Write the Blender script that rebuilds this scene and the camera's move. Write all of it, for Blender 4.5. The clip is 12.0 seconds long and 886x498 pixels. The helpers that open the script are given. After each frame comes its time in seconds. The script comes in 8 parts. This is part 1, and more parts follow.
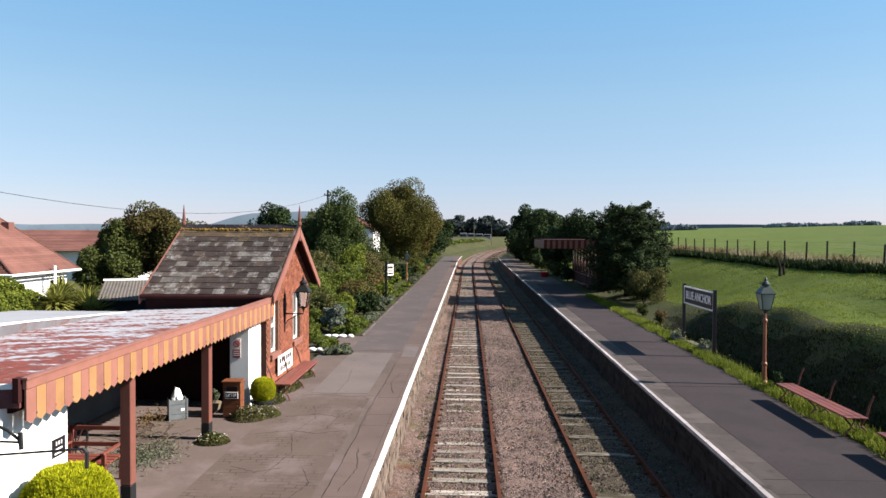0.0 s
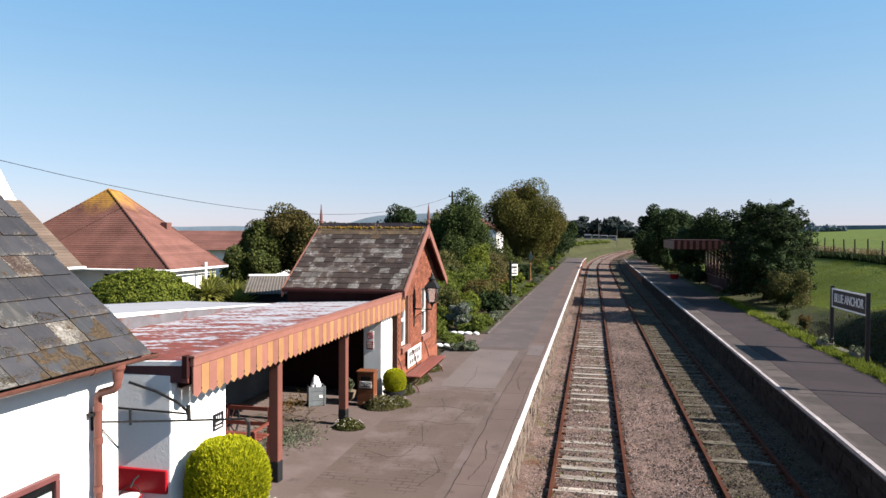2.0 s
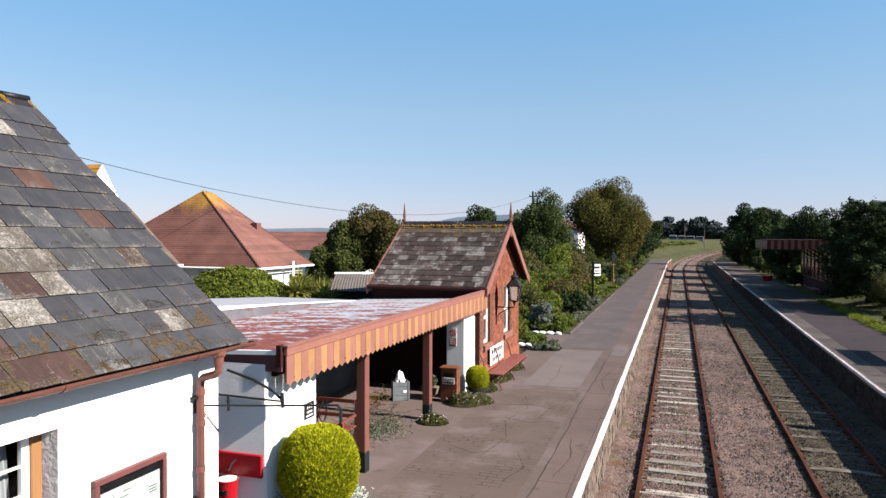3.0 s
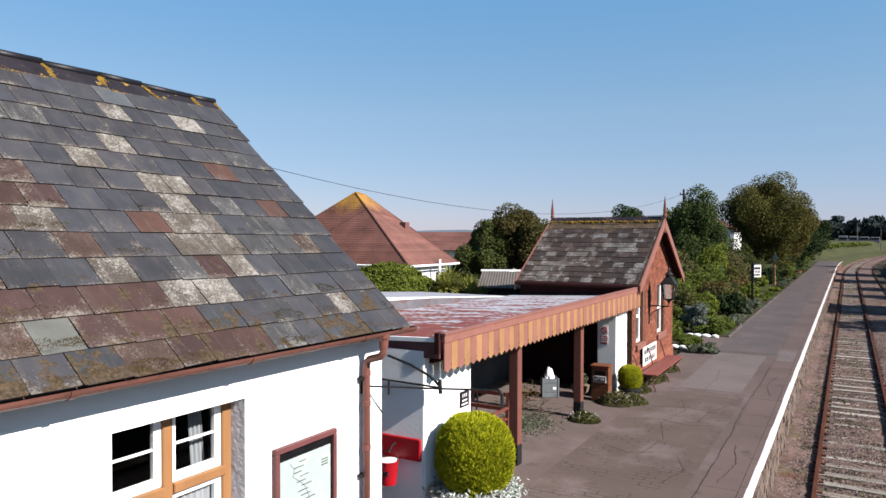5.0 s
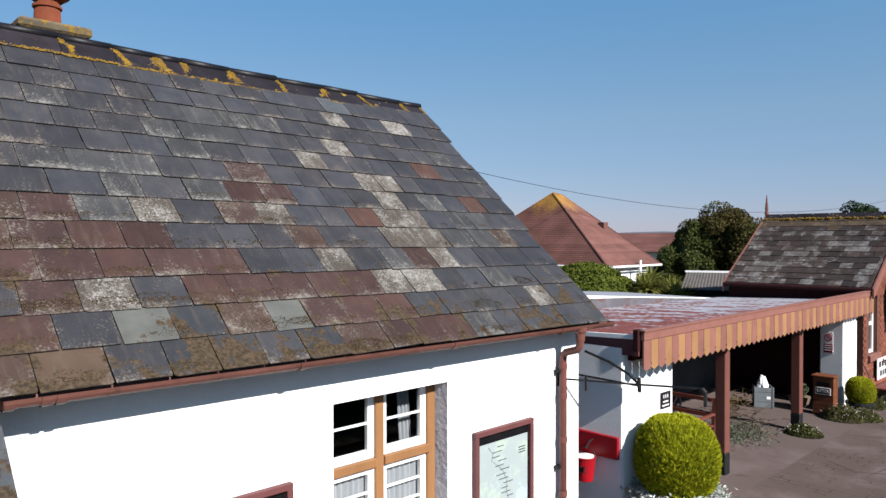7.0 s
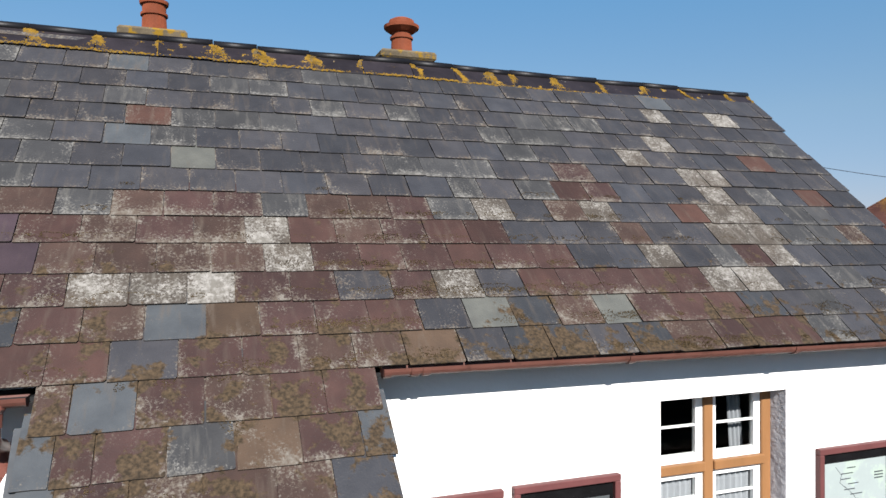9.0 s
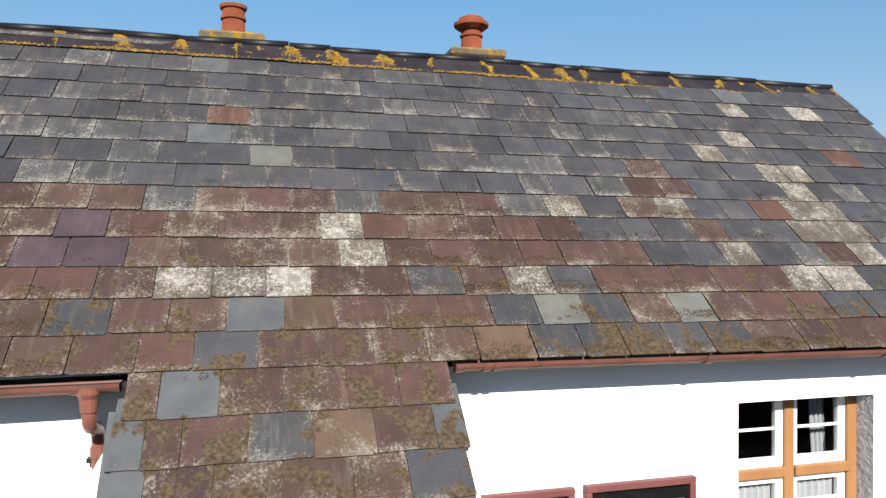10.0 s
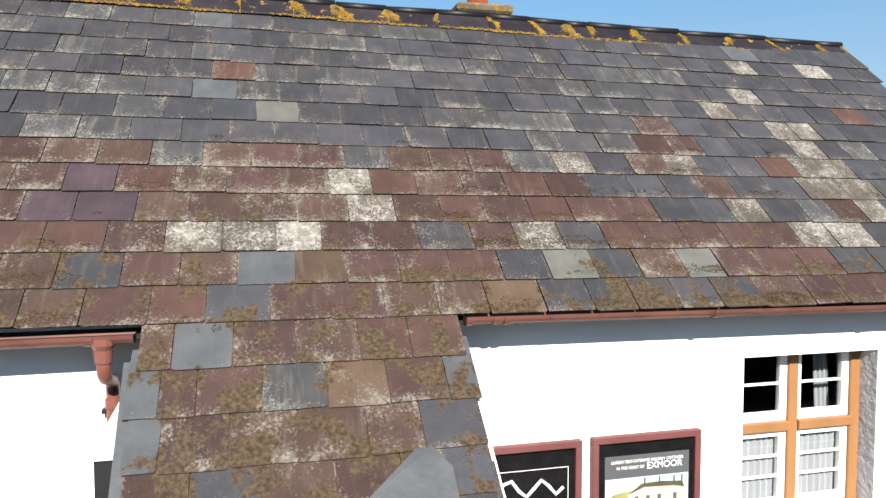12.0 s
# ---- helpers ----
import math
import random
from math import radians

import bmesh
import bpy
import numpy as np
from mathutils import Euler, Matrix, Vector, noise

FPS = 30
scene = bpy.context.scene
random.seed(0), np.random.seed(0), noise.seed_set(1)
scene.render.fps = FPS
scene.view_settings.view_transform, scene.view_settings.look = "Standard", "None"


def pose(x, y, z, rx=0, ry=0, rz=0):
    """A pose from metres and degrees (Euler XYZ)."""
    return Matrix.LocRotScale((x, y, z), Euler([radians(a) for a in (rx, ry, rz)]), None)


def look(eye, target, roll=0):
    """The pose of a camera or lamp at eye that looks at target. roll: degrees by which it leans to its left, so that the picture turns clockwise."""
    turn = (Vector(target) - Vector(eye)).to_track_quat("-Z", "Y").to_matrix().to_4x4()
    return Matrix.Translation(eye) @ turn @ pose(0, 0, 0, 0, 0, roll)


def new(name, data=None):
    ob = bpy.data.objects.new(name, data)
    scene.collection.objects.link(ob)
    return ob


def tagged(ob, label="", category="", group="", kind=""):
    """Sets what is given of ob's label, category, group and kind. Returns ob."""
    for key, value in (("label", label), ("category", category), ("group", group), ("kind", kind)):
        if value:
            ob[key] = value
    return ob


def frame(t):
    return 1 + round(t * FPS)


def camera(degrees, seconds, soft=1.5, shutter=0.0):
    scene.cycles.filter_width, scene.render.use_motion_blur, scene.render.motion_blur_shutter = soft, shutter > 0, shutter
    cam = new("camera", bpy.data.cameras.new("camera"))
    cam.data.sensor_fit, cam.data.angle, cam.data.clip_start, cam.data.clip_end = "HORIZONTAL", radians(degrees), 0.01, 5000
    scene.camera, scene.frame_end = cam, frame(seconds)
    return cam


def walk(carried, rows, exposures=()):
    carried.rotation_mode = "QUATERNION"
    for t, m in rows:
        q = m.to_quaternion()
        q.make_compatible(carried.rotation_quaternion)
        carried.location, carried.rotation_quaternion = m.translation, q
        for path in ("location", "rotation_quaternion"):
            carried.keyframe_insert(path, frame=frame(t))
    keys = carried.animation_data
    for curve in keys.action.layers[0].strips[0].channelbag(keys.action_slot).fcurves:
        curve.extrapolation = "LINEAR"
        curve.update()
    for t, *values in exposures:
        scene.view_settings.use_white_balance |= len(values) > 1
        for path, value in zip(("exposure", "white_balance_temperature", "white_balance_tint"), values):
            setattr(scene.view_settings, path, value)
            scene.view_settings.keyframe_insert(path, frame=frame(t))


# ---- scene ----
cam = camera(64.8, 12.0)

# seconds, eye, target, roll
PATH = [
    (0, (0.868, 1.214, 4.245), (0.795, 3.212, 4.198), 0.3),
    (0.5, (0.874, 1.179, 4.255), (0.736, 3.174, 4.209), 0.3),
    (1, (0.833, 1.126, 4.213), (0.622, 3.114, 4.168), 0.3),
    (1.5, (0.802, 1.062, 4.178), (0.496, 3.038, 4.133), 0.3),
    (2, (0.762, 1.017, 4.129), (0.343, 2.972, 4.085), 0.3),
    (2.5, (0.712, 0.987, 4.079), (0.183, 2.915, 4.035), 0.3),
    (3, (0.691, 0.958, 4.031), (0.053, 2.853, 3.99), 0.2),
    (5, (0.503, 0.885, 3.87), (-0.501, 2.614, 3.833), 0.1),
    (5.5, (0.549, 0.877, 3.836), (-0.548, 2.548, 3.801), 0.0),
    (6, (0.561, 0.868, 3.833), (-0.652, 2.459, 3.801), -0.1),
    (6.5, (0.568, 0.842, 3.825), (-0.759, 2.337, 3.794), -0.1),
    (7, (0.6, 0.769, 3.775), (-0.844, 2.152, 3.745), -0.1),
    (7.5, (0.612, 0.684, 3.746), (-0.97, 1.907, 3.72), -0.2),
    (9.3, (0.636, 0.5, 3.709), (-1.28, 1.074, 3.69), -0.2),
    (9.5, (0.629, 0.485, 3.711), (-1.299, 1.016, 3.69), -0.1),
    (10, (0.641, 0.463, 3.688), (-1.3, 0.945, 3.669), -0.1),
    (10.5, (0.635, 0.447, 3.661), (-1.306, 0.927, 3.63), -0.1),
    (11, (0.617, 0.431, 3.641), (-1.324, 0.914, 3.593), -0.1),
    (11.5, (0.628, 0.403, 3.636), (-1.311, 0.888, 3.559), 0.0),
    (12, (0.623, 0.389, 3.602), (-1.314, 0.872, 3.487), -0.1),
]
walk(cam, [(t, look(e, g, r)) for t, e, g, r in PATH],
     [(0, 1.54, 6560, 12), (1.5, 1.52, 6540, 12), (3, 1.44, 6440, 14), (5, 1.19, 6220, 14), (6.5, 0.97, 6060, 13), (7.5, 0.89, 5980, 12), (9.5, 1.08, 6250, 12), (10, 1.25, 6400, 11), (12, 1.38, 6400, 11)])

# ---- light ----
SUN = Vector((1.46, -0.08, 1.0)).normalized()
world = bpy.data.worlds.new("sky")
scene.world = world
world.use_nodes = True
wn = world.node_tree.nodes
sky = wn.new("ShaderNodeTexSky")
sky.sky_type = "NISHITA"
sky.sun_disc = False
sky.sun_elevation = math.asin(SUN.z)
sky.sun_rotation = math.atan2(SUN.x, SUN.y)
sky.air_density, sky.dust_density, sky.ozone_density = 1.0, 0.1, 2.2
wn["Background"].inputs["Strength"].default_value = 0.059
haze = wn.new("ShaderNodeMix")
haze.data_type = "RGBA"
# milky towards the horizon, clear overhead
over = wn.new("ShaderNodeSeparateXYZ")
world.node_tree.links.new(wn.new("ShaderNodeTexCoord").outputs["Generated"], over.inputs[0])
thin = wn.new("ShaderNodeMapRange")
for slot, v in (("From Min", 0.32), ("From Max", 0.75), ("To Min", 0.46), ("To Max", 0.0)):
    thin.inputs[slot].default_value = v
world.node_tree.links.new(over.outputs["Z"], thin.inputs["Value"])
world.node_tree.links.new(thin.outputs[0], haze.inputs[0])
haze.inputs[7].default_value = (1.8, 4.0, 6.9, 1)
world.node_tree.links.new(sky.outputs[0], haze.inputs[6])
veil = wn.new("ShaderNodeValToRGB")
for at, tint in ((0.0, (0.88, 0.75, 0.80)), (0.17, (1.0, 0.90, 0.80)), (0.33, (0.78, 0.91, 0.89))):
    stop = veil.color_ramp.elements[0] if at == 0 else veil.color_ramp.elements.new(at)
    stop.position, stop.color = at, (*tint, 1)
veil.color_ramp.elements[-1].position, veil.color_ramp.elements[-1].color = 1.0, (0.78, 0.93, 0.91, 1)
tinted = wn.new("ShaderNodeMix")
tinted.data_type, tinted.blend_type = "RGBA", "MULTIPLY"
tinted.inputs[0].default_value = 1.0
world.node_tree.links.new(over.outputs["Z"], veil.inputs[0])
world.node_tree.links.new(haze.outputs[2], tinted.inputs[6])
world.node_tree.links.new(veil.outputs[0], tinted.inputs[7])
world.node_tree.links.new(tinted.outputs[2], wn["Background"].inputs["Color"])
sun = new("sun", bpy.data.lights.new("sun", "SUN"))
sun.data.energy, sun.data.angle, sun.data.color = 5.0, radians(0.5), (1.0, 0.93, 0.83)
sun.matrix_world = look(SUN * 50, (0, 0, 0))
scene.view_settings.exposure = 1.0

# ---- materials ----


def node(nt, kind, **sets):
    n = nt.nodes.new(kind)
    for k, v in sets.items():
        n.inputs[k].default_value = v
    return n


def noise_at(nt, scale, detail=4, stretch=(1, 1, 1), rough=0.55):
    geo = nt.nodes.new("ShaderNodeNewGeometry")
    mp = nt.nodes.new("ShaderNodeMapping")
    mp.inputs["Scale"].default_value = stretch
    nt.links.new(geo.outputs["Position"], mp.inputs["Vector"])
    tex = node(nt, "ShaderNodeTexNoise", Scale=scale, Detail=detail, Roughness=rough)
    nt.links.new(mp.outputs[0], tex.inputs["Vector"])
    return tex.outputs["Fac"]


def ramp(nt, fac, a, b):
    """0 at a, 1 at b."""
    r = nt.nodes.new("ShaderNodeMapRange")
    r.inputs["From Min"].default_value, r.inputs["From Max"].default_value = a, b
    nt.links.new(fac, r.inputs["Value"])
    return r.outputs[0]


def mixed(nt, fac, a, b, how="MIX"):
    m = nt.nodes.new("ShaderNodeMix")
    m.data_type, m.blend_type = "RGBA", how
    for sock, v in ((m.inputs[0], fac), (m.inputs[6], a), (m.inputs[7], b)):
        if isinstance(v, bpy.types.NodeSocket):
            nt.links.new(v, sock)
        else:
            sock.default_value = v if isinstance(v, (int, float)) else (*v[:3], 1)
    return m.outputs[2]


def calc(nt, how, a, b):
    m = nt.nodes.new("ShaderNodeMath")
    m.operation = how
    for sock, v in ((m.inputs[0], a), (m.inputs[1], b)):
        if isinstance(v, bpy.types.NodeSocket):
            nt.links.new(v, sock)
        else:
            sock.default_value = v
    return m.outputs[0]


def rand_of(nt, island=False):
    if island:
        return nt.nodes.new("ShaderNodeNewGeometry").outputs["Random Per Island"]
    return nt.nodes.new("ShaderNodeObjectInfo").outputs["Random"]


def material(name, colour, rough=0.8, var=0.25, scale=3.0, fine=40.0, bump=0.3, metal=0.0, spots=(), vary=0.0, island=False, stretch=(1, 1, 1), depth=0.01):
    """A surface with variation at two scales. spots: (colour, scale, low, high) blotches laid over it in turn. vary: change from piece to piece."""
    mat = bpy.data.materials.new(name)
    mat.use_nodes = True
    nt = mat.node_tree
    bsdf = nt.nodes["Principled BSDF"]
    dark = tuple(c * (1 - var) for c in colour)
    lite = tuple(min(1.0, c * (1 + var)) for c in colour)
    col = mixed(nt, ramp(nt, noise_at(nt, scale, 5, stretch), 0.3, 0.7), dark, lite)
    grain = noise_at(nt, fine, 4, stretch)
    col = mixed(nt, ramp(nt, grain, 0.25, 0.75), mixed(nt, 1.0, col, (1 - var * 0.7,) * 3, "MULTIPLY"), col)
    if vary:
        r = rand_of(nt, island)
        col = mixed(nt, r, mixed(nt, 1.0, col, (1 - vary,) * 3, "MULTIPLY"), mixed(nt, 1.0, col, (1 + vary,) * 3, "MULTIPLY"))
    for c, s, lo, hi in spots:
        edge = calc(nt, "ADD", noise_at(nt, s, 6, stretch, 0.68), calc(nt, "MULTIPLY", calc(nt, "SUBTRACT", grain, 0.5), 0.12))
        col = mixed(nt, ramp(nt, edge, lo, hi), col, c)
    nt.links.new(col, bsdf.inputs["Base Color"])
    bsdf.inputs["Roughness"].default_value = rough
    bsdf.inputs["Metallic"].default_value = metal
    bsdf.inputs["Specular IOR Level"].default_value = 0.12 if rough > 0.7 else 0.3
    bsdf.inputs["Diffuse Roughness"].default_value = 0.8 if rough > 0.7 else 0.2
    if bump:
        b = node(nt, "ShaderNodeBump", Strength=bump, Distance=depth)
        nt.links.new(grain, b.inputs["Height"])
        nt.links.new(b.outputs[0], bsdf.inputs["Normal"])
    return mat


def leafy(name, a, b, through_light=0.25, tip=None):
    """Leaves: each its own tone between a and b."""
    mat = bpy.data.materials.new(name)
    mat.use_nodes = True
    nt = mat.node_tree
    bsdf = nt.nodes["Principled BSDF"]
    col = mixed(nt, rand_of(nt, True), a, b)
    col = mixed(nt, ramp(nt, noise_at(nt, 0.6, 3), 0.35, 0.7), col, mixed(nt, 1.0, col, (0.65, 0.7, 0.6), "MULTIPLY"))
    if tip:
        col = mixed(nt, ramp(nt, noise_at(nt, 0.35, 4), 0.5, 0.68), col, tip)
    nt.links.new(col, bsdf.inputs["Base Color"])
    bsdf.inputs["Roughness"].default_value = 0.8
    bsdf.inputs["Specular IOR Level"].default_value = 0.1
    tr = nt.nodes.new("ShaderNodeBsdfTranslucent")
    nt.links.new(col, tr.inputs["Color"])
    mx = nt.nodes.new("ShaderNodeMixShader")
    mx.inputs[0].default_value = through_light
    nt.links.new(bsdf.outputs[0], mx.inputs[1])
    nt.links.new(tr.outputs[0], mx.inputs[2])
    nt.links.new(mx.outputs[0], nt.nodes["Material Output"].inputs["Surface"])
    return mat


def glass_mat(name, tint=(0.9, 0.95, 0.95), rough=0.02, clear=0.75):
    mat = bpy.data.materials.new(name)
    mat.use_nodes = True
    nt = mat.node_tree
    gl = node(nt, "ShaderNodeBsdfGlossy", Roughness=rough)
    tr = node(nt, "ShaderNodeBsdfTransparent", Color=(*tint, 1))
    fr = node(nt, "ShaderNodeFresnel", IOR=1.5)
    mx = nt.nodes.new("ShaderNodeMixShader")
    nt.links.new(calc(nt, "ADD", fr.outputs[0], 1 - clear - 0.2), mx.inputs[0])
    nt.links.new(tr.outputs[0], mx.inputs[1])
    nt.links.new(gl.outputs[0], mx.inputs[2])
    nt.links.new(mx.outputs[0], nt.nodes["Material Output"].inputs["Surface"])
    return mat


LICHEN = (0.2597, 0.2496, 0.2246)
M = {}


def slate_surface(name, base, rough=0.6, vary=0.25, crust=0.0, edge=0.15, moss=0.0, pale=(0.1755, 0.1599, 0.1365), tan=(0.0975, 0.0780, 0.0608), runs=0.5, hue=(1.0, 1.0, 1.0), blotch=0.6):
    """Old slate: tone from slate to slate, rain streaks, crusty lichen thickest along tails and sides, moss low on the roof.
    The slate's own map runs 0 to 1 across and from the tail up to the next course."""
    mat = bpy.data.materials.new(name)
    mat.use_nodes = True
    nt = mat.node_tree
    bsdf = nt.nodes["Principled BSDF"]
    sep = nt.nodes.new("ShaderNodeSeparateXYZ")
    nt.links.new(nt.nodes.new("ShaderNodeUVMap").outputs[0], sep.inputs[0])
    tail = ramp(nt, sep.outputs["Y"], 0.50, 0.0)
    flank = calc(nt, "ABSOLUTE", calc(nt, "SUBTRACT", sep.outputs["X"], 0.5), 0.0)
    rim = calc(nt, "MAXIMUM", calc(nt, "POWER", tail, 1.6), calc(nt, "MULTIPLY", ramp(nt, flank, 0.34, 0.5), 0.7))
    pos = nt.nodes.new("ShaderNodeSeparateXYZ")
    nt.links.new(nt.nodes.new("ShaderNodeNewGeometry").outputs["Position"], pos.inputs[0])
    low = ramp(nt, pos.outputs["Z"], 4.3, 2.8)
    r = calc(nt, "FRACT", calc(nt, "ADD", rand_of(nt), rand_of(nt, True)), 0.0)
    r2 = calc(nt, "FRACT", calc(nt, "MULTIPLY", r, 7.31), 0.0)
    col = mixed(nt, r, tuple(c * (1 - vary) for c in base), tuple(c * (1 + vary) for c in base))
    col = mixed(nt, calc(nt, "MULTIPLY", r2, 0.8), col, mixed(nt, 1.0, col, hue, "MULTIPLY"))
    grain = noise_at(nt, 60, 4)
    wash = noise_at(nt, 5, 5)
    col = mixed(nt, ramp(nt, wash, 0.35, 0.7), mixed(nt, 1.0, col, (0.84,) * 3, "MULTIPLY"), mixed(nt, 1.0, col, (1.18, 1.16, 1.12), "MULTIPLY"))
    run = ramp(nt, noise_at(nt, 16, 4, (0.16, 1, 0.16)), 0.54, 0.72)
    col = mixed(nt, calc(nt, "MULTIPLY", run, runs), col, tan)
    fine = noise_at(nt, 52, 6, (1, 1, 1), 0.74)
    patch = noise_at(nt, 4.2, 4)
    grow = calc(nt, "ADD", fine, calc(nt, "MULTIPLY", calc(nt, "SUBTRACT", patch, 0.5), blotch))
    grow = calc(nt, "ADD", grow, calc(nt, "MULTIPLY", rim, edge))
    grow = calc(nt, "ADD", grow, calc(nt, "MULTIPLY", calc(nt, "SUBTRACT", r2, 0.5), 0.10))
    grow = calc(nt, "ADD", grow, crust)
    crusty = mixed(nt, ramp(nt, noise_at(nt, 22, 5), 0.42, 0.62), tan, pale)
    col = mixed(nt, calc(nt, "MULTIPLY", ramp(nt, grow, 0.60, 0.72), 0.9), col, crusty)
    sprout = calc(nt, "ADD", noise_at(nt, 4.6, 5, (1, 1, 1), 0.56), calc(nt, "MULTIPLY", rim, 0.07))
    sprout = calc(nt, "ADD", sprout, calc(nt, "MULTIPLY", low, 0.216))
    sprout = calc(nt, "ADD", sprout, calc(nt, "ADD", calc(nt, "MULTIPLY", calc(nt, "SUBTRACT", grain, 0.5), 0.14), moss - 0.163))
    mossy = mixed(nt, ramp(nt, noise_at(nt, 38, 5), 0.36, 0.66), (0.026, 0.018, 0.010), (0.080, 0.054, 0.030))
    col = mixed(nt, ramp(nt, sprout, 0.625, 0.675), col, mossy)
    nt.links.new(col, bsdf.inputs["Base Color"])
    bsdf.inputs["Roughness"].default_value = rough
    bsdf.inputs["Specular IOR Level"].default_value = 0.25
    bsdf.inputs["Diffuse Roughness"].default_value = 1.0
    b = node(nt, "ShaderNodeBump", Strength=0.5, Distance=0.01)
    nt.links.new(calc(nt, "ADD", grain, calc(nt, "MULTIPLY", ramp(nt, sprout, 0.60, 0.68), 1.2)), b.inputs["Height"])
    nt.links.new(b.outputs[0], bsdf.inputs["Normal"])
    return mat


M["slate_blue"] = slate_surface("slate_blue", (0.0345, 0.0365, 0.0435), 0.6, 0.24, -0.050, 0.17, 0.010, runs=0.26, hue=(1.10, 1.0, 0.93))
M["slate_purple"] = slate_surface("slate_purple", (0.0445, 0.0238, 0.0203), 0.7, 0.26, -0.008, 0.18, 0.058, runs=0.28, hue=(0.93, 1.0, 1.15))
M["slate_crust"] = slate_surface("slate_crust", (0.047, 0.029, 0.024), 0.8, 0.22, 0.050, 0.12, 0.048, runs=0.5)
M["slate_white"] = slate_surface("slate_white", (0.0663, 0.0562, 0.0468), 0.85, 0.12, 0.15, -0.03, 0.0, (0.2900, 0.2770, 0.2560), (0.1560, 0.1460, 0.1280), 0.6)
M["slate_lichened"] = slate_surface("slate_lichened", (0.0390, 0.0395, 0.0420), 0.8, 0.2, 0.015, 0.16, 0.0, (0.1872, 0.1810, 0.1677), (0.0936, 0.0897, 0.0819), 0.7)
M["slate_pale"] = slate_surface("slate_pale", (0.0936, 0.0967, 0.0889), 0.6, 0.12, -0.12, 0.14, 0.0, runs=0.3)
M["slate_mossy"] = slate_surface("slate_mossy", (0.033, 0.036, 0.042), 0.65, 0.2, -0.04, 0.17, 0.125, runs=0.3)
M["slate_tan"] = slate_surface("slate_tan", (0.066, 0.044, 0.030), 0.75, 0.2, -0.01, 0.16, 0.04, runs=0.6)
M["slate_violet"] = slate_surface("slate_violet", (0.046, 0.032, 0.040), 0.6, 0.12, -0.09, 0.16, 0.0, runs=0.25)
M["slate_rusty"] = slate_surface("slate_rusty", (0.054, 0.028, 0.022), 0.7, 0.2, -0.08, 0.16, 0.0, runs=0.4)
M["slate_light"] = slate_surface("slate_light", (0.062, 0.069, 0.077), 0.6, 0.15, -0.06, 0.16, 0.0, runs=0.5)
# Cut faces near black: the shade line under each tail, put into colour.
M["slate_edge_shade"] = material("slate_shade_edge", (0.020, 0.018, 0.016), 0.9, 0.3, 8, 60, 0.3)
M["slate_shed"] = slate_surface("slate_shed", (0.044, 0.031, 0.026), 0.8, 0.35, 0.050, 0.03, -0.22, (0.30, 0.285, 0.275), (0.085, 0.072, 0.065), 0.6, blotch=1.3)
M["slate_shed_pale"] = slate_surface("slate_shed_pale", (0.075, 0.066, 0.060), 0.85, 0.25, 0.13, 0.0, -0.22, (0.27, 0.26, 0.25), (0.12, 0.105, 0.095), 0.6, blotch=0.9)
M["slate_shed_dark"] = slate_surface("slate_shed_dark", (0.034, 0.024, 0.021), 0.8, 0.3, -0.03, 0.04, -0.22, (0.24, 0.225, 0.215), (0.070, 0.058, 0.052), 0.6, blotch=0.9)
M["slate_shed_tan"] = slate_surface("slate_shed_tan", (0.062, 0.044, 0.030), 0.85, 0.25, 0.05, 0.04, -0.22, (0.20, 0.150, 0.085), (0.120, 0.078, 0.040), 0.6)
M["ridge"] = material("ridge_tile", (0.0250, 0.0205, 0.0235), 0.34, 0.3, 4, 40, 0.3, vary=0.3, spots=(((0.2231, 0.1326, 0.0156), 6, 0.62, 0.66), (LICHEN, 12, 0.66, 0.72)))
M["ridge_roll"] = material("ridge_roll_glaze", (0.0080, 0.0075, 0.0095), 0.50, 0.3, 6, 50, 0.2)
M["lichen"] = material("orange_lichen_mortar", (0.2332, 0.1381, 0.0187), 0.9, 0.4, 12, 60, 0.9, spots=(((0.1061, 0.0850, 0.0530), 15, 0.55, 0.62),))
M["white"] = material("white_render", (0.80, 0.79, 0.77), 0.85, 0.04, 1.2, 35, 0.25)
M["grey_render"] = material("weathered_render", (0.54, 0.53, 0.54), 0.9, 0.10, 2.0, 14, 0.6, depth=0.03)
# Lower bay wall toned down to carry the recess's shade.
M["bay_lower"] = material("shade_toned_lower_wall", (0.150, 0.132, 0.122), 0.9, 0.2, 1.5, 20, 0.3)
M["red_paint"] = material("red_oxide_paint", (0.150, 0.058, 0.044), 0.45, 0.10, 4, 50, 0.12)
M["gutter"] = material("weathered_gutter_paint", (0.116, 0.048, 0.036), 0.5, 0.18, 3, 40, 0.12, spots=(((0.070, 0.030, 0.022), 7, 0.56, 0.66),))
M["salmon"] = material("salmon_paint", (0.216, 0.094, 0.072), 0.55, 0.10, 5, 60, 0.15, vary=0.10)
M["tan"] = material("tan_paint", (0.2808, 0.1482, 0.0663), 0.55, 0.10, 5, 60, 0.15, vary=0.10)
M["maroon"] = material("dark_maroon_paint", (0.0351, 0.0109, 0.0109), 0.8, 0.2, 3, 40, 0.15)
M["orange_wood"] = material("orange_timber", (0.245, 0.122, 0.049), 0.5, 0.12, 3, 30, 0.15, stretch=(1, 1, 0.2))
M["white_paint"] = material("white_gloss_paint", (0.80, 0.80, 0.78), 0.35, 0.04, 3, 40, 0.05)
M["black"] = material("black_ironwork", (0.0094, 0.0101, 0.0109), 0.62, 0.2, 5, 50, 0.15)
M["black_gloss"] = material("black_backing", (0.0078, 0.0078, 0.0086), 0.15, 0.3, 9, 60, 0.02, spots=(((0.0780, 0.0780, 0.0780), 30, 0.70, 0.74),))
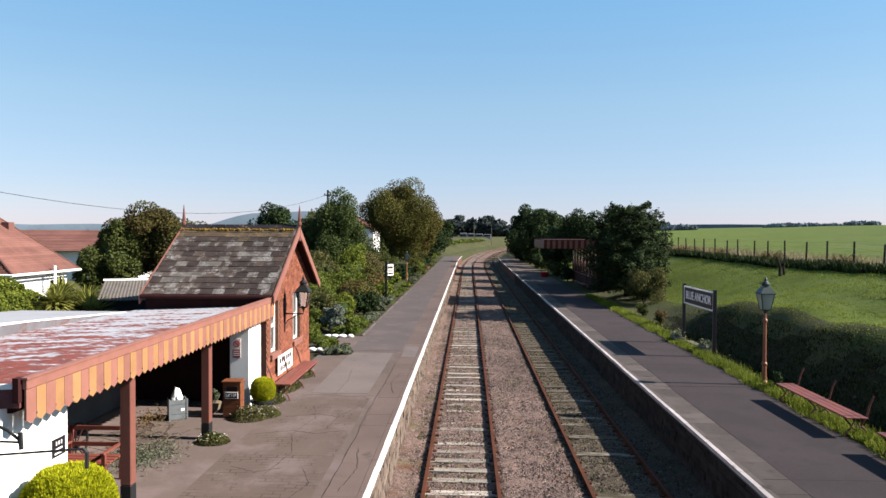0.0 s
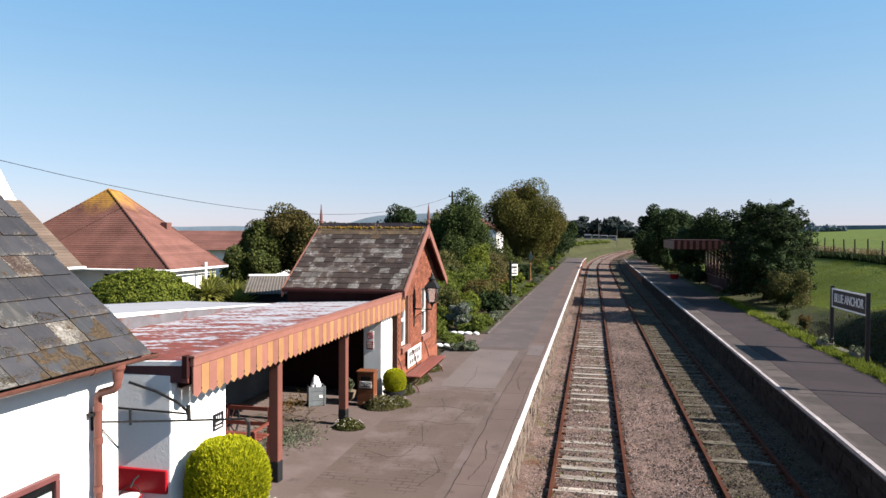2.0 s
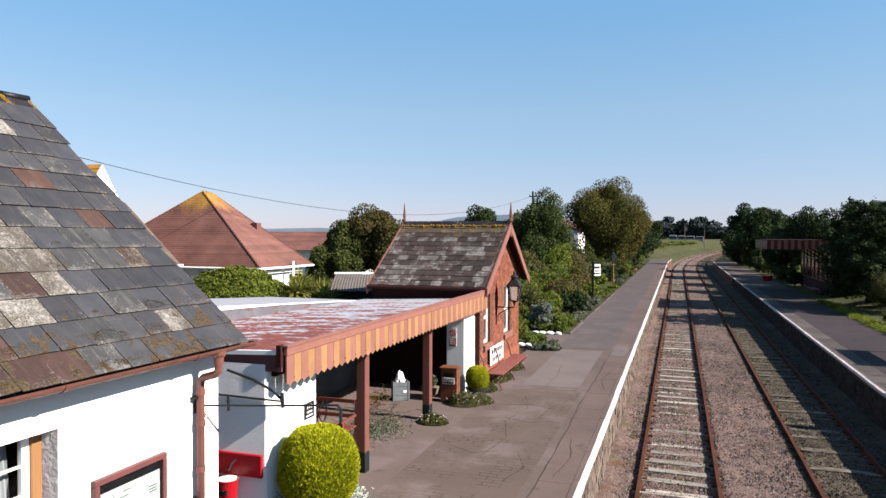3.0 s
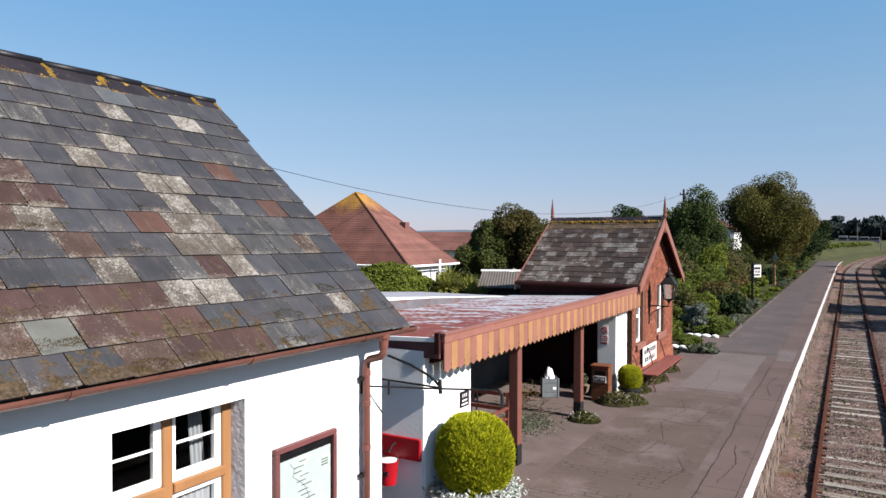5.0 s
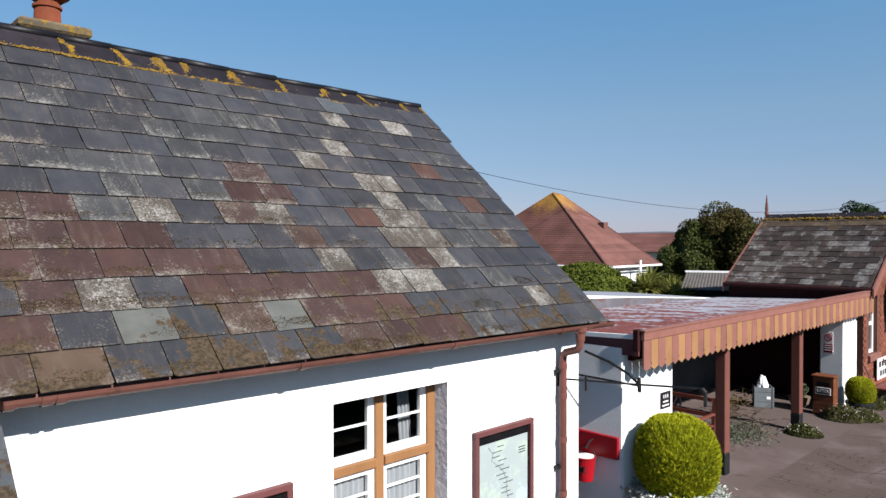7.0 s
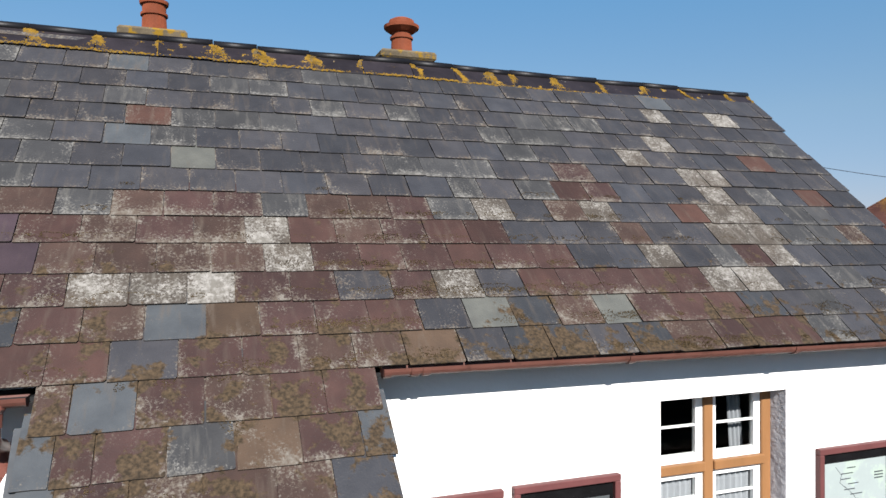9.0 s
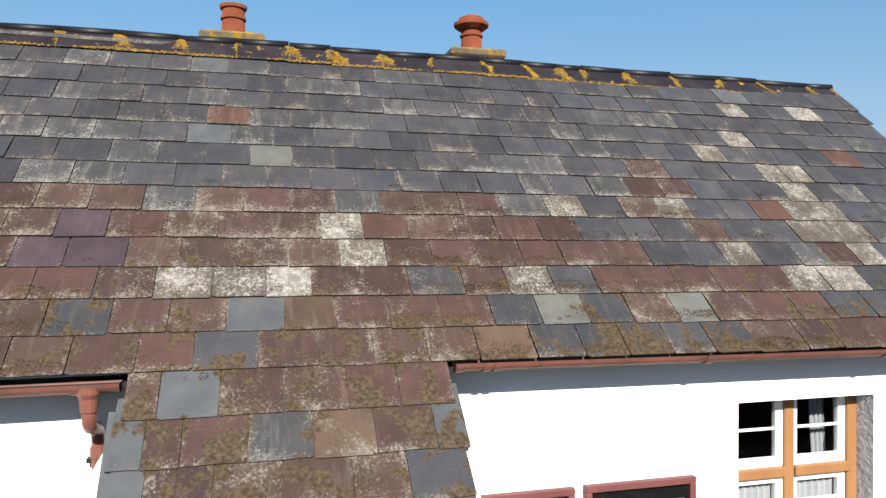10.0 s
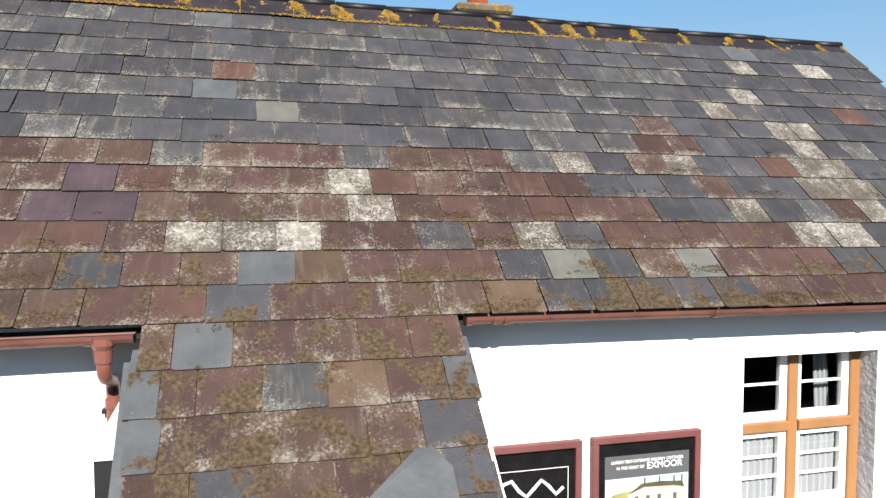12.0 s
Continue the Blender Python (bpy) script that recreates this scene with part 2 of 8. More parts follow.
M["loose_stone"] = material("loose_ballast_stone", (0.200, 0.150, 0.134), 0.95, 0.3, 5, 40, 0.4, vary=0.70, island=True)
# Room surfaces near black, putting the indoor darkness into their colour.
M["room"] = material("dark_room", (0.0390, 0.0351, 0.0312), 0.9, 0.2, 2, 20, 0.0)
M["curtain"] = material("white_net_curtain", (0.2808, 0.2886, 0.3042), 0.9, 0.1, 2, 30, 0.1, stretch=(6, 6, 0.3))
M["frame_red"] = material("dull_red_frame", (0.1209, 0.0437, 0.0421), 0.5, 0.12, 4, 40, 0.1)
M["glass"] = glass_mat("window_glass", clear=0.78)
M["lantern_glass"] = glass_mat("clear_lantern_glass", (0.75, 0.74, 0.72), 0.05, 0.72)
M["lamp_glass"] = leafy("clouded_lamp_glass", (0.3276, 0.3666, 0.3510), (0.50, 0.54, 0.52), 0.55)
M["clay"] = material("terracotta", (0.2122, 0.0608, 0.0289), 0.75, 0.2, 5, 40, 0.2)
M["lead"] = material("lead_flashing", (0.0796, 0.0850, 0.0905), 0.55, 0.2, 3, 20, 0.3, metal=0.3)
M["mesh_stone"] = material("chimney_stone", (0.1381, 0.1115, 0.0741), 0.9, 0.3, 5, 40, 0.7, spots=(((0.2387, 0.1435, 0.0156), 6, 0.52, 0.60),))
M["flat_roof"] = material("pale_flat_roof", (0.190, 0.197, 0.220), 0.8, 0.08, 1, 20, 0.2)
M["felt_upstand"] = material("grey_felt_upstand", (0.128, 0.122, 0.135), 0.9, 0.2, 2, 20, 0.3, spots=(((0.120, 0.050, 0.036), 1.5, 0.52, 0.62),))
M["brick"] = material("red_brick", (0.1989, 0.0702, 0.0429), 0.85, 0.2, 3, 40, 0.4, vary=0.28)
M["mortar"] = material("mortar", (0.140, 0.066, 0.046), 0.95, 0.15, 4, 60, 0.5)
M["asphalt"] = material("platform_asphalt", (0.096, 0.073, 0.065), 0.9, 0.13, 0.35, 60, 0.35,
                        spots=(((0.165, 0.130, 0.125), 48, 0.60, 0.66), ((0.055, 0.042, 0.041), 26, 0.61, 0.66), ((0.1170, 0.0897, 0.0858), 0.5, 0.50, 0.62), ((0.0624, 0.0491, 0.0484), 1.3, 0.62, 0.70), ((0.1287, 0.1186, 0.1084), 9, 0.735, 0.75)))
M["asphalt_new"] = material("patched_asphalt", (0.080, 0.067, 0.065), 0.9, 0.10, 0.5, 60, 0.3, spots=(((0.130, 0.104, 0.100), 48, 0.61, 0.67), ((0.050, 0.039, 0.038), 22, 0.62, 0.67), ((0.0975, 0.0764, 0.0749), 0.8, 0.52, 0.6),))
M["asphalt_pale"] = material("pale_concrete_patch", (0.118, 0.098, 0.094), 0.9, 0.12, 0.6, 60, 0.3, spots=(((0.150, 0.126, 0.120), 30, 0.60, 0.66), ((0.060, 0.048, 0.046), 4.0, 0.63, 0.67)))
M["slab"] = material("platform_slab", (0.0920, 0.0764, 0.0702), 0.9, 0.2, 1.2, 40, 0.4, vary=0.22, spots=(((0.0530, 0.0452, 0.0421), 2.5, 0.55, 0.65),))
M["paver"] = material("platform_paver", (0.104, 0.076, 0.068), 0.9, 0.13, 0.5, 60, 0.35, vary=0.05, spots=(((0.150, 0.118, 0.112), 48, 0.60, 0.66), ((0.062, 0.047, 0.046), 1.3, 0.60, 0.68)))
M["paint_line"] = material("white_edge_paint", (0.629, 0.603, 0.586), 0.8, 0.08, 2, 30, 0.2, spots=(((0.2317, 0.2122, 0.1989), 6, 0.70, 0.74),))
M["stone"] = material("platform_wall_stone", (0.1435, 0.1084, 0.0874), 0.95, 0.3, 2.5, 25, 0.8, vary=0.3, island=True, depth=0.03,
                      spots=(((0.2122, 0.1911, 0.1646), 6, 0.60, 0.70), ((0.0530, 0.0452, 0.0320), 3, 0.63, 0.72)))
M["concrete"] = material("old_concrete", (0.1591, 0.1435, 0.1271), 0.9, 0.2, 2, 30, 0.4)
M["ballast"] = material("ballast", (0.172, 0.116, 0.098), 0.95, 0.40, 0.5, 28, 1.0, depth=0.05,
                        spots=(((0.2574, 0.2184, 0.1950), 19, 0.57, 0.63), ((0.0406, 0.0296, 0.0242), 22, 0.56, 0.62), ((0.1248, 0.0663, 0.0429), 1.1, 0.56, 0.70), ((0.1022, 0.0959, 0.0320), 0.8, 0.60, 0.72)))
M["ballast_stone"] = material("ballast_stone", (0.1061, 0.0850, 0.0741), 0.95, 0.25, 5, 40, 0.4, vary=0.45, island=True)
M["sleeper"] = material("weathered_sleeper", (0.320, 0.288, 0.250), 0.9, 0.3, 3, 30, 0.6, vary=0.35, stretch=(0.4, 3, 1), spots=(((0.150, 0.105, 0.088), 3.5, 0.54, 0.60), ((0.0796, 0.0640, 0.0530), 7, 0.58, 0.66),))
# Second track: olive mossy tones, darkened further for the shade lying there.
M["ballast_moss_shade"] = material("mossy_shaded_ballast", (0.105, 0.082, 0.062), 0.95, 0.45, 0.6, 28, 1.0, depth=0.05,
                              spots=(((0.190, 0.160, 0.130), 19, 0.59, 0.65), ((0.022, 0.018, 0.012), 22, 0.54, 0.60), ((0.074, 0.064, 0.030), 1.1, 0.52, 0.68)))
M["loose_stone_moss_shade"] = material("mossy_shaded_stone", (0.105, 0.084, 0.066), 0.95, 0.3, 5, 40, 0.4, vary=0.9, island=True)
M["sleeper_moss_shade"] = material("mossy_shaded_sleeper", (0.165, 0.145, 0.118), 0.9, 0.3, 3, 30, 0.6, vary=0.3, stretch=(0.4, 3, 1), spots=(((0.070, 0.058, 0.038), 3.5, 0.46, 0.53), ((0.040, 0.034, 0.022), 5, 0.52, 0.62),))
M["paint_line_worn"] = material("worn_edge_paint", (0.455, 0.405, 0.395), 0.85, 0.15, 1.2, 30, 0.3, vary=0.15, island=True, spots=(((0.200, 0.170, 0.160), 5, 0.58, 0.66), ((0.110, 0.090, 0.085), 11, 0.62, 0.68)))
M["rust"] = material("rusty_rail", (0.0819, 0.0289, 0.0156), 0.8, 0.25, 4, 50, 0.4, stretch=(1, 0.3, 1))
M["grass"] = material("grass", (0.100, 0.138, 0.019), 0.95, 0.25, 0.35, 9, 0.9, depth=0.06,
                      spots=(((0.104, 0.138, 0.025), 0.16, 0.47, 0.60), ((0.042, 0.065, 0.0100), 1.6, 0.58, 0.72)))
M["dry_grass"] = leafy("dry_grass", (0.215, 0.172, 0.105), (0.330, 0.275, 0.175), 0.2)
M["blade"] = leafy("grass_blades", (0.098, 0.132, 0.016), (0.200, 0.225, 0.036), 0.3)
M["soil"] = material("garden_soil", (0.0398, 0.0304, 0.0187), 0.95, 0.3, 0.7, 20, 0.8, spots=(((0.0398, 0.0585, 0.0133), 0.5, 0.45, 0.6),))
M["tile"] = material("red_roof_tile", (0.142, 0.066, 0.055), 0.85, 0.2, 0.6, 12, 0.4, vary=0.12, island=True)
M["tile_brown"] = material("brown_roof_tile", (0.118, 0.088, 0.070), 0.85, 0.2, 0.7, 12, 0.4, vary=0.15, island=True)
M["tile_lichen"] = material("lichened_roof_tile", (0.2652, 0.1365, 0.0312), 0.9, 0.25, 0.8, 10, 0.4, spots=(((0.1326, 0.0507, 0.0265), 2.0, 0.52, 0.62),))
M["tin"] = material("corrugated_sheet", (0.105, 0.094, 0.085), 0.75, 0.2, 2, 20, 0.3, spots=(((0.0850, 0.0530, 0.0421), 2, 0.58, 0.68),))
M["bark"] = material("bark", (0.0398, 0.0289, 0.0211), 0.95, 0.3, 4, 25, 0.8, stretch=(1, 1, 0.25))
M["post_wood"] = material("fence_post", (0.0374, 0.0289, 0.0242), 0.9, 0.25, 3, 25, 0.4, vary=0.2)
M["teak"] = material("litter_bin_wood", (0.140, 0.046, 0.018), 0.6, 0.2, 3, 30, 0.2, stretch=(1, 1, 4))
M["bench_wood"] = material("red_bench_paint", (0.1591, 0.0476, 0.0343), 0.5, 0.15, 4, 40, 0.15, vary=0.10)
M["galv"] = material("grey_metal_bin", (0.17, 0.19, 0.20), 0.5, 0.15, 4, 30, 0.15, metal=0.3)
M["bag"] = material("white_sack", (0.74, 0.75, 0.78), 0.6, 0.08, 8, 30, 0.3)
M["red"] = material("red_gloss", (0.2972, 0.0062, 0.0117), 0.35, 0.10, 3, 40, 0.05)
M["sign_white"] = material("sign_white", (0.75, 0.74, 0.72), 0.45, 0.05, 4, 40, 0.05)
M["sign_dark"] = material("sign_dark_paint", (0.0109, 0.0086, 0.0125), 0.5, 0.1, 4, 40, 0.05)
M["map"] = material("pale_map", (0.31, 0.355, 0.345), 0.5, 0.05, 1.5, 20, 0.0, spots=(((0.34, 0.41, 0.35), 3.0, 0.52, 0.58), ((0.36, 0.45, 0.54), 2.2, 0.58, 0.62)))
M["map_ink"] = material("map_ink", (0.0530, 0.0585, 0.0640), 0.6, 0.1, 4, 40, 0.0)
M["poster_grey"] = material("poster_grey", (0.0686, 0.0741, 0.0772), 0.5, 0.05, 3, 30, 0.0)
M["poster_field"] = material("poster_field", (0.24, 0.22, 0.08), 0.5, 0.2, 14, 60, 0.0)
M["poster_sky"] = material("poster_sky", (0.33, 0.41, 0.48), 0.5, 0.08, 5, 30, 0.0)
M["poster_thatch"] = material("poster_thatch", (0.0663, 0.0608, 0.0273), 0.5, 0.2, 20, 60, 0.0)
M["twig"] = material("dry_twig", (0.1170, 0.0905, 0.0640), 0.9, 0.25, 4, 40, 0.2, vary=0.3, island=True)
M["stone_white"] = material("whitewashed_stone", (0.76, 0.75, 0.72), 0.85, 0.08, 4, 30, 0.4)
M["lamp_green"] = material("lamp_green", (0.0187, 0.0343, 0.0343), 0.4, 0.15, 4, 30, 0.1)
M["lamp_post"] = material("lamp_post_paint", (0.2122, 0.0772, 0.0398), 0.5, 0.12, 4, 40, 0.1)
M["lamp_tan"] = material("pale_lamp_post", (0.2652, 0.1271, 0.0476), 0.5, 0.12, 4, 40, 0.1)
# Distance haze is tinted into the colours of the far hill and copse.
M["hill"] = material("hazed_hill", (0.120, 0.160, 0.205), 1.0, 0.15, 0.01, 0.1, 0.0)
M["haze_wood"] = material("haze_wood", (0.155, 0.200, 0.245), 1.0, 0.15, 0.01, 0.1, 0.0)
M["far_wood"] = material("far_wood", (0.042, 0.055, 0.052), 1.0, 0.3, 0.05, 0.4, 0.0)
M["golden"] = leafy("golden_conifer", (0.15, 0.19, 0.006), (0.60, 0.57, 0.022), 0.15)
# Core darker than the leaves, standing in for shade between fronds.
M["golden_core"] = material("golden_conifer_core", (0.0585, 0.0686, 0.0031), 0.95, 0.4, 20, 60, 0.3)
M["silver"] = leafy("silver_foliage", (0.36, 0.38, 0.36), (0.58, 0.60, 0.57), 0.15)
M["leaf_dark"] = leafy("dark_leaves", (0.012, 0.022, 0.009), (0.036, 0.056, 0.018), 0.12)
# Bank-face blades coloured near black, the slope's shade put into them.
M["shade_blade"] = leafy("bank_shade_blades", (0.010, 0.013, 0.004), (0.034, 0.040, 0.011), 0.05)
M["leaf_mid"] = leafy("green_leaves", (0.034, 0.044, 0.013), (0.092, 0.106, 0.029), 0.25)
M["leaf_lime"] = leafy("light_green_leaves", (0.062, 0.086, 0.015), (0.150, 0.172, 0.036), 0.3)
M["leaf_autumn"] = leafy("turning_leaves", (0.048, 0.050, 0.012), (0.118, 0.108, 0.028), 0.25, (0.088, 0.066, 0.020))
M["leaf_cool"] = leafy("deep_green_leaves", (0.026, 0.041, 0.014), (0.076, 0.098, 0.030), 0.22)
M["leaf_olive"] = leafy("olive_leaves", (0.054, 0.057, 0.020), (0.128, 0.122, 0.044), 0.25, (0.105, 0.088, 0.040))
M["leaf_hedge"] = leafy("yellow_green_hedge_leaves", (0.070, 0.095, 0.012), (0.185, 0.205, 0.034), 0.25)
M["leaf_silver"] = leafy("silver_grey_leaves", (0.085, 0.098, 0.082), (0.19, 0.205, 0.18), 0.15)
M["leaf_brown"] = leafy("rusty_leaves", (0.072, 0.048, 0.018), (0.150, 0.088, 0.034), 0.2, (0.060, 0.070, 0.016))
M["leaf_russet"] = leafy("olive_russet_leaves", (0.040, 0.036, 0.012), (0.105, 0.082, 0.028), 0.2, (0.048, 0.060, 0.016))
M["leaf_grey"] = leafy("grey_green_leaves", (0.068, 0.082, 0.052), (0.155, 0.168, 0.118), 0.2)
M["palm"] = leafy("spiky_yellow_leaves", (0.13, 0.14, 0.025), (0.30, 0.285, 0.075), 0.3)
M["flower"] = leafy("white_petals", (0.60, 0.58, 0.55), (0.75, 0.72, 0.70), 0.2)



def jointed(mat, length, height, dark):
    """Lays a bond of joints over a material, seen from above."""
    nt = mat.node_tree
    bsdf = nt.nodes["Principled BSDF"]
    old = bsdf.inputs["Base Color"].links[0].from_socket
    geo = nt.nodes.new("ShaderNodeNewGeometry")
    br = node(nt, "ShaderNodeTexBrick", Scale=1.0)
    br.inputs["Mortar Size"].default_value, br.inputs["Brick Width"].default_value, br.inputs["Row Height"].default_value = 0.011, length, height
    stray = node(nt, "ShaderNodeTexNoise", Scale=5.0)
    sway = nt.nodes.new("ShaderNodeVectorMath")
    sway.operation = "MULTIPLY_ADD"
    nt.links.new(stray.outputs["Color"], sway.inputs[0])
    sway.inputs[1].default_value = (0.06, 0.06, 0.0)
    nt.links.new(geo.outputs["Position"], sway.inputs[2])
    nt.links.new(geo.outputs["Position"], stray.inputs["Vector"])
    nt.links.new(sway.outputs[0], br.inputs["Vector"])
    worn = calc(nt, "MULTIPLY", br.outputs["Fac"], ramp(nt, noise_at(nt, 1.6, 6), 0.48, 0.60))
    nt.links.new(mixed(nt, worn, old, mixed(nt, 1.0, old, (dark,) * 3, "MULTIPLY")), bsdf.inputs["Base Color"])


def peeled_paint():
    """Grey-white paint scaling off rusty red felt, most near the open end."""
    mat = material("peeling_roof_paint", (0.2886, 0.2925, 0.3198), 0.6, 0.10, 3, 40, 0.3)
    nt = mat.node_tree
    bsdf = nt.nodes["Principled BSDF"]
    old = bsdf.inputs["Base Color"].links[0].from_socket
    geo = nt.nodes.new("ShaderNodeNewGeometry")
    xyz = nt.nodes.new("ShaderNodeSeparateXYZ")
    nt.links.new(geo.outputs["Position"], xyz.inputs[0])
    worn = ramp(nt, xyz.outputs["Y"], 19.0, 9.0)
    fac = calc(nt, "ADD", noise_at(nt, 1.2, 8, (0.8, 2.6, 1), 0.74), calc(nt, "MULTIPLY", worn, 0.155))
    fac = calc(nt, "ADD", fac, calc(nt, "MULTIPLY", calc(nt, "SUBTRACT", noise_at(nt, 8, 5, (0.5, 3.2, 1), 0.7), 0.5), 0.22))
    red = mixed(nt, ramp(nt, noise_at(nt, 6, 5), 0.4, 0.65), (0.165, 0.037, 0.020), (0.105, 0.031, 0.020))
    nt.links.new(mixed(nt, ramp(nt, fac, 0.568, 0.598), old, red), bsdf.inputs["Base Color"])
    return mat


M["canopy_roof"] = peeled_paint()


def lichened_tile(top, reach):
    """Red tiles with orange lichen creeping down from the top."""
    mat = material("red_roof_tile_lichened", (0.150, 0.071, 0.058), 0.85, 0.25, 0.9, 14, 0.4, vary=0.12, island=True)
    nt = mat.node_tree
    bsdf = nt.nodes["Principled BSDF"]
    old = bsdf.inputs["Base Color"].links[0].from_socket
    geo = nt.nodes.new("ShaderNodeNewGeometry")
    xyz = nt.nodes.new("ShaderNodeSeparateXYZ")
    nt.links.new(geo.outputs["Position"], xyz.inputs[0])
    high = ramp(nt, xyz.outputs["Z"], top - reach, top)
    fac = calc(nt, "ADD", high, calc(nt, "MULTIPLY", calc(nt, "SUBTRACT", noise_at(nt, 0.9, 5, (1, 1, 0.6)), 0.5), 1.1))
    fac = calc(nt, "ADD", fac, calc(nt, "MULTIPLY", calc(nt, "SUBTRACT", noise_at(nt, 7, 4), 0.5), 0.5))
    nt.links.new(mixed(nt, ramp(nt, fac, 0.50, 0.95), old, (0.3120, 0.1677, 0.0351)), bsdf.inputs["Base Color"])
    return mat


M["tile_tipped"] = lichened_tile(6.25, 2.3)
M["paved"] = material("worn_brick_paving", (0.088, 0.066, 0.057), 0.9, 0.13, 0.35, 60, 0.35, spots=(((0.1154, 0.0897, 0.0842), 0.6, 0.50, 0.62),))
jointed(M["paved"], 0.30, 0.14, 0.55)
M["crack"] = material("dark_crack", (0.050, 0.038, 0.036), 1.0, 0.3, 4, 40, 0.2)
M["asphalt_dark"] = material("dark_asphalt", (0.050, 0.039, 0.041), 0.9, 0.14, 0.5, 60, 0.35, spots=(((0.075, 0.062, 0.063), 48, 0.60, 0.66), ((0.018, 0.014, 0.015), 22, 0.61, 0.66), ((0.0406, 0.0335, 0.0351), 0.8, 0.52, 0.62),))
# Far platform's wall stone coloured near black for the shade it stands in.
M["dark_brick"] = material("shade_dark_wall_stone", (0.0351, 0.0273, 0.0242), 0.95, 0.3, 2.5, 25, 0.8, vary=0.3, island=True, depth=0.03)
M["dark_brick_piece"] = material("shade_dark_wall_stone_piece", (0.0351, 0.0273, 0.0242), 0.95, 0.3, 2.5, 25, 0.8, vary=0.3, depth=0.03)
M["rough_grass"] = material("rough_olive_grass", (0.062, 0.062, 0.026), 0.95, 0.3, 0.3, 8, 0.8, depth=0.06, spots=(((0.0468, 0.0585, 0.0195), 0.4, 0.5, 0.62),))
# Bank-face ground darkened to carry the slope's shade.
M["bank_shade"] = material("bank_face_shade_colour", (0.0265, 0.0281, 0.0101), 0.95, 0.4, 0.6, 9, 0.8, depth=0.05, spots=(((0.0351, 0.0234, 0.0140), 0.7, 0.52, 0.62), ((0.0172, 0.0234, 0.0070), 1.5, 0.55, 0.65)))
M["picture_white"] = material("picture_white", (0.3276, 0.3198, 0.2964), 0.5, 0.1, 12, 60, 0.0)
M["moss"] = material("roof_moss", (0.068, 0.048, 0.023), 1.0, 0.35, 9, 70, 0.8, vary=0.35, island=True)

# ---- helpers for shapes ----
WM = {}


def thing(name, loc, label, category, group="", turn=0.0, kind=""):
    ob = new(name)
    ob.empty_display_size = 0.2
    m = pose(*loc, 0, 0, turn)
    ob.matrix_world = m
    WM[ob] = m
    return tagged(ob, label, category, group, kind)


def link_mesh(name, me, parent, label="", local=False, kind=""):
    ob = new(name, me)
    if parent is not None:
        ob.parent = parent
        WM[ob] = WM[parent]
    return tagged(ob, label=label, kind=kind)


def part(name, bm, mat, parent, label="", local=False, smooth=False, kind="", bevel=0.0):
    """One mesh under a thing or a part; points in world metres, or in the thing's own when local."""
    if bevel:
        bmesh.ops.bevel(bm, geom=bm.edges[:], offset=bevel, segments=1, affect="EDGES", clamp_overlap=True)
    bmesh.ops.recalc_face_normals(bm, faces=bm.faces[:])
    if parent is not None and not local:
        bm.transform(WM[parent].inverted())
    me = bpy.data.meshes.new(name)
    bm.to_mesh(me)
    bm.free()
    for m in mat if isinstance(mat, (list, tuple)) else [mat]:
        me.materials.append(m)
    if smooth:
        me.polygons.foreach_set("use_smooth", [True] * len(me.polygons))
    return link_mesh(name, me, parent, label, kind=kind)


def solid(name, bm, mat, label, category, kind="", group="", smooth=False, bevel=0.0):
    """A thing that is one mesh, its origin at its base."""
    lo = Vector([min(v.co[i] for v in bm.verts) for i in range(3)])
    hi = Vector([max(v.co[i] for v in bm.verts) for i in range(3)])
    base = Vector(((lo.x + hi.x) / 2, (lo.y + hi.y) / 2, lo.z))
    bmesh.ops.translate(bm, verts=bm.verts[:], vec=-base)
    ob = part(name, bm, mat, None, smooth=smooth, bevel=bevel)
    ob.location = base
    WM[ob] = Matrix.Translation(base)
    return tagged(ob, label, category, group, kind)


def bx(x0, x1, y0, y1, z0, z1, bm=None):
    bm = bm or bmesh.new()
    v = [bm.verts.new((x, y, z)) for x in (x0, x1) for y in (y0, y1) for z in (z0, z1)]
    for f in ((0, 1, 3, 2), (4, 6, 7, 5), (0, 4, 5, 1), (2, 3, 7, 6), (0, 2, 6, 4), (1, 5, 7, 3)):
        bm.faces.new([v[i] for i in f])
    return bm


def beam(a, b, w, h, bm=None, up=(0, 0, 1)):
    """A bar of width w and height h from a to b."""
    bm = bm or bmesh.new()
    a, b = Vector(a), Vector(b)
    d = (b - a).normalized()
    s = d.cross(Vector(up))
    if s.length < 1e-4:
        s = d.cross(Vector((0, 1, 0)))
    s.normalize()
    u = s.cross(d)
    v = [bm.verts.new(p + s * i * w / 2 + u * j * h / 2) for p in (a, b) for i, j in ((-1, -1), (1, -1), (1, 1), (-1, 1))]
    for f in ((3, 2, 1, 0), (4, 5, 6, 7), (0, 1, 5, 4), (1, 2, 6, 5), (2, 3, 7, 6), (3, 0, 4, 7)):
        bm.faces.new([v[i] for i in f])
    return bm


def tube(points, radii, n=10, bm=None, caps=True):
    """A round bar along points; radii: one, or one for each point."""
    bm = bm or bmesh.new()
    pts = [Vector(p) for p in points]
    if isinstance(radii, (int, float)):
        radii = [radii] * len(pts)
    rings, side = [], None
    for i, p in enumerate(pts):
        d = (pts[min(i + 1, len(pts) - 1)] - pts[max(i - 1, 0)])
        if d.length < 1e-6:
            d = Vector((0, 0, 1))
        d.normalize()
        if side is None or abs(side.dot(d)) > 0.95:
            side = d.orthogonal().normalized()
        side = (side - d * side.dot(d)).normalized()
        up = d.cross(side)
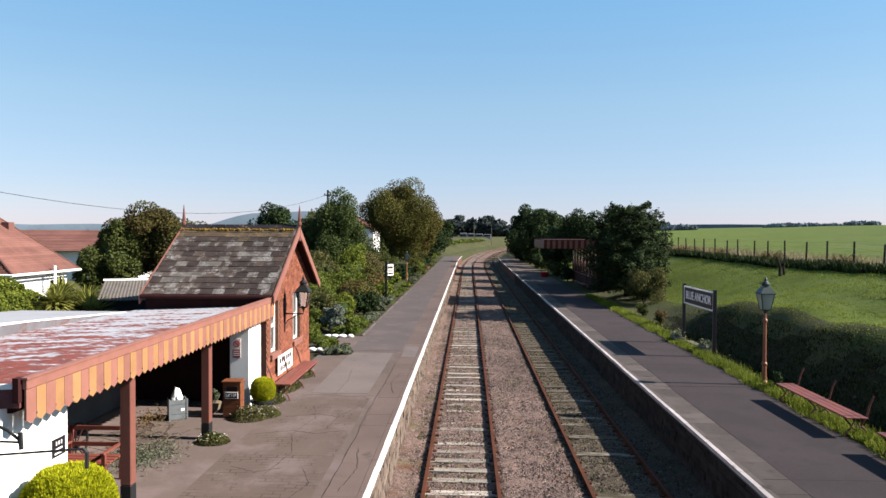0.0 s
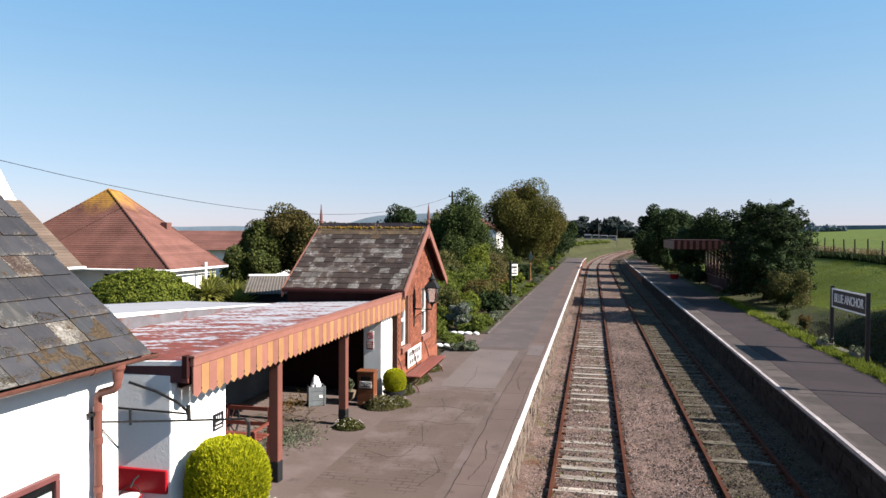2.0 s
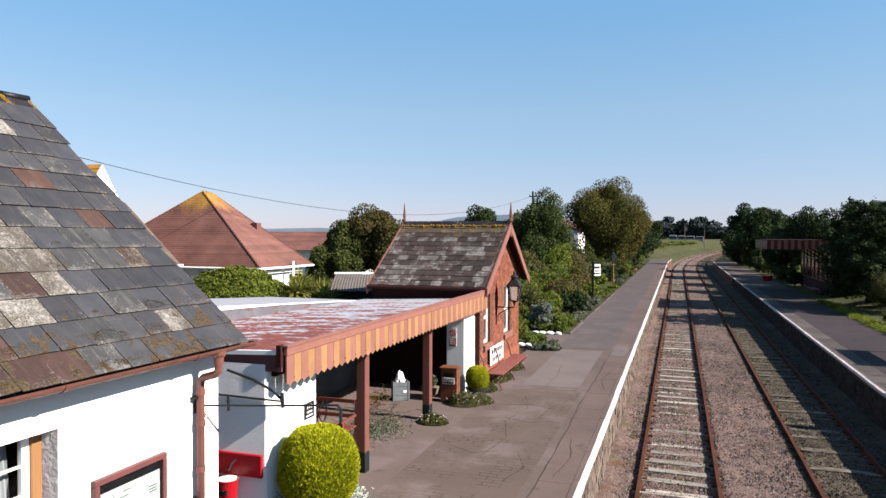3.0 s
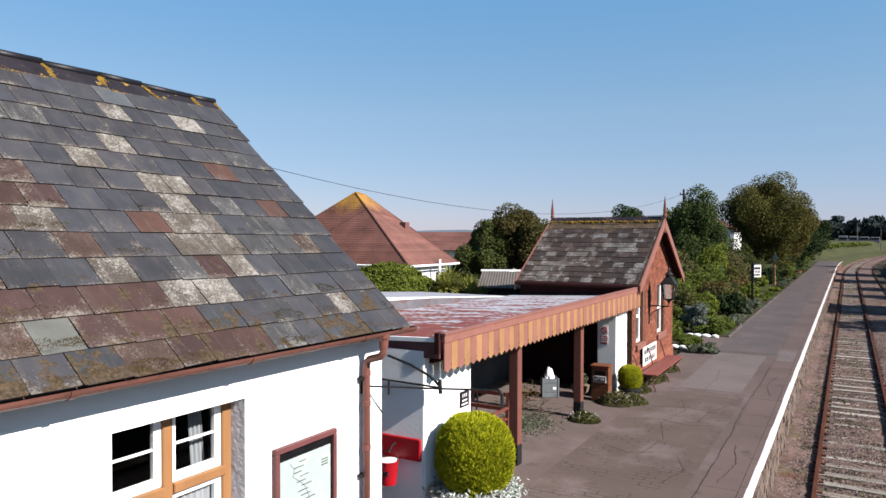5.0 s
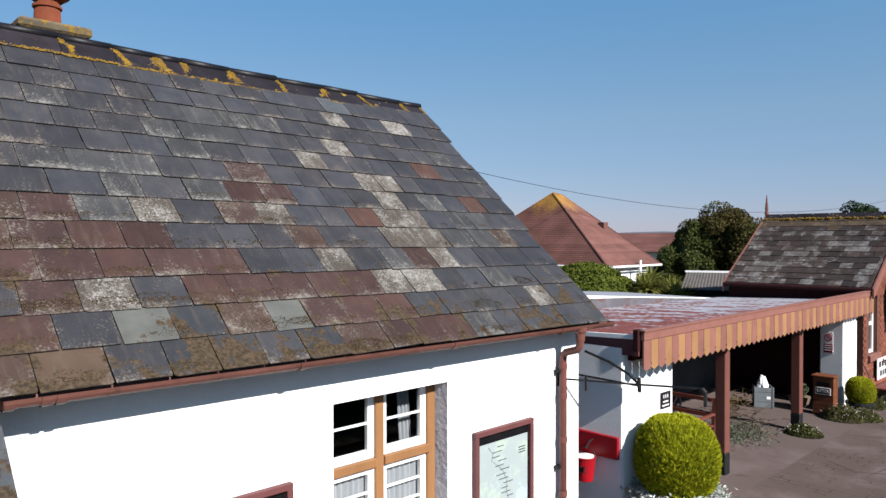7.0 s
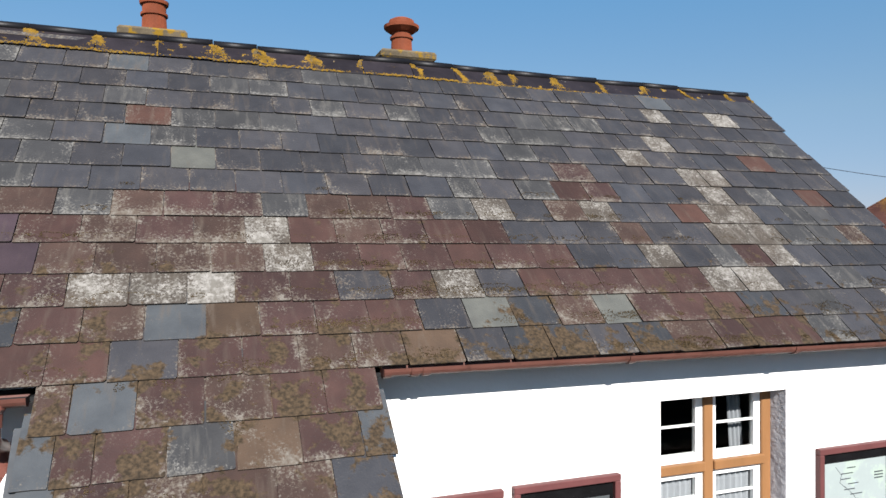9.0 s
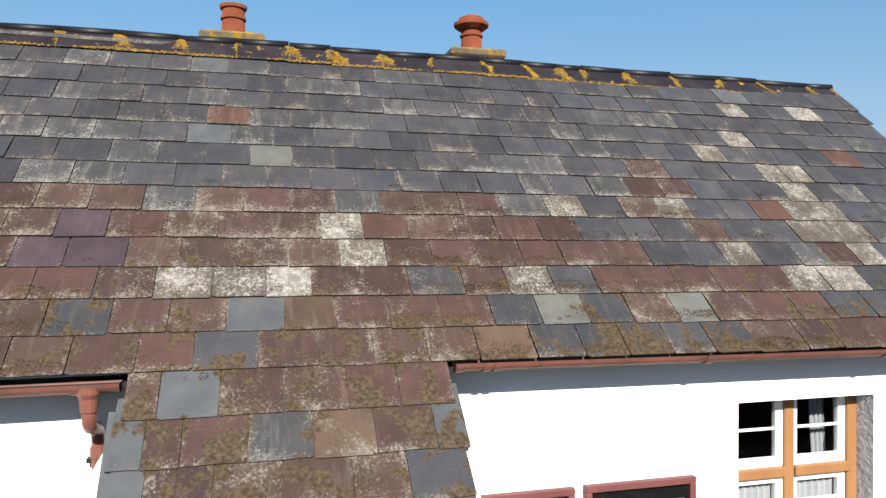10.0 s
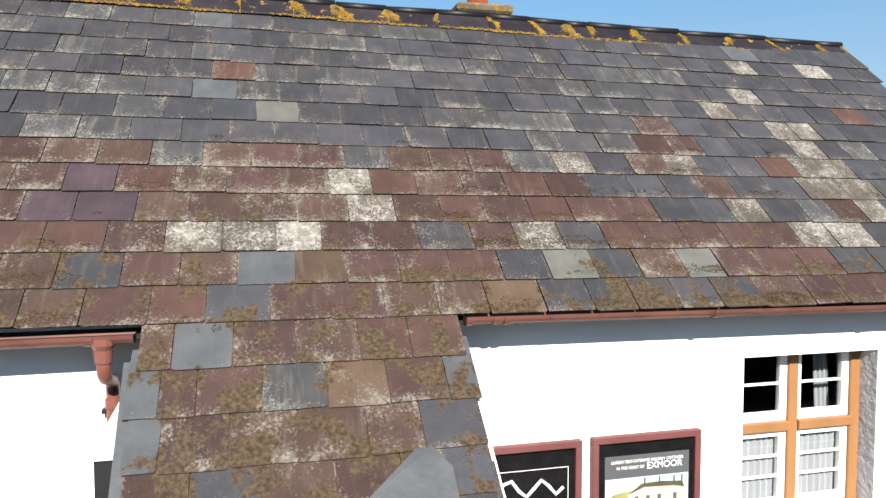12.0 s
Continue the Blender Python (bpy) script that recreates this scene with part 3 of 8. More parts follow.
        rings.append([bm.verts.new(p + (side * math.cos(k * math.tau / n) + up * math.sin(k * math.tau / n)) * radii[i]) for k in range(n)])
    for a, b in zip(rings, rings[1:]):
        for k in range(n):
            bm.faces.new((a[k], a[(k + 1) % n], b[(k + 1) % n], b[k]))
    if caps:
        bm.faces.new(rings[0][::-1])
        bm.faces.new(rings[-1])
    return bm


def lathe(cx, cy, rows, n=16, bm=None, turn=0.0):
    """Rows of (radius, z) turned round an upright axis."""
    bm = bm or bmesh.new()
    rings = [[bm.verts.new((cx + r * math.cos(turn + k * math.tau / n), cy + r * math.sin(turn + k * math.tau / n), z)) for k in range(n)] for r, z in rows]
    for a, b in zip(rings, rings[1:]):
        for k in range(n):
            bm.faces.new((a[k], a[(k + 1) % n], b[(k + 1) % n], b[k]))
    bm.faces.new(rings[0][::-1])
    bm.faces.new(rings[-1])
    return bm


def plate(outline, thick, to_world, bm=None):
    """A flat outline (u, v) given a thickness; to_world(u, v, w) places it."""
    bm = bm or bmesh.new()
    a = [bm.verts.new(to_world(u, v, 0)) for u, v in outline]
    b = [bm.verts.new(to_world(u, v, thick)) for u, v in outline]
    bm.faces.new(a[::-1])
    bm.faces.new(b)
    for i in range(len(a)):
        j = (i + 1) % len(a)
        bm.faces.new((a[i], a[j], b[j], b[i]))
    return bm


def mesh_of(name, verts, faces, mats, smooth=False):
    me = bpy.data.meshes.new(name)
    me.from_pydata([tuple(v) for v in verts], [], faces)
    for m in mats if isinstance(mats, (list, tuple)) else [mats]:
        me.materials.append(m)
    if smooth:
        me.polygons.foreach_set("use_smooth", [True] * len(me.polygons))
    return me


def quads_mesh(name, verts, mat):
    """A mesh of loose quads from an array of n x 4 x 3 points."""
    n = len(verts)
    me = bpy.data.meshes.new(name)
    me.vertices.add(4 * n)
    me.vertices.foreach_set("co", np.asarray(verts, np.float32).ravel())
    me.loops.add(4 * n)
    me.loops.foreach_set("vertex_index", np.arange(4 * n, dtype=np.int32))
    me.polygons.add(n)
    me.polygons.foreach_set("loop_start", np.arange(0, 4 * n, 4, dtype=np.int32))
    me.materials.append(mat)
    me.update(calc_edges=True)
    return me


def leaf_quads(rng, centres, normals, size, slim=0.6, droop=0.5):
    """Bent-free leaf blades at centres, turned roughly outwards."""
    n = len(centres)
    d = normals + rng.normal(0, droop, (n, 3))
    d /= np.linalg.norm(d, axis=1, keepdims=True) + 1e-9
    t = np.cross(d, rng.normal(0, 1, (n, 3)))
    t /= np.linalg.norm(t, axis=1, keepdims=True) + 1e-9
    u = np.cross(d, t)
    s = (size * rng.uniform(0.6, 1.4, n))[:, None]
    a, b = t * s, u * s * slim
    return np.stack([centres - a, centres + b * 0.9, centres + a, centres - b * 0.9], 1)


def crown_points(rng, n, centre, radii, clumps=14, rough=0.35, low=-1.0):
    """Points and outward normals of an uneven crown made of clumps."""
    out_p, out_n = [], []
    cs = rng.normal(0, 1, (clumps, 3))
    cs /= np.linalg.norm(cs, axis=1, keepdims=True)
    cs[:, 2] = np.where(cs[:, 2] < low, -cs[:, 2], cs[:, 2])
    cs *= rng.uniform(0.40, 0.88, (clumps, 1))
    rs = rng.uniform(0.13, 0.13 + rough * 0.62, clumps)
    cs = np.vstack([cs, [[0, 0, -0.1]]])
    rs = np.append(rs, 0.58)
    w = rs**2 / (rs**2).sum()
    for c, r, k in zip(cs, rs, rng.multinomial(n, w)):
        d = rng.normal(0, 1, (k, 3))
        d /= np.linalg.norm(d, axis=1, keepdims=True) + 1e-9
        rad = r * (1 + 0.06 - np.abs(rng.normal(0, 0.22, (k, 1))))
        out_p.append(c + d * rad)
        out_n.append(d)
    p, d = np.vstack(out_p), np.vstack(out_n)
    return p * np.array(radii) + np.array(centre), d


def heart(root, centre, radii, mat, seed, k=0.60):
    """The dense inside of a crown, near black to stand in for inner shade."""
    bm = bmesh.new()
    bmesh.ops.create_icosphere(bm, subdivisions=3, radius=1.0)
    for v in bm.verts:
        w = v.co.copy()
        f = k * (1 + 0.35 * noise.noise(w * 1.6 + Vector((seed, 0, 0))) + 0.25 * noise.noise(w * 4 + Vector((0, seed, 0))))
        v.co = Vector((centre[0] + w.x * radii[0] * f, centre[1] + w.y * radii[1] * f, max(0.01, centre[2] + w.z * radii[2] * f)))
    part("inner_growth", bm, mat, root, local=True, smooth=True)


def tree(name, base, height, crown, mat, label, seed, leaves=5000, leaf=0.22, clumps=16, trunk=0.2, crown_z=0.6, offset=(0, 0), category="tree", group=""):
    """A tapered trunk with limbs and a crown of many leaves; crown: half sizes."""
    rng = np.random.default_rng(seed)
    root = thing(name, base, label, category, group)
    bm = bmesh.new()
    top = Vector((offset[0] * 0.6, offset[1] * 0.6, height * crown_z))
    tube([(0, 0, -0.1), (0.03, 0.02, height * 0.15), top * 0.6, top], [trunk * 1.25, trunk, trunk * 0.75, trunk * 0.35], 9, bm)
    for k in range(6):
        a = k * math.tau / 6 + rng.uniform(-0.4, 0.4)
        s = top * rng.uniform(0.45, 0.85)
        e = Vector((offset[0] + math.cos(a) * crown[0] * 0.6, offset[1] + math.sin(a) * crown[1] * 0.6, height * crown_z + crown[2] * rng.uniform(-0.2, 0.5)))
        tube([s, (s + e) / 2 + Vector((0, 0, 0.1 * height * rng.uniform(0, 1))), e], [trunk * 0.45, trunk * 0.28, trunk * 0.08], 6, bm)
    part("trunk", bm, M["bark"], root, local=True, smooth=True)
    p, d = crown_points(rng, int(leaves * 2.4), (offset[0], offset[1], height - crown[2] * 0.93), crown, clumps * 3, 0.45)
    keep = p[:, 2] > 0.08
    p, d = p[keep], d[keep]
    link_mesh("crown", quads_mesh("crown", leaf_quads(rng, p, d, leaf * 0.62, 0.6, 0.8), mat), root)
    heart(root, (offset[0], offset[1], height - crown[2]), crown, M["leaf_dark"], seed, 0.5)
    return root


def bush(name, base, radii, mat, label, seed, leaves=1500, leaf=0.07, clumps=10, rough=0.35, category="shrub", group="", slim=0.6):
    """A low plant: a stem and a mound of leaves down to the ground."""
    rng = np.random.default_rng(seed)
    root = thing(name, base, label, category, group)
    bm = bmesh.new()
    for k in range(4):
        a = k * 1.7 + rng.uniform(0, 1)
        tube([(0, 0, -0.03), (math.cos(a) * radii[0] * 0.3, math.sin(a) * radii[1] * 0.3, radii[2] * 0.9)], [0.025, 0.008], 5, bm)
    part("stem", bm, M["bark"], root, local=True)
    p, d = crown_points(rng, int(leaves * 2.4), (0, 0, radii[2]), radii, clumps * 3, rough)
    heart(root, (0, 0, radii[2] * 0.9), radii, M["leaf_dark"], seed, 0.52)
    keep = p[:, 2] > 0.02
    link_mesh("foliage", quads_mesh("foliage", leaf_quads(rng, p[keep], d[keep], leaf * 0.62, slim, 0.8), mat), root)
    return root


def pane_sheet(parent, axis, at, u0, u1, z0, z1):
    """One sheet of glass facing +x or -y."""
    p = [(at, u0, z0), (at, u1, z0), (at, u1, z1), (at, u0, z1)] if axis == "x" else [(u0, at, z0), (u1, at, z0), (u1, at, z1), (u0, at, z1)]
    inv = WM[parent].inverted()
    ob = link_mesh("pane", mesh_of("pane", [inv @ Vector(v) for v in p], [(0, 1, 2, 3)], M["glass"]), parent)
    ob.visible_shadow = False
    return ob


def lettering(words, size, mat, parent, m, name="lettering", thick=0.004, wide=1.0, bold=0.0):
    """Raised letters with the built-in font; m places them (x along the line, y up)."""
    cu = bpy.data.curves.new(name, "FONT")
    cu.body, cu.size, cu.align_x, cu.align_y, cu.extrude = words, size, "CENTER", "CENTER", thick
    cu.offset = bold
    tmp = new(name, cu)
    me = bpy.data.meshes.new_from_object(tmp.evaluated_get(bpy.context.evaluated_depsgraph_get()))
    bpy.data.objects.remove(tmp)
    me.transform(WM[parent].inverted() @ m @ Matrix.Diagonal((wide, 1, 1, 1)))
    me.materials.clear()
    me.materials.append(mat)
    return link_mesh(name, me, parent)


def facing_east(x, y, z):
    """A sheet's frame on a wall that faces +x: its line runs along +y."""
    return Matrix(((0, 0, 1, x), (1, 0, 0, y), (0, 1, 0, z), (0, 0, 0, 1)))


def facing_south(x, y, z):
    """On a wall that faces -y: its line runs along +x."""
    return Matrix(((1, 0, 0, x), (0, 0, -1, y), (0, 1, 0, z), (0, 0, 0, 1)))


def bend(y):
    """How far the line has swung to the right at y."""
    return 0.0 if y < 100 else 0.0007 * (y - 100) ** 2


# ---- the setting ----


def cushions(spots, name, parent, label):
    """Many tiny moss cushions, each an eight-sided grain."""
    verts, faces = [], []
    inv = WM[parent].inverted()
    for p, r in spots:
        o = len(verts)
        p = inv @ p
        verts += [p + Vector(d) * r for d in ((1, 0, 0), (-1, 0, 0), (0, 1, 0), (0, -1, 0), (0, 0, 0.8), (0, 0, -0.8))]
        faces += [(o + a, o + b, o + c) for a, b, c in ((0, 2, 4), (2, 1, 4), (1, 3, 4), (3, 0, 4), (2, 0, 5), (1, 2, 5), (3, 1, 5), (0, 3, 5))]
    return link_mesh(name, mesh_of(name, verts, faces, M["moss"]), parent, label, kind="stuff")




def smooth01(t):
    t = max(0.0, min(1.0, t))
    return t * t * (3 - 2 * t)


def lie(x, y):
    """The height of the natural ground."""
    u = x - bend(y)
    far = smooth01((y - 128) / 25)
    if u < -2.6:
        return (-0.07) * (1 - far) + far * min(2.6, 0.45 * (-u - 2.6) - 0.6)
    if u < -1.4:
        return -0.07 + (-1.15 + 0.07) * (u + 2.6) / 1.2
    if u < 6.2:
        return -1.15
    if u < 7.6:
        return -1.15 + 1.08 * (u - 6.2) / 1.4
    if u < 9.15:
        return -0.07 + 0.10 * smooth01((u - 8.7) / 0.4)
    near = 1 - smooth01((y - 27) / 14)
    bank = (1.62 + 0.16 * noise.noise((0.0, y * 0.22, 4.0))) * smooth01((u - 9.55 - 0.25 * noise.noise((0.0, y * 0.3, 9.0))) / 2.7)
    soft = 1.75 * smooth01((u - 9.3) / 9.0)
    h = 0.03 + near * bank + (1 - near) * soft
    h += (0.08 + 0.22 * near) * noise.noise((x * 0.55, y * 0.33, 0.0)) * smooth01((u - 9.4) / 1.5) + 0.05 * near * noise.noise((x * 1.7, y * 1.1, 3.0)) * smooth01((u - 9.3) / 0.8)
    h += (0.72 + 0.33 * near) * smooth01((u - 12.0) / 7.0)
    if u > 19:
        h += 0.035 * (min(u, 300) - 19)
    return h


def build_ground():
    xs = [-4000, -2000, -1000, -500, -250, -140, -90, -60, -45, -35, -28, -22, -17, -13, -10, -8, -6.5, -5.2, -4.2, -3.2, -2.6, -1.4, -0.6, 2.5, 5.6, 6.2, 7.6, 8.6]
    xs += [8.8 + 0.3 * k for k in range(14)] + [13.2, 13.9, 14.7, 15.6, 16.6, 17.8, 19, 21, 25, 32, 45, 65, 100, 150, 220, 300, 420, 700, 1200, 2200, 4000]
    ys = [-4000, -1500, -500, -200, -100, -60, -40, -30, -22, -16] + [-12 + 0.75 * k for k in range(86)] + [54 + 3 * k for k in range(40)]
    ys += [180, 190, 200, 215, 235, 260, 300, 360, 450, 600, 900, 1500, 2600, 4000]
    verts, faces, kinds = [], [], []
    for y in ys:
        for x in xs:
            fade = max(0.0, 1 - max(0, y - 300) / 300)
            u = x + (bend(min(y, 300)) * fade if -100 < x < 100 else 0)
            verts.append((u, y, lie(u, y) if y < 300 else lie(u, 300)))
    w = len(xs)
    for j in range(len(ys) - 1):
        for i in range(w - 1):
            faces.append((j * w + i, j * w + i + 1, (j + 1) * w + i + 1, (j + 1) * w + i))
            # index 3: the bank face, with shade in its colour
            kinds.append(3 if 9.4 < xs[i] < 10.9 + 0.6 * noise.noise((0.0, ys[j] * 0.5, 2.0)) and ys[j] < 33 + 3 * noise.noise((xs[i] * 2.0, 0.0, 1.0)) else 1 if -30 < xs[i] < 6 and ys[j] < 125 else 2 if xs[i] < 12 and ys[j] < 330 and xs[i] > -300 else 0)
    me = mesh_of("ground", verts, faces, [M["grass"], M["soil"], M["rough_grass"], M["bank_shade"]], True)
    me.polygons.foreach_set("material_index", kinds)
    tagged(new("ground", me), "grassy ground with a bank, garden soil and far fields", "ground", kind="structure")


def build_ballast():
    ys = list(np.arange(6, 62, 0.13)) + list(np.arange(62, 130, 0.6)) + list(np.arange(130, 300, 2.0))
    ys = [-40, -20, -5, 0, 3] + ys
    xs = list(np.arange(-0.74, 5.80, 0.125))
    rng = np.random.default_rng(3)
    verts, faces = [], []
    for y in ys:
        for x in xs:
            z = -1.035 + 0.022 * noise.noise((x * 1.3, y * 1.3, 3.0)) + rng.normal(0, 0.013)
            z += 0.05 * smooth01((-0.35 - x) / 0.4) + 0.05 * smooth01((x - 5.3) / 0.4)
            z += 0.045 * (smooth01((-0.02 - x) / 0.12) + smooth01((x - 1.52) / 0.14) * smooth01((3.36 - x) / 0.14) + smooth01((x - 4.88) / 0.12))
            verts.append((x + bend(y) + rng.normal(0, 0.02), y + rng.normal(0, 0.02), z))
    w = len(xs)
    for j in range(len(ys) - 1):
        for i in range(w - 1):
            faces.append((j * w + i, j * w + i + 1, (j + 1) * w + i + 1, (j + 1) * w + i))
    ob = new("ballast", mesh_of("ballast", verts, faces, [M["ballast"], M["ballast_moss_shade"]]))
    edge = [3.15 + 0.22 * noise.noise((0.0, y * 0.9, 5.0)) for y in ys]
    ob.data.polygons.foreach_set("material_index", [int(xs[i] + 0.1 * rng.normal() > edge[j]) for j in range(len(ys) - 1) for i in range(w - 1)])
    tagged(ob, "stone ballast between the platforms with weeds", "ballast", kind="structure")
    # loose stones on top
    n = 90000
    p = np.stack([rng.uniform(-0.65, 5.65, n), 8 + 44 * rng.uniform(0, 1, n) ** 1.6, np.full(n, -1.030)], 1)
    p[:, 2] += 0.042 * ((p[:, 0] < -0.1) | ((p[:, 0] > 1.6) & (p[:, 0] < 3.26)) | (p[:, 0] > 4.96))
    size = rng.uniform(0.011, 0.030, (n, 1, 1))
    tet = np.array([[1, 0, -0.5], [-0.6, 0.9, -0.4], [-0.5, -0.9, -0.5], [0.1, 0.1, 0.8], [0.7, 0.6, 0.4]])
    shape = tet + rng.normal(0, 0.25, (n, 5, 3))
    c, d = np.cos(np.arange(n))[:, None], np.sin(np.arange(n))[:, None]
    shape = np.stack([shape[..., 0] * c - shape[..., 1] * d, shape[..., 0] * d + shape[..., 1] * c, shape[..., 2]], -1)
    verts = (p[:, None, :] + shape * size).reshape(-1, 3)
    tri = np.array([(0, 4, 3), (0, 1, 4), (1, 3, 4), (1, 2, 3), (2, 0, 3)])
    faces = (tri[None] + 5 * np.arange(n)[:, None, None]).reshape(-1, 3)
    ob = new("ballast_stones", mesh_of("ballast_stones", verts.tolist(), faces.tolist(), [M["loose_stone"], M["loose_stone_moss_shade"]]))
    ob.data.polygons.foreach_set("material_index", np.repeat((p[:, 0] > 3.15 + rng.normal(0, 0.15, n)).astype(int), 5).tolist())
    tagged(ob, "loose grey and brown ballast stones between rails", "ballast", kind="stuff")
    rng = np.random.default_rng(9)
    n = 16000
    x = np.concatenate([rng.normal(-0.38, 0.17, n), rng.normal(0.75, 0.55, n // 4), rng.normal(3.6, 0.5, n // 7)])
    y = 10 + 80 * rng.uniform(0, 1, len(x)) ** 1.3
    keep = (x > -0.68) & np.array([noise.noise((a, b * 0.25, 7.0)) > -0.05 for a, b in zip(x, y)])
    x, y = x[keep], y[keep]
    h = rng.uniform(0.01, 0.06, len(x))
    c = np.stack([x, y, -1.03 + h * 0.6], 1)
    up = np.tile([[0.0, 0.0, 1.0]], (len(x), 1))
    ob = new("track_weeds", quads_mesh("track_weeds", leaf_quads(rng, c, np.cross(up, rng.normal(0, 1, c.shape)), 0.032, 0.4), M["leaf_lime"]))
    tagged(ob, "low green weeds growing in the ballast", "weeds", kind="stuff")


def rail_run(x, parent):
    prof = [(-0.065, 0), (0.065, 0), (0.065, 0.012), (0.012, 0.03), (0.012, 0.10), (0.036, 0.112), (0.036, 0.145), (-0.036, 0.145), (-0.036, 0.112), (-0.012, 0.10), (-0.012, 0.03), (-0.065, 0.012)]
    ys = [-40, -10] + list(range(0, 100, 10)) + list(range(100, 301, 5))
    verts, faces = [], []
    for y in ys:
        verts += [(x + a + bend(y), y, -1.045 + b) for a, b in prof]
    n = len(prof)
    for j in range(len(ys) - 1):
        for k in range(n):
            faces.append((j * n + k, j * n + (k + 1) % n, (j + 1) * n + (k + 1) % n, (j + 1) * n + k))
    return link_mesh("rail", mesh_of("rail", verts, faces, M["rust"]), parent, "rusty steel rail")


def build_track(x0, seed, timber):
    rng = random.Random(seed)
    root = thing("railway_track", (0, 0, 0), "rusty steel rails on weathered pale timber sleepers in ballast", "railway track", "tracks")
    for x in (x0, x0 + 1.505):
        rail_run(x, root)
    chairs = bmesh.new()
    meshes = []
    for k in range(4):
        bm = bx(-1.28, 1.28, -0.125, 0.125, -0.12, 0.0)
        for v in bm.verts:
            v.co += Vector((rng.uniform(-0.03, 0.03), rng.uniform(-0.012, 0.012), rng.uniform(-0.006, 0.006)))
        me = bpy.data.meshes.new("sleeper")
        bm.to_mesh(me)
        bm.free()
        me.materials.append(M[timber])
        meshes.append(me)
    far = bmesh.new()
    k, y = 0, 6.0
    while y < 250:
        c = x0 + 0.7525 + bend(y)
        z = -1.022 + rng.uniform(-0.022, 0.014)
        if y < 100:
            ob = link_mesh("sleeper", meshes[k % 4], root)
            ob.matrix_basis = pose(c + rng.uniform(-0.05, 0.05), y + rng.uniform(-0.04, 0.04), z, 0, rng.uniform(-0.8, 0.8), rng.uniform(-1.2, 1.2))
        else:
            bx(c - 1.28, c + 1.28, y - 0.12, y + 0.12, z - 0.12, z, far)
        if y < 130:
            for x in (x0, x0 + 1.505):
                for side in (-1, 1):
                    bx(x + bend(y) + side * 0.085 - 0.045, x + bend(y) + side * 0.085 + 0.045, y - 0.055, y + 0.055, -1.04, -0.985, chairs)
        k += 1
        y += 0.66 if y < 130 else 0.8
    part("far_sleepers", far, M[timber], root, kind="stuff")
    part("chair_ironwork", chairs, M["rust"], root, "rusted iron rail chairs", kind="stuff")


def build_platform(name, x_edge, x_back, y0, y1, slab_mat, label, seed, paint):
    """x_edge: the track side. A stone-faced bank with a white coping, a row of slabs and asphalt."""
    rng = random.Random(seed)
    sgn = 1 if x_back > x_edge else -1
    root = thing(name, (x_edge, y0, -1.1), label, "platform", kind="structure")
    ys = [y0] + [y for y in range(int(y0) + 5, int(y1), 5)] + [y1]

    def strip(a, b, z0, z1, lo=y0, hi=y1):
        bm = bmesh.new()
        rows = sorted({lo, hi, *[y for y in ys if lo < y < hi]})
        sect = [[bm.verts.new((x_edge + sgn * d + bend(y), y, z)) for d, z in ((a, z0), (b, z0), (b, z1), (a, z1))] for y in rows]
        for p, q in zip(sect, sect[1:]):
            for k in range(4):
                bm.faces.new((p[k], p[(k + 1) % 4], q[(k + 1) % 4], q[k]))
        bm.faces.new(sect[0])
        bm.faces.new(sect[-1])
        return bm

    depth = abs(x_back - x_edge)
    part("wall_core", strip(0.10, 0.6, -1.3, -0.10), M["mortar"], root)
    part("asphalt", strip(0.74, depth, -0.5, 0.0), M["asphalt"], root, "grey-brown worn asphalt")
    part("bedding", strip(0.10, 0.75, -0.10, -0.03), M["concrete"], root)
    cop, back = bmesh.new(), bmesh.new()
    y = y0
    while y < y1 - 0.1:
        e = min(y + rng.uniform(1.0, 1.5), y1)
        d = rng.uniform(-0.008, 0.008)
        b0 = bend(y)
        z = 0.006 + rng.uniform(-0.003, 0.003)
        m = 0.088 + rng.uniform(-0.006, 0.006)
        bx(min(x_edge + sgn * d, x_edge + sgn * m) + b0, max(x_edge + sgn * d, x_edge + sgn * m) + b0, y, e - 0.006, -0.07, z, cop)
        bx(min(x_edge + sgn * m, x_edge + sgn * 0.19) + b0, max(x_edge + sgn * m, x_edge + sgn * 0.19) + b0, y, e - 0.006, -0.11, z - 0.002, back)
        bx(min(x_edge + sgn * (d + 0.01), x_edge + sgn * m) + b0, max(x_edge + sgn * (d + 0.01), x_edge + sgn * m) + b0, y, e - 0.006, -0.11, -0.07, back)
        y = e
    part("coping", cop, M[paint], root, "white-painted edge stones")
    part("coping_back", back, slab_mat, root, "unpainted back of the edge stones", kind="stuff")
    y = max(y0, 5.0)
    far = bmesh.new()
    while y < y1 - 0.5:
        e = y + rng.uniform(0.75, 1.0)
        a, b = x_edge + sgn * 0.196, x_edge + sgn * 0.735
        bm = far if y > 70 else bmesh.new()
        bx(min(a, b) + bend(y), max(a, b) + bend(y), y, e - 0.003, -0.09, 0.001 + rng.uniform(-0.002, 0.002), bm)
        if y <= 70:
            part("paving_slab", bm, slab_mat, root)
        y = e
    part("far_slabs", far, slab_mat, root, kind="stuff")
    return root


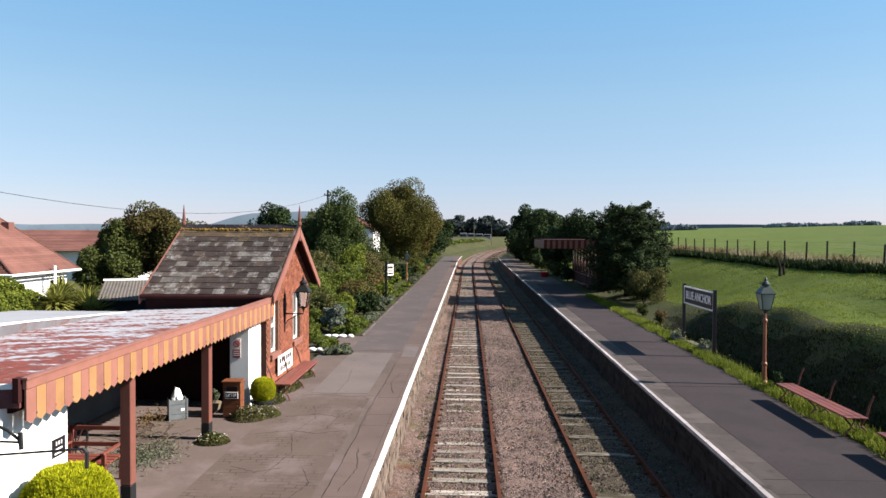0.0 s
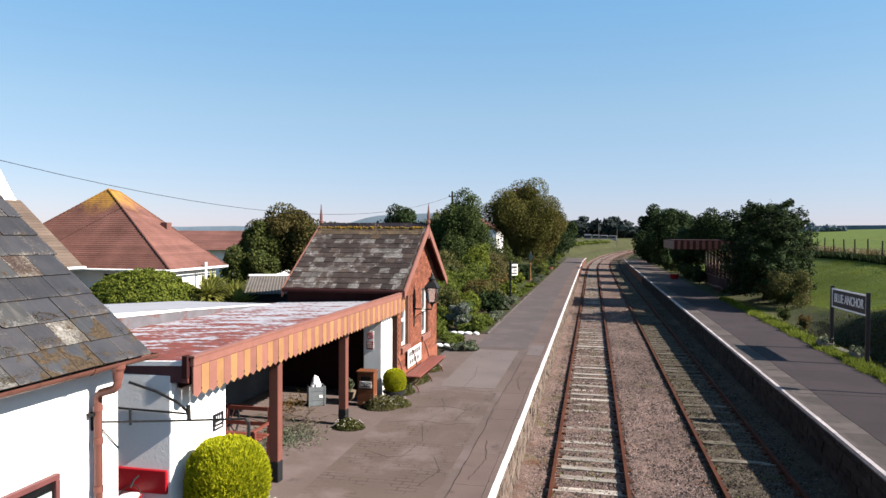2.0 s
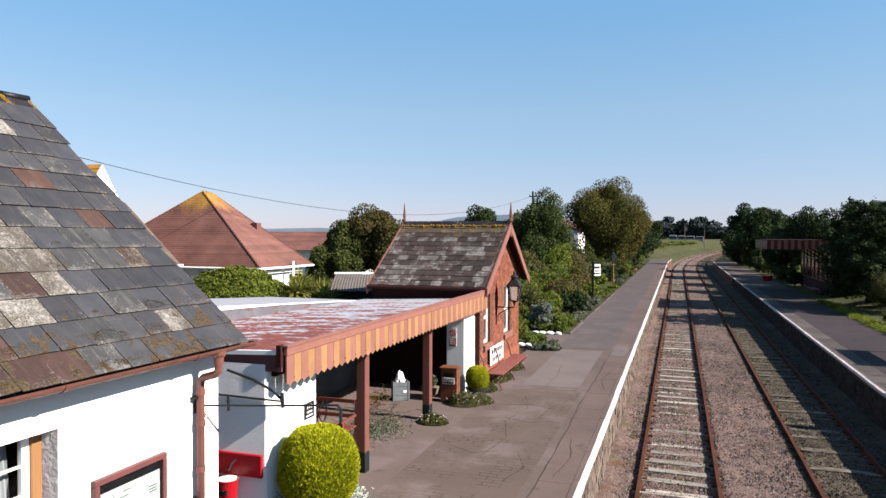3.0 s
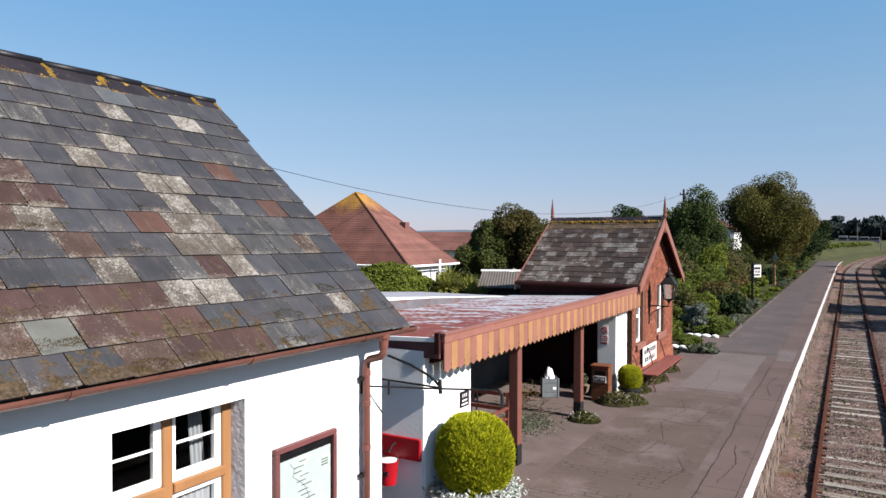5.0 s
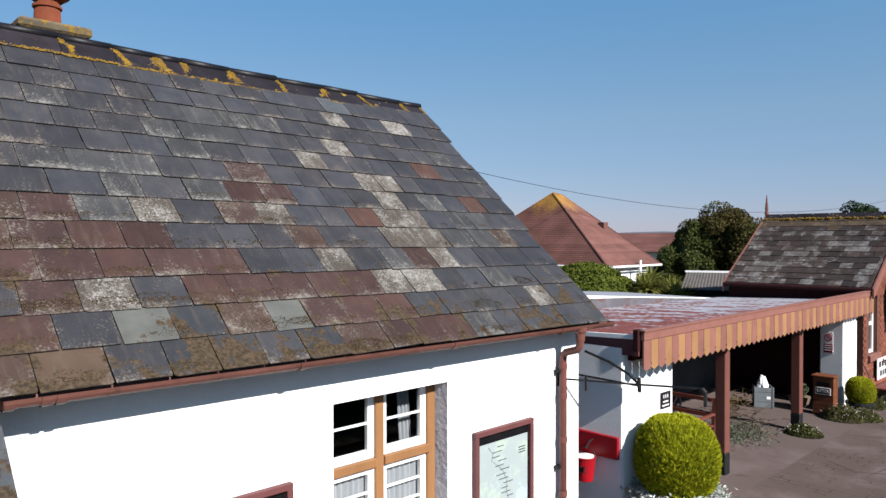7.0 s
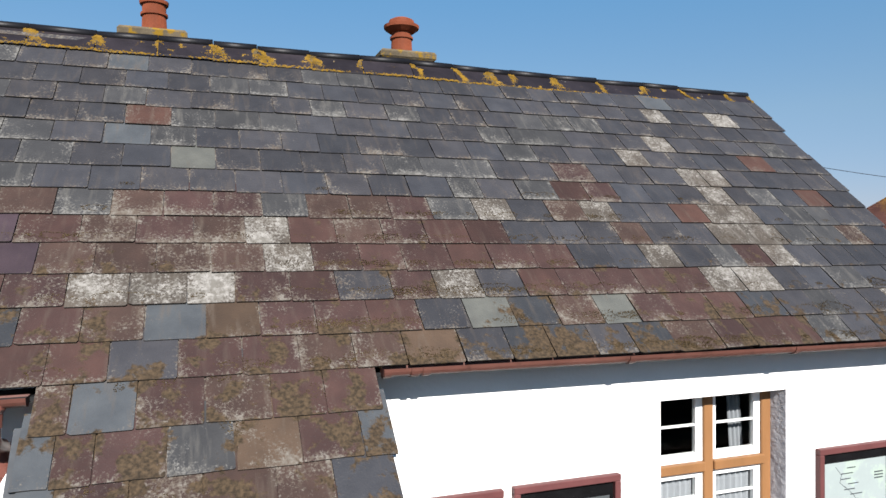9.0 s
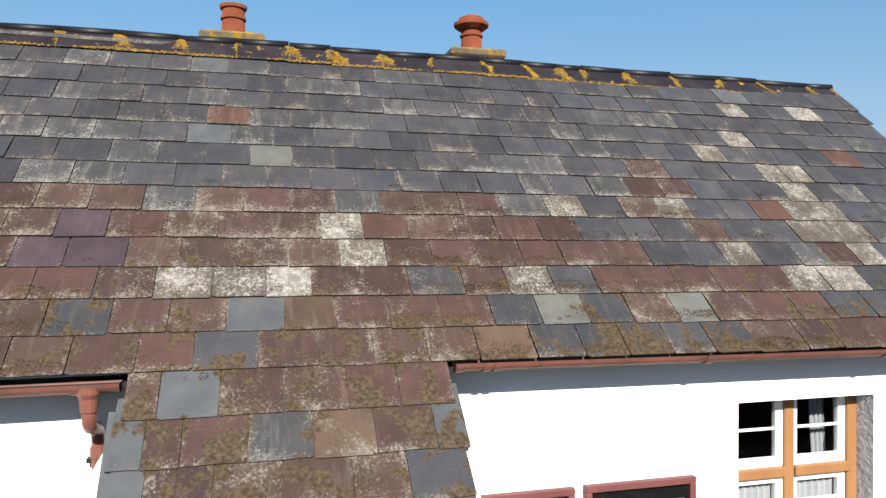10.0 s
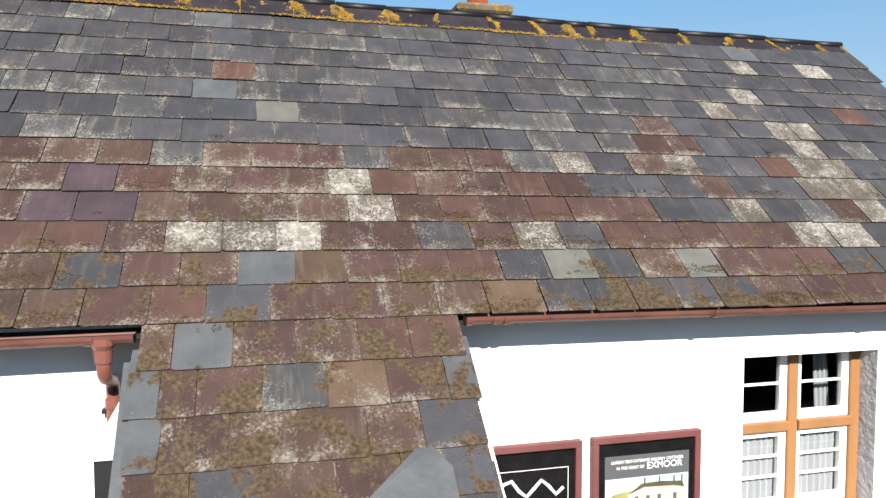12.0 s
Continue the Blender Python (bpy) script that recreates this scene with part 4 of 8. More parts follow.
def wall_stones(root, x_face, sgn, seed, one, many):
    """Rubble stones proud of the platform wall; those by the walk are parts."""
    rng = random.Random(seed)
    far = bmesh.new()
    zs = [-1.12, -0.95, -0.80, -0.64, -0.49, -0.34, -0.20, -0.115]
    count = 0
    for r in range(len(zs) - 1):
        y = 8.0 + rng.uniform(0, 0.3)
        while y < 75:
            e = y + rng.uniform(0.2, 0.55)
            p = rng.uniform(0.0, 0.025)
            a, b = x_face - sgn * p, x_face + sgn * 0.12
            single = 10.5 < y < 24 and count < 300
            bm = bmesh.new() if single else far
            n0 = len(bm.verts)
            bx(min(a, b), max(a, b), y + 0.008, e - 0.008, zs[r] + 0.008, zs[r + 1] - 0.008, bm)
            bm.verts.ensure_lookup_table()
            for v in bm.verts[n0:]:
                v.co += Vector((rng.uniform(-0.008, 0.008), rng.uniform(-0.012, 0.012), rng.uniform(-0.008, 0.008)))
            if single:
                part("stone", bm, M[one], root)
                count += 1
            y = e
    part("far_stones", far, M[many], root, "rough stone facing", kind="stuff")


M["stone_piece"] = material("platform_wall_stone_piece", (0.1435, 0.1084, 0.0874), 0.95, 0.3, 2.5, 25, 0.8, vary=0.3, depth=0.03,
                            spots=(((0.2122, 0.1911, 0.1646), 6, 0.60, 0.70), ((0.0530, 0.0452, 0.0320), 3, 0.63, 0.72)))
build_ground()
build_ballast()
build_track(0.0, 5, "sleeper")
build_track(3.355, 6, "sleeper_moss_shade")
platform_left = build_platform("platform_1", -0.708, -4.3, -14, 126, M["paver"], "asphalt station platform with a white edge and stone wall", 21, "paint_line")
platform_right = build_platform("platform_2", 5.72, 8.85, -14, 122, M["slab"], "asphalt station platform with a white edge and dark wall", 22, "paint_line_worn")
wall_stones(platform_left, -0.708 - 0.02, -1, 31, "stone_piece", "stone")
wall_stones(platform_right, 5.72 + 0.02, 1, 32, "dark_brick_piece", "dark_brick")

part("forecourt", bx(-6.3, -4.302, -14, 24, -0.3, -0.001), M["asphalt"], platform_left, "worn asphalt under the canopy")
part("paved_area", bx(-3.75, -1.62, 10.5, 18.9, -0.02, 0.004), M["paved"], platform_left, "worn brick paving")
cr = random.Random(40)
for pts in ([(-1.47, 9.0), (-1.46, 12), (-1.44, 15), (-1.49, 18), (-1.45, 21), (-1.48, 24)], [(-3.4, 19.1), (-2.9, 19.25), (-2.2, 19.0), (-1.5, 19.2)],
            [(-3.5, 25.7), (-2.6, 25.75), (-1.5, 25.65)], [(-2.6, 19.3), (-2.55, 21), (-2.7, 22.5)], [(-2.0, 12.0), (-1.8, 12.8), (-2.1, 13.6)], [(-3.6, 15.6), (-2.9, 15.9), (-2.3, 15.7), (-1.7, 16.0)],
            [(-2.7, 13.2), (-2.5, 14.4), (-2.8, 15.6), (-2.6, 16.9), (-2.9, 18.2)], [(-3.3, 17.0), (-2.6, 17.25), (-1.9, 17.0)], [(-2.2, 16.0), (-2.1, 17.0), (-1.7, 18.4)],
            [(-3.4, 13.6), (-2.9, 13.3), (-2.4, 13.6)], [(-1.25, 12.5), (-1.1, 13.6), (-1.3, 14.9)], [(-1.1, 19.5), (-1.3, 20.8), (-1.1, 22.4)]):
    line = []
    for (xa, ya), (xb, yb) in zip(pts, pts[1:]):
        for k in range(8):
            line.append((xa + (xb - xa) * k / 8 + cr.uniform(-0.018, 0.018), ya + (yb - ya) * k / 8 + cr.uniform(-0.03, 0.03), 0.0062))
    bm = bmesh.new()
    for p, q in zip(line, line[1:]):
        beam(p, q, cr.uniform(0.004, 0.013), 0.002, bm)
    part("crack", bm, M["crack"], platform_left)
for yy in (9.0, 13.4, 20.75, 24.0, 31.5):
    part("crack", bx(6.0, 8.7, yy, yy + 0.012, 0.0045, 0.0068), M["crack"], platform_right)
# asphalt repairs let into the platform, a few millimetres proud
for x0, x1, y0, y1, mat in ((-3.38, -1.50, 26.0, 125.0, "asphalt_new"), (-3.25, -1.75, 19.4, 25.6, "asphalt_pale"), (-1.43, -0.93, 24.8, 27.0, "asphalt_pale")):
    part("repair", bx(x0, x1, y0, y1, -0.02, 0.005), M[mat], platform_left, "smoother patch of surfacing")
for x0, x1, y0, y1, mat in ((6.48, 8.84, 20.8, 60.0, "asphalt_dark"), (6.45, 8.84, 6.0, 20.77, "asphalt_dark")):
    part("repair", bx(x0, x1, y0, y1, -0.02, 0.005), M[mat], platform_right, "smoother patch of surfacing")

# ---- station building: walls, roof, gutters, window ----
RB, RA = 0.90, 2.94            # roof: z = RA + RB * (-4.04 - x)
RN = Vector((RB, 0, 1)).normalized()
RS = Vector((-1, 0, RB)).normalized()
EAVE = Vector((-3.97, 0, RA + RB * (-0.07)))
WALL = -4.27


def on_roof(d, y, out=0.0):
    """A point of the roof, d metres up its slope from the eaves."""
    return EAVE + RS * (d - 0.0125 * (y - 3.2)) + RN * out + Vector((0, y, 0))


# the slates course by course from the eaves: where the first joint stands, then each slate's kind and its width in centimetres
COURSES = (
    (-0.74, "p39 p34 b40 p39 p36 c37 c36 t42 b37 m34 m36 b35 m37 c45 p32 p34 p36 g39 b34 m35 m33 b35 b21"),
    (-0.94, "m39 p36 c37 o38 t35 p38 p38 p38 b37 l38 m37 c39 l33 p38 p40 p35 m39 b37 g31 b34 b30 w33 m33 b18"),
    (-1.08, "p39 p38 w38 w37 w32 p38 p34 b42 p35 w38 b37 p35 p37 p37 p35 p37 w36 w41 b33 b34 g41 b39 b31 b31"),
    (-1.27, "v34 v40 c36 c40 c37 c38 w36 p37 p35 p40 p35 p40 p38 b38 b35 w35 b41 g30 p33 w30 b39 b38 b43 b47"),
    (-1.05, "v35 p41 c37 p40 c38 w33 p37 c39 p37 p38 p36 b43 b33 b36 c33 b38 b37 w42 w44 g42 g39 c31 b39"),
    (-1.25, "c38 c38 g38 c37 p37 p37 g37 c35 c35 p37 g42 w36 b38 c37 w34 b35 b34 r36 w33 w33 b39 g33 g30 b38"),
    (-1.45, "g39 g38 b39 b37 b37 b36 b38 b38 b38 b36 b40 g30 b39 g39 p35 p34 b37 b33 b35 w35 b29 g33 b35 r35 b49"),
    (-1.24, "b41 g38 b38 b37 l36 b37 b36 b39 b37 g36 g36 g37 b34 b33 p43 b34 b34 b42 w29 w29 b31 b35 b47"),
    (-1.39, "g39 g37 b39 o37 g37 b37 b37 b34 b37 b42 b32 b38 b36 g38 b37 b35 b30 w33 b34 b30 b34 b34 r38 b28"),
    (-1.59, "b38 b36 b38 b38 r38 g38 g40 g34 b36 b38 b37 b34 b43 g35 g33 g34 b37 b32 b32 w34 b33 b33 b35 b30 g32"),
    (-1.43, "g38 b37 b39 g36 b39 b38 b37 b37 g34 b43 g35 b37 b36 b35 g37 g34 g37 b36 b31 b34 b32 b38 b32 b40"),
    (-1.69, "b42 b38 b38 b38 b38 b38 g37 g38 b36 b35 b39 b34 b38 b35 b41 b36 b37 b34 b32 b28 w31 b30 b33 w40 b37 b36"),
    (-1.86, "b40 g39 b39 b38 o36 b40 b36 b38 b36 g38 g37 b44 b35 b37 b39 b34 b36 b39 b40 b39 o41 b37 b32 b26 b46"),
)
SORT = {"b": "slate_blue", "p": "slate_purple", "c": "slate_crust", "w": "slate_white", "l": "slate_pale", "g": "slate_lichened",
        "m": "slate_mossy", "t": "slate_tan", "v": "slate_violet", "r": "slate_rusty", "o": "slate_light"}
GAUGE = 0.3125


def course_of(row, rng):
    """Joints and kinds of one course, carried on at both ends with slates of the same sort."""
    y, text = COURSES[row]
    out = []
    for word in text.split():
        w = int(word[1:]) / 100
        out.append((y, y + w, SORT[word[0]]))
        y += w
    while out[0][0] > -5.0:
        w = rng.uniform(0.34, 0.40)
        out.insert(0, (out[0][0] - w, out[0][0], rng.choice(("slate_purple", "slate_crust", "slate_purple") if row < 6 else ("slate_blue", "slate_blue", "slate_lichened"))))
    while out[-1][1] < Y1 - 0.05:
        out.append((out[-1][1], out[-1][1] + 0.36, "slate_blue"))
    return [(a, min(b, Y1 + 0.02), k) for a, b, k in out if a < Y1 - 0.06]


def slate_meshes(width, length, kinds, rng, variants=6, thick=0.0075):
    """Shared slates: u across, v up the slope from the tail, w out of the roof."""
    out = {}
    for kind in kinds:
        out[kind] = []
        for k in range(variants):
            h = width / 2 - 0.0035
            j = [rng.uniform(-0.0035, 0.0035) for _ in range(8)]
            chip = rng.choice((0.003, 0.006, 0.010, 0.028)) if k else 0.004
            tail = [(-h + j[0], 0.0 + j[1] + chip * 0.5), (-h + chip, j[1]), (h * 0.2, j[2]), (h - 0.01, j[3]), (h + j[4], 0.012 + j[5] * 0.5)]
            shape = tail + [(h + j[6] * 0.5, length), (-h + j[7] * 0.5, length)]
            lift = 0.017
            bm = plate(shape, thick, lambda u, v, w: (u, v, w + lift * (1 - v / length)))
            bmesh.ops.recalc_face_normals(bm, faces=bm.faces[:])
            uv = bm.loops.layers.uv.new("own")
            for f in bm.faces:
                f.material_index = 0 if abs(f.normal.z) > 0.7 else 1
                for lp in f.loops:
                    lp[uv].uv = (lp.vert.co.x / width + 0.5, lp.vert.co.y / (length - 0.135))
            me = bpy.data.meshes.new("slate")
            bm.to_mesh(me)
            bm.free()
            me.materials.append(M[kind])
            me.materials.append(M["slate_edge_shade"])
            out[kind].append(me)
    return out


def lay_slates(roof, place, turn, rows, gauge, meshes, width, course, single, rng, limit=300):
    """Courses of slates on a slope. place(d, y): the point; turn: the slope's axes as a matrix; course(row): (from, to, kind) along it;
    single(row, y): whether it is a part of its own."""
    rest, mats = bmesh.new(), []
    uv = rest.loops.layers.uv.new("own")
    for row in range(rows):
        for y0, y1, kind in course(row):
            if y1 - y0 < 0.08:
                continue
            me = rng.choice(meshes[kind])
            c = (y0 + y1) / 2
            tilt = Matrix.Rotation(rng.uniform(-0.007, 0.007), 4, "Z")
            m = Matrix.Translation(place(row * gauge + rng.uniform(-0.006, 0.006), c)) @ turn @ tilt @ Matrix.Diagonal(((y1 - y0) / width, 1, rng.uniform(0.85, 1.25), 1))
            if single(row, c) and limit > 0:
                ob = link_mesh("slate", me, roof)
                ob.matrix_basis = WM[roof].inverted() @ m
                limit -= 1
                continue
            for k in (M[kind], M["slate_edge_shade"]):
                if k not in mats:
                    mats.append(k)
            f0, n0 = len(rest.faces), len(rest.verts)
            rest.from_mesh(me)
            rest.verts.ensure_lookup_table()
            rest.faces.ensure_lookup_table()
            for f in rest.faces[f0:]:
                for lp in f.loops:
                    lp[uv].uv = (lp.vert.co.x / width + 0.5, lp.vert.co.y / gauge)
                f.material_index = mats.index(M["slate_edge_shade"] if f.material_index else M[kind])
            for v in rest.verts[n0:]:
                v.co = m @ v.co
    if len(rest.verts):
        part("upper_slating", rest, mats, roof, kind="stuff")
    else:
        rest.free()


Y0, Y1 = -9.0, 7.68
RIDGE_D = 4.23
station = thing("station_building", (-7.1, 0, -0.02), "long white-rendered station building with an old slate roof", "building")
WY0, WY1, WZ0, WZ1 = 4.15, 5.495, 0.93, 2.43
wall = bmesh.new()
for a in ((Y0 + 0.1, WY0, 0, 2.95), (WY1, Y1 - 0.02, 0, 2.95), (WY0, WY1, 0, WZ0), (WY0, WY1, WZ1, 2.95)):
    bx(WALL - 0.35, WALL, a[0], a[1], a[2] - 0.05, a[3], wall)
east_wall = part("wall", wall, M["white"], station, "whitewashed rendered wall")
gable = bmesh.new()
back_x = -10.3
for y0, y1 in ((Y1 - 0.32, Y1 - 0.025), (Y0 + 0.1, Y0 + 0.4)):
    g = [(back_x, -0.05), (WALL - 0.352, -0.05), (WALL - 0.352, 3.0), (-7.15, 5.60), (back_x, 2.85)]
    plate([(u, v) for u, v in g], y1 - y0, lambda u, v, w: (u, y0 + w, v), gable)
part("gable_wall", gable, M["white"], station)
part("back_wall", bx(back_x - 0.3, back_x, Y0 + 0.1, Y1 - 0.025, -0.05, 2.8), M["white"], station)
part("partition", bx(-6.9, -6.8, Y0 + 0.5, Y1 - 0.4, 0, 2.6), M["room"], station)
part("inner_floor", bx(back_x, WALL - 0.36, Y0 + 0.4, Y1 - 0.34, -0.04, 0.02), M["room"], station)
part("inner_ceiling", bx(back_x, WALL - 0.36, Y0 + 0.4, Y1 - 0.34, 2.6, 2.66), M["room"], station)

deck = bmesh.new()
for s in (1, -1):
    q = []
    for d in (0.02, RIDGE_D + 0.06):
        for out in (-0.06, 0.0):
            q.append((d, out))
    v = []
    for y in (Y0, Y1):
        for d, out in q:
            p = on_roof(d, y, out)
            v.append(deck.verts.new(p if s == 1 else Vector((-14.30 - p.x, y, p.z))))
    for f in ((0, 1, 3, 2), (4, 6, 7, 5), (0, 4, 5, 1), (2, 3, 7, 6), (0, 2, 6, 4), (1, 5, 7, 3)):
        deck.faces.new([v[i] for i in f])
roof = part("roof", deck, M["slate_blue"], station, "weathered blue and purple slates with white and orange lichen")
rng = random.Random(11)
kinds = tuple(SORT.values())
SL = slate_meshes(0.365, 0.44, kinds, rng)
AX = Matrix((((0, RS.x, RN.x, 0)), (1, RS.y, RN.y, 0), (0, RS.z, RN.z, 0), (0, 0, 0, 1)))
lay_slates(roof, lambda d, y: on_roof(d - 0.042, y, 0.002), AX, 13, GAUGE, SL, 0.365,
           lambda row: course_of(row, rng), lambda r, y: r < 12 and y > -1.5, rng, 290)

# ridge tiles with mortar joints gone orange with lichen
RX, RZ = on_roof(RIDGE_D, 3.2).x - 0.03, on_roof(RIDGE_D, 3.2).z + 0.040
RIDGE_JOINTS = [-8.0 + 0.53 * k for k in range(12)] + [-1.58, -1.03, -0.43, 0.14, 0.68, 1.13, 1.69, 2.26, 2.84, 3.36, 3.81, 4.10, 4.67, 5.30, 5.98, 6.53, 7.29, 7.68]
WING = Vector((0.65, 0, -0.76))        # down the ridge tile's flank
FACE = Vector((0.76, 0, 0.65))


def crust(spots):
    """Low, uneven crusts: (place, size) each, lying on the flank of the ridge."""
    verts, faces = [], []
    inv = WM[roof].inverted()
    for p, r in spots:
        o = len(verts)
        verts.append(inv @ (p + FACE * r * 0.38))
        a0 = rng.uniform(0, 1)
        for k in range(7):
            a = a0 + k * math.tau / 7
            q = r * rng.uniform(0.55, 1.25)
            verts.append(inv @ (p + WING * (q * math.cos(a)) + Vector((0, q * math.sin(a), 0)) - FACE * 0.003))
            faces.append((o, o + 1 + k, o + 1 + (k + 1) % 7))
    return mesh_of("lichen_crust", verts, faces, M["lichen"])


joints, bed = [], []
for y, e in zip(RIDGE_JOINTS, RIDGE_JOINTS[1:]):
    m_y = (y + e) / 2
    sag = 0.05 * (1 - abs((m_y + 0.5) / 8.2)) - 0.0098 * (m_y - 3.2) + rng.uniform(-0.008, 0.008)
    swing = 0.0092 * (m_y - 3.2)
    bm = bmesh.new()
    sect = [(-0.21, -0.205), (-0.20, -0.185), (-0.045, -0.02), (0.0, 0.0), (0.045, -0.02), (0.20, -0.185), (0.21, -0.205), (0.0, -0.03)]
    plate(sect, e - y - 0.012, lambda u, v, w: (RX + u + swing, y + w, RZ + v + sag), bm)
    tile = part("ridge_tile", bm, M["ridge"], roof)
    tip = rng.uniform(-0.006, 0.006)
    part("ridge_roll", tube([(RX + swing, y, RZ + sag + 0.012 - tip), (RX + swing, e - 0.008, RZ + sag + 0.012 + tip)], 0.043, 12), M["ridge_roll"], tile, "glossy black rolled top", smooth=True)
    # lichen strays down each joint, in some as a broad ring
    top = Vector((RX + swing + 0.04, e - 0.01, RZ + sag - 0.012))
    wide = rng.choice((0.010, 0.014, 0.020, 0.032))
    for strand in range(rng.choice((1, 2, 2, 3))):
        off, d, lean = rng.uniform(-0.02, 0.02), 0.0, rng.uniform(-0.25, 0.6)
        while d < 0.235:
            off += rng.uniform(-0.016, 0.016) + lean * 0.008
            for k in range(5):
                p = top + WING * (d + rng.uniform(-0.008, 0.008)) + Vector((0, off + rng.gauss(0, wide * (0.4 + 3.0 * d)), 0)) + FACE * 0.002
                joints.append((p, rng.uniform(0.007, 0.020)))
            d += 0.008
    v = y
    while v < e:
        dense = noise.noise((0.0, v * 1.6, 6.0))
        if dense + rng.uniform(-0.3, 0.3) > -0.34:
            p = Vector((RX + swing + 0.20, v, RZ + sag - 0.190)) + WING * rng.uniform(-0.012 - 0.03 * max(dense, 0), 0.016) + FACE * 0.004
            bed.append((p, rng.uniform(0.008, 0.019)))
        v += rng.uniform(0.005, 0.014)
link_mesh("joint_lichen", crust(joints), roof, "orange lichen on the mortar joints", kind="stuff")
link_mesh("lichen_bed", crust(bed), roof, "crusty orange lichen on the ridge mortar", kind="stuff")


def chimney(y, cowl, label):
    root = thing("chimney", (RX - 0.38, y, 5.2), label, "chimney", "chimneys on the ridge")
    x = RX - 0.38
    part("stack", bx(x - 0.28, x + 0.28, y - 0.27, y + 0.27, 5.2, 5.90), M["mesh_stone"], root, bevel=0.02)
    part("cap", bx(x - 0.34, x + 0.34, y - 0.34, y + 0.34, 5.86, 5.965), M["mesh_stone"], root, "stone cap crusted with orange lichen", bevel=0.025)
    rows = [(0.16, 5.96), (0.155, 5.99), (0.13, 6.00), (0.122, 6.17), (0.14, 6.175), (0.14, 6.20), (0.12, 6.205), (0.122, 6.25)]
    if cowl:
        rows += [(0.15, 6.255), (0.21, 6.30), (0.215, 6.335), (0.16, 6.345), (0.15, 6.40), (0.10, 6.425)]
    else:
        rows += [(0.125, 6.29), (0.145, 6.295), (0.15, 6.33), (0.11, 6.34), (0.10, 6.22)]
    part("chimney_pot", lathe(x, y, rows, 20), M["clay"], root, smooth=False)


chimney(2.85, True, "lichened chimney cap with a capped terracotta pot")
chimney(0.08, False, "lichened chimney cap with an open terracotta pot")

# moss cushions along the lower courses
rng = random.Random(63)
grains = []
for k in range(250):
    row, y = int(6.4 * rng.random() ** 1.3), rng.uniform(-1.5, 7.6)
    y = y if rng.random() < 0.5 else rng.uniform(1.2, 4.4)
    r0 = rng.uniform(0.02, 0.13) * (0.6 if row > 2 else 1)
    ring = rng.random() < 0.35
    for j in range(int(15000 * r0 * r0) + 30):
        a, r = rng.uniform(0, math.tau), r0 * (rng.uniform(0.75, 1.0) if ring else math.sqrt(rng.random()))
        w = 1 + 0.5 * noise.noise((math.cos(a) * 1.5 + k, math.sin(a) * 1.5, 0))
        grains.append((on_roof(row * GAUGE + 0.035 + r * w * math.sin(a) * 0.6, y + r * w * math.cos(a) * 1.5, 0.026), rng.uniform(0.002, 0.0052)))
cushions(grains, "moss", roof, "brown-green moss cushions")

# gutters and downpipes, children of the building
def gutter(y0, y1, z0, z1, ends=True):
    g = bmesh.new()
    n = 9
    rows = []
    for y, z in ((y0, z0), (y1, z1)):
        rows.append([g.verts.new((-3.955 + 0.062 * math.cos(math.pi + k * math.pi / (n - 1)), y, z + 0.062 * math.sin(math.pi + k * math.pi / (n - 1)))) for k in range(n)]
                    + [g.verts.new((-3.955 + 0.054 * math.cos(-k * math.pi / (n - 1)), y, z + 0.054 * math.sin(-k * math.pi / (n - 1)))) for k in range(n)])
    a, b = rows
    for k in range(len(a)):
        j = (k + 1) % len(a)
        g.faces.new((a[k], a[j], b[j], b[k]))
    for y, z in ((y0, z0), (y1, z1)):
        g.faces.new([g.verts.new((-3.955 + 0.06 * math.cos(math.pi + k * math.pi / 8), y, z + 0.06 * math.sin(math.pi + k * math.pi / 8))) for k in range(9)])
    ob = part("gutter", g, M["gutter"], station, "red-brown half-round gutter", smooth=False)
    first = [y0 + 0.03, y0 + 0.22, y0 + 0.30] if y0 > 0 else [y1 - 0.25]
    spots = first + [y0 + 1.95 + 1.62 * j for j in range(4) if y0 + 1.95 + 1.62 * j < y1 - 0.1]
    for y in spots:
        z = z0 + (z1 - z0) * (y - y0) / (y1 - y0)
        arc = [(math.cos(math.pi + j * math.pi / 10), math.sin(math.pi + j * math.pi / 10)) for j in range(11)]
        t = plate([(0.070 * u, 0.070 * v) for u, v in arc] + [(0.0625 * u, 0.0625 * v) for u, v in arc[::-1]], 0.055, lambda u, v, w: (-3.955 + u, y - 0.027 + w, z + v))
        part("gutter_bracket", t, M["gutter"], ob)
    return ob


gutter(1.68, 7.86, 2.868, 2.800)
gutter(-8.5, -0.42, 2.82, 2.842)
part("soffit", bx(WALL + 0.002, -3.99, Y0 + 0.2, Y1 - 0.03, 2.80, 2.83), M["black"], station)


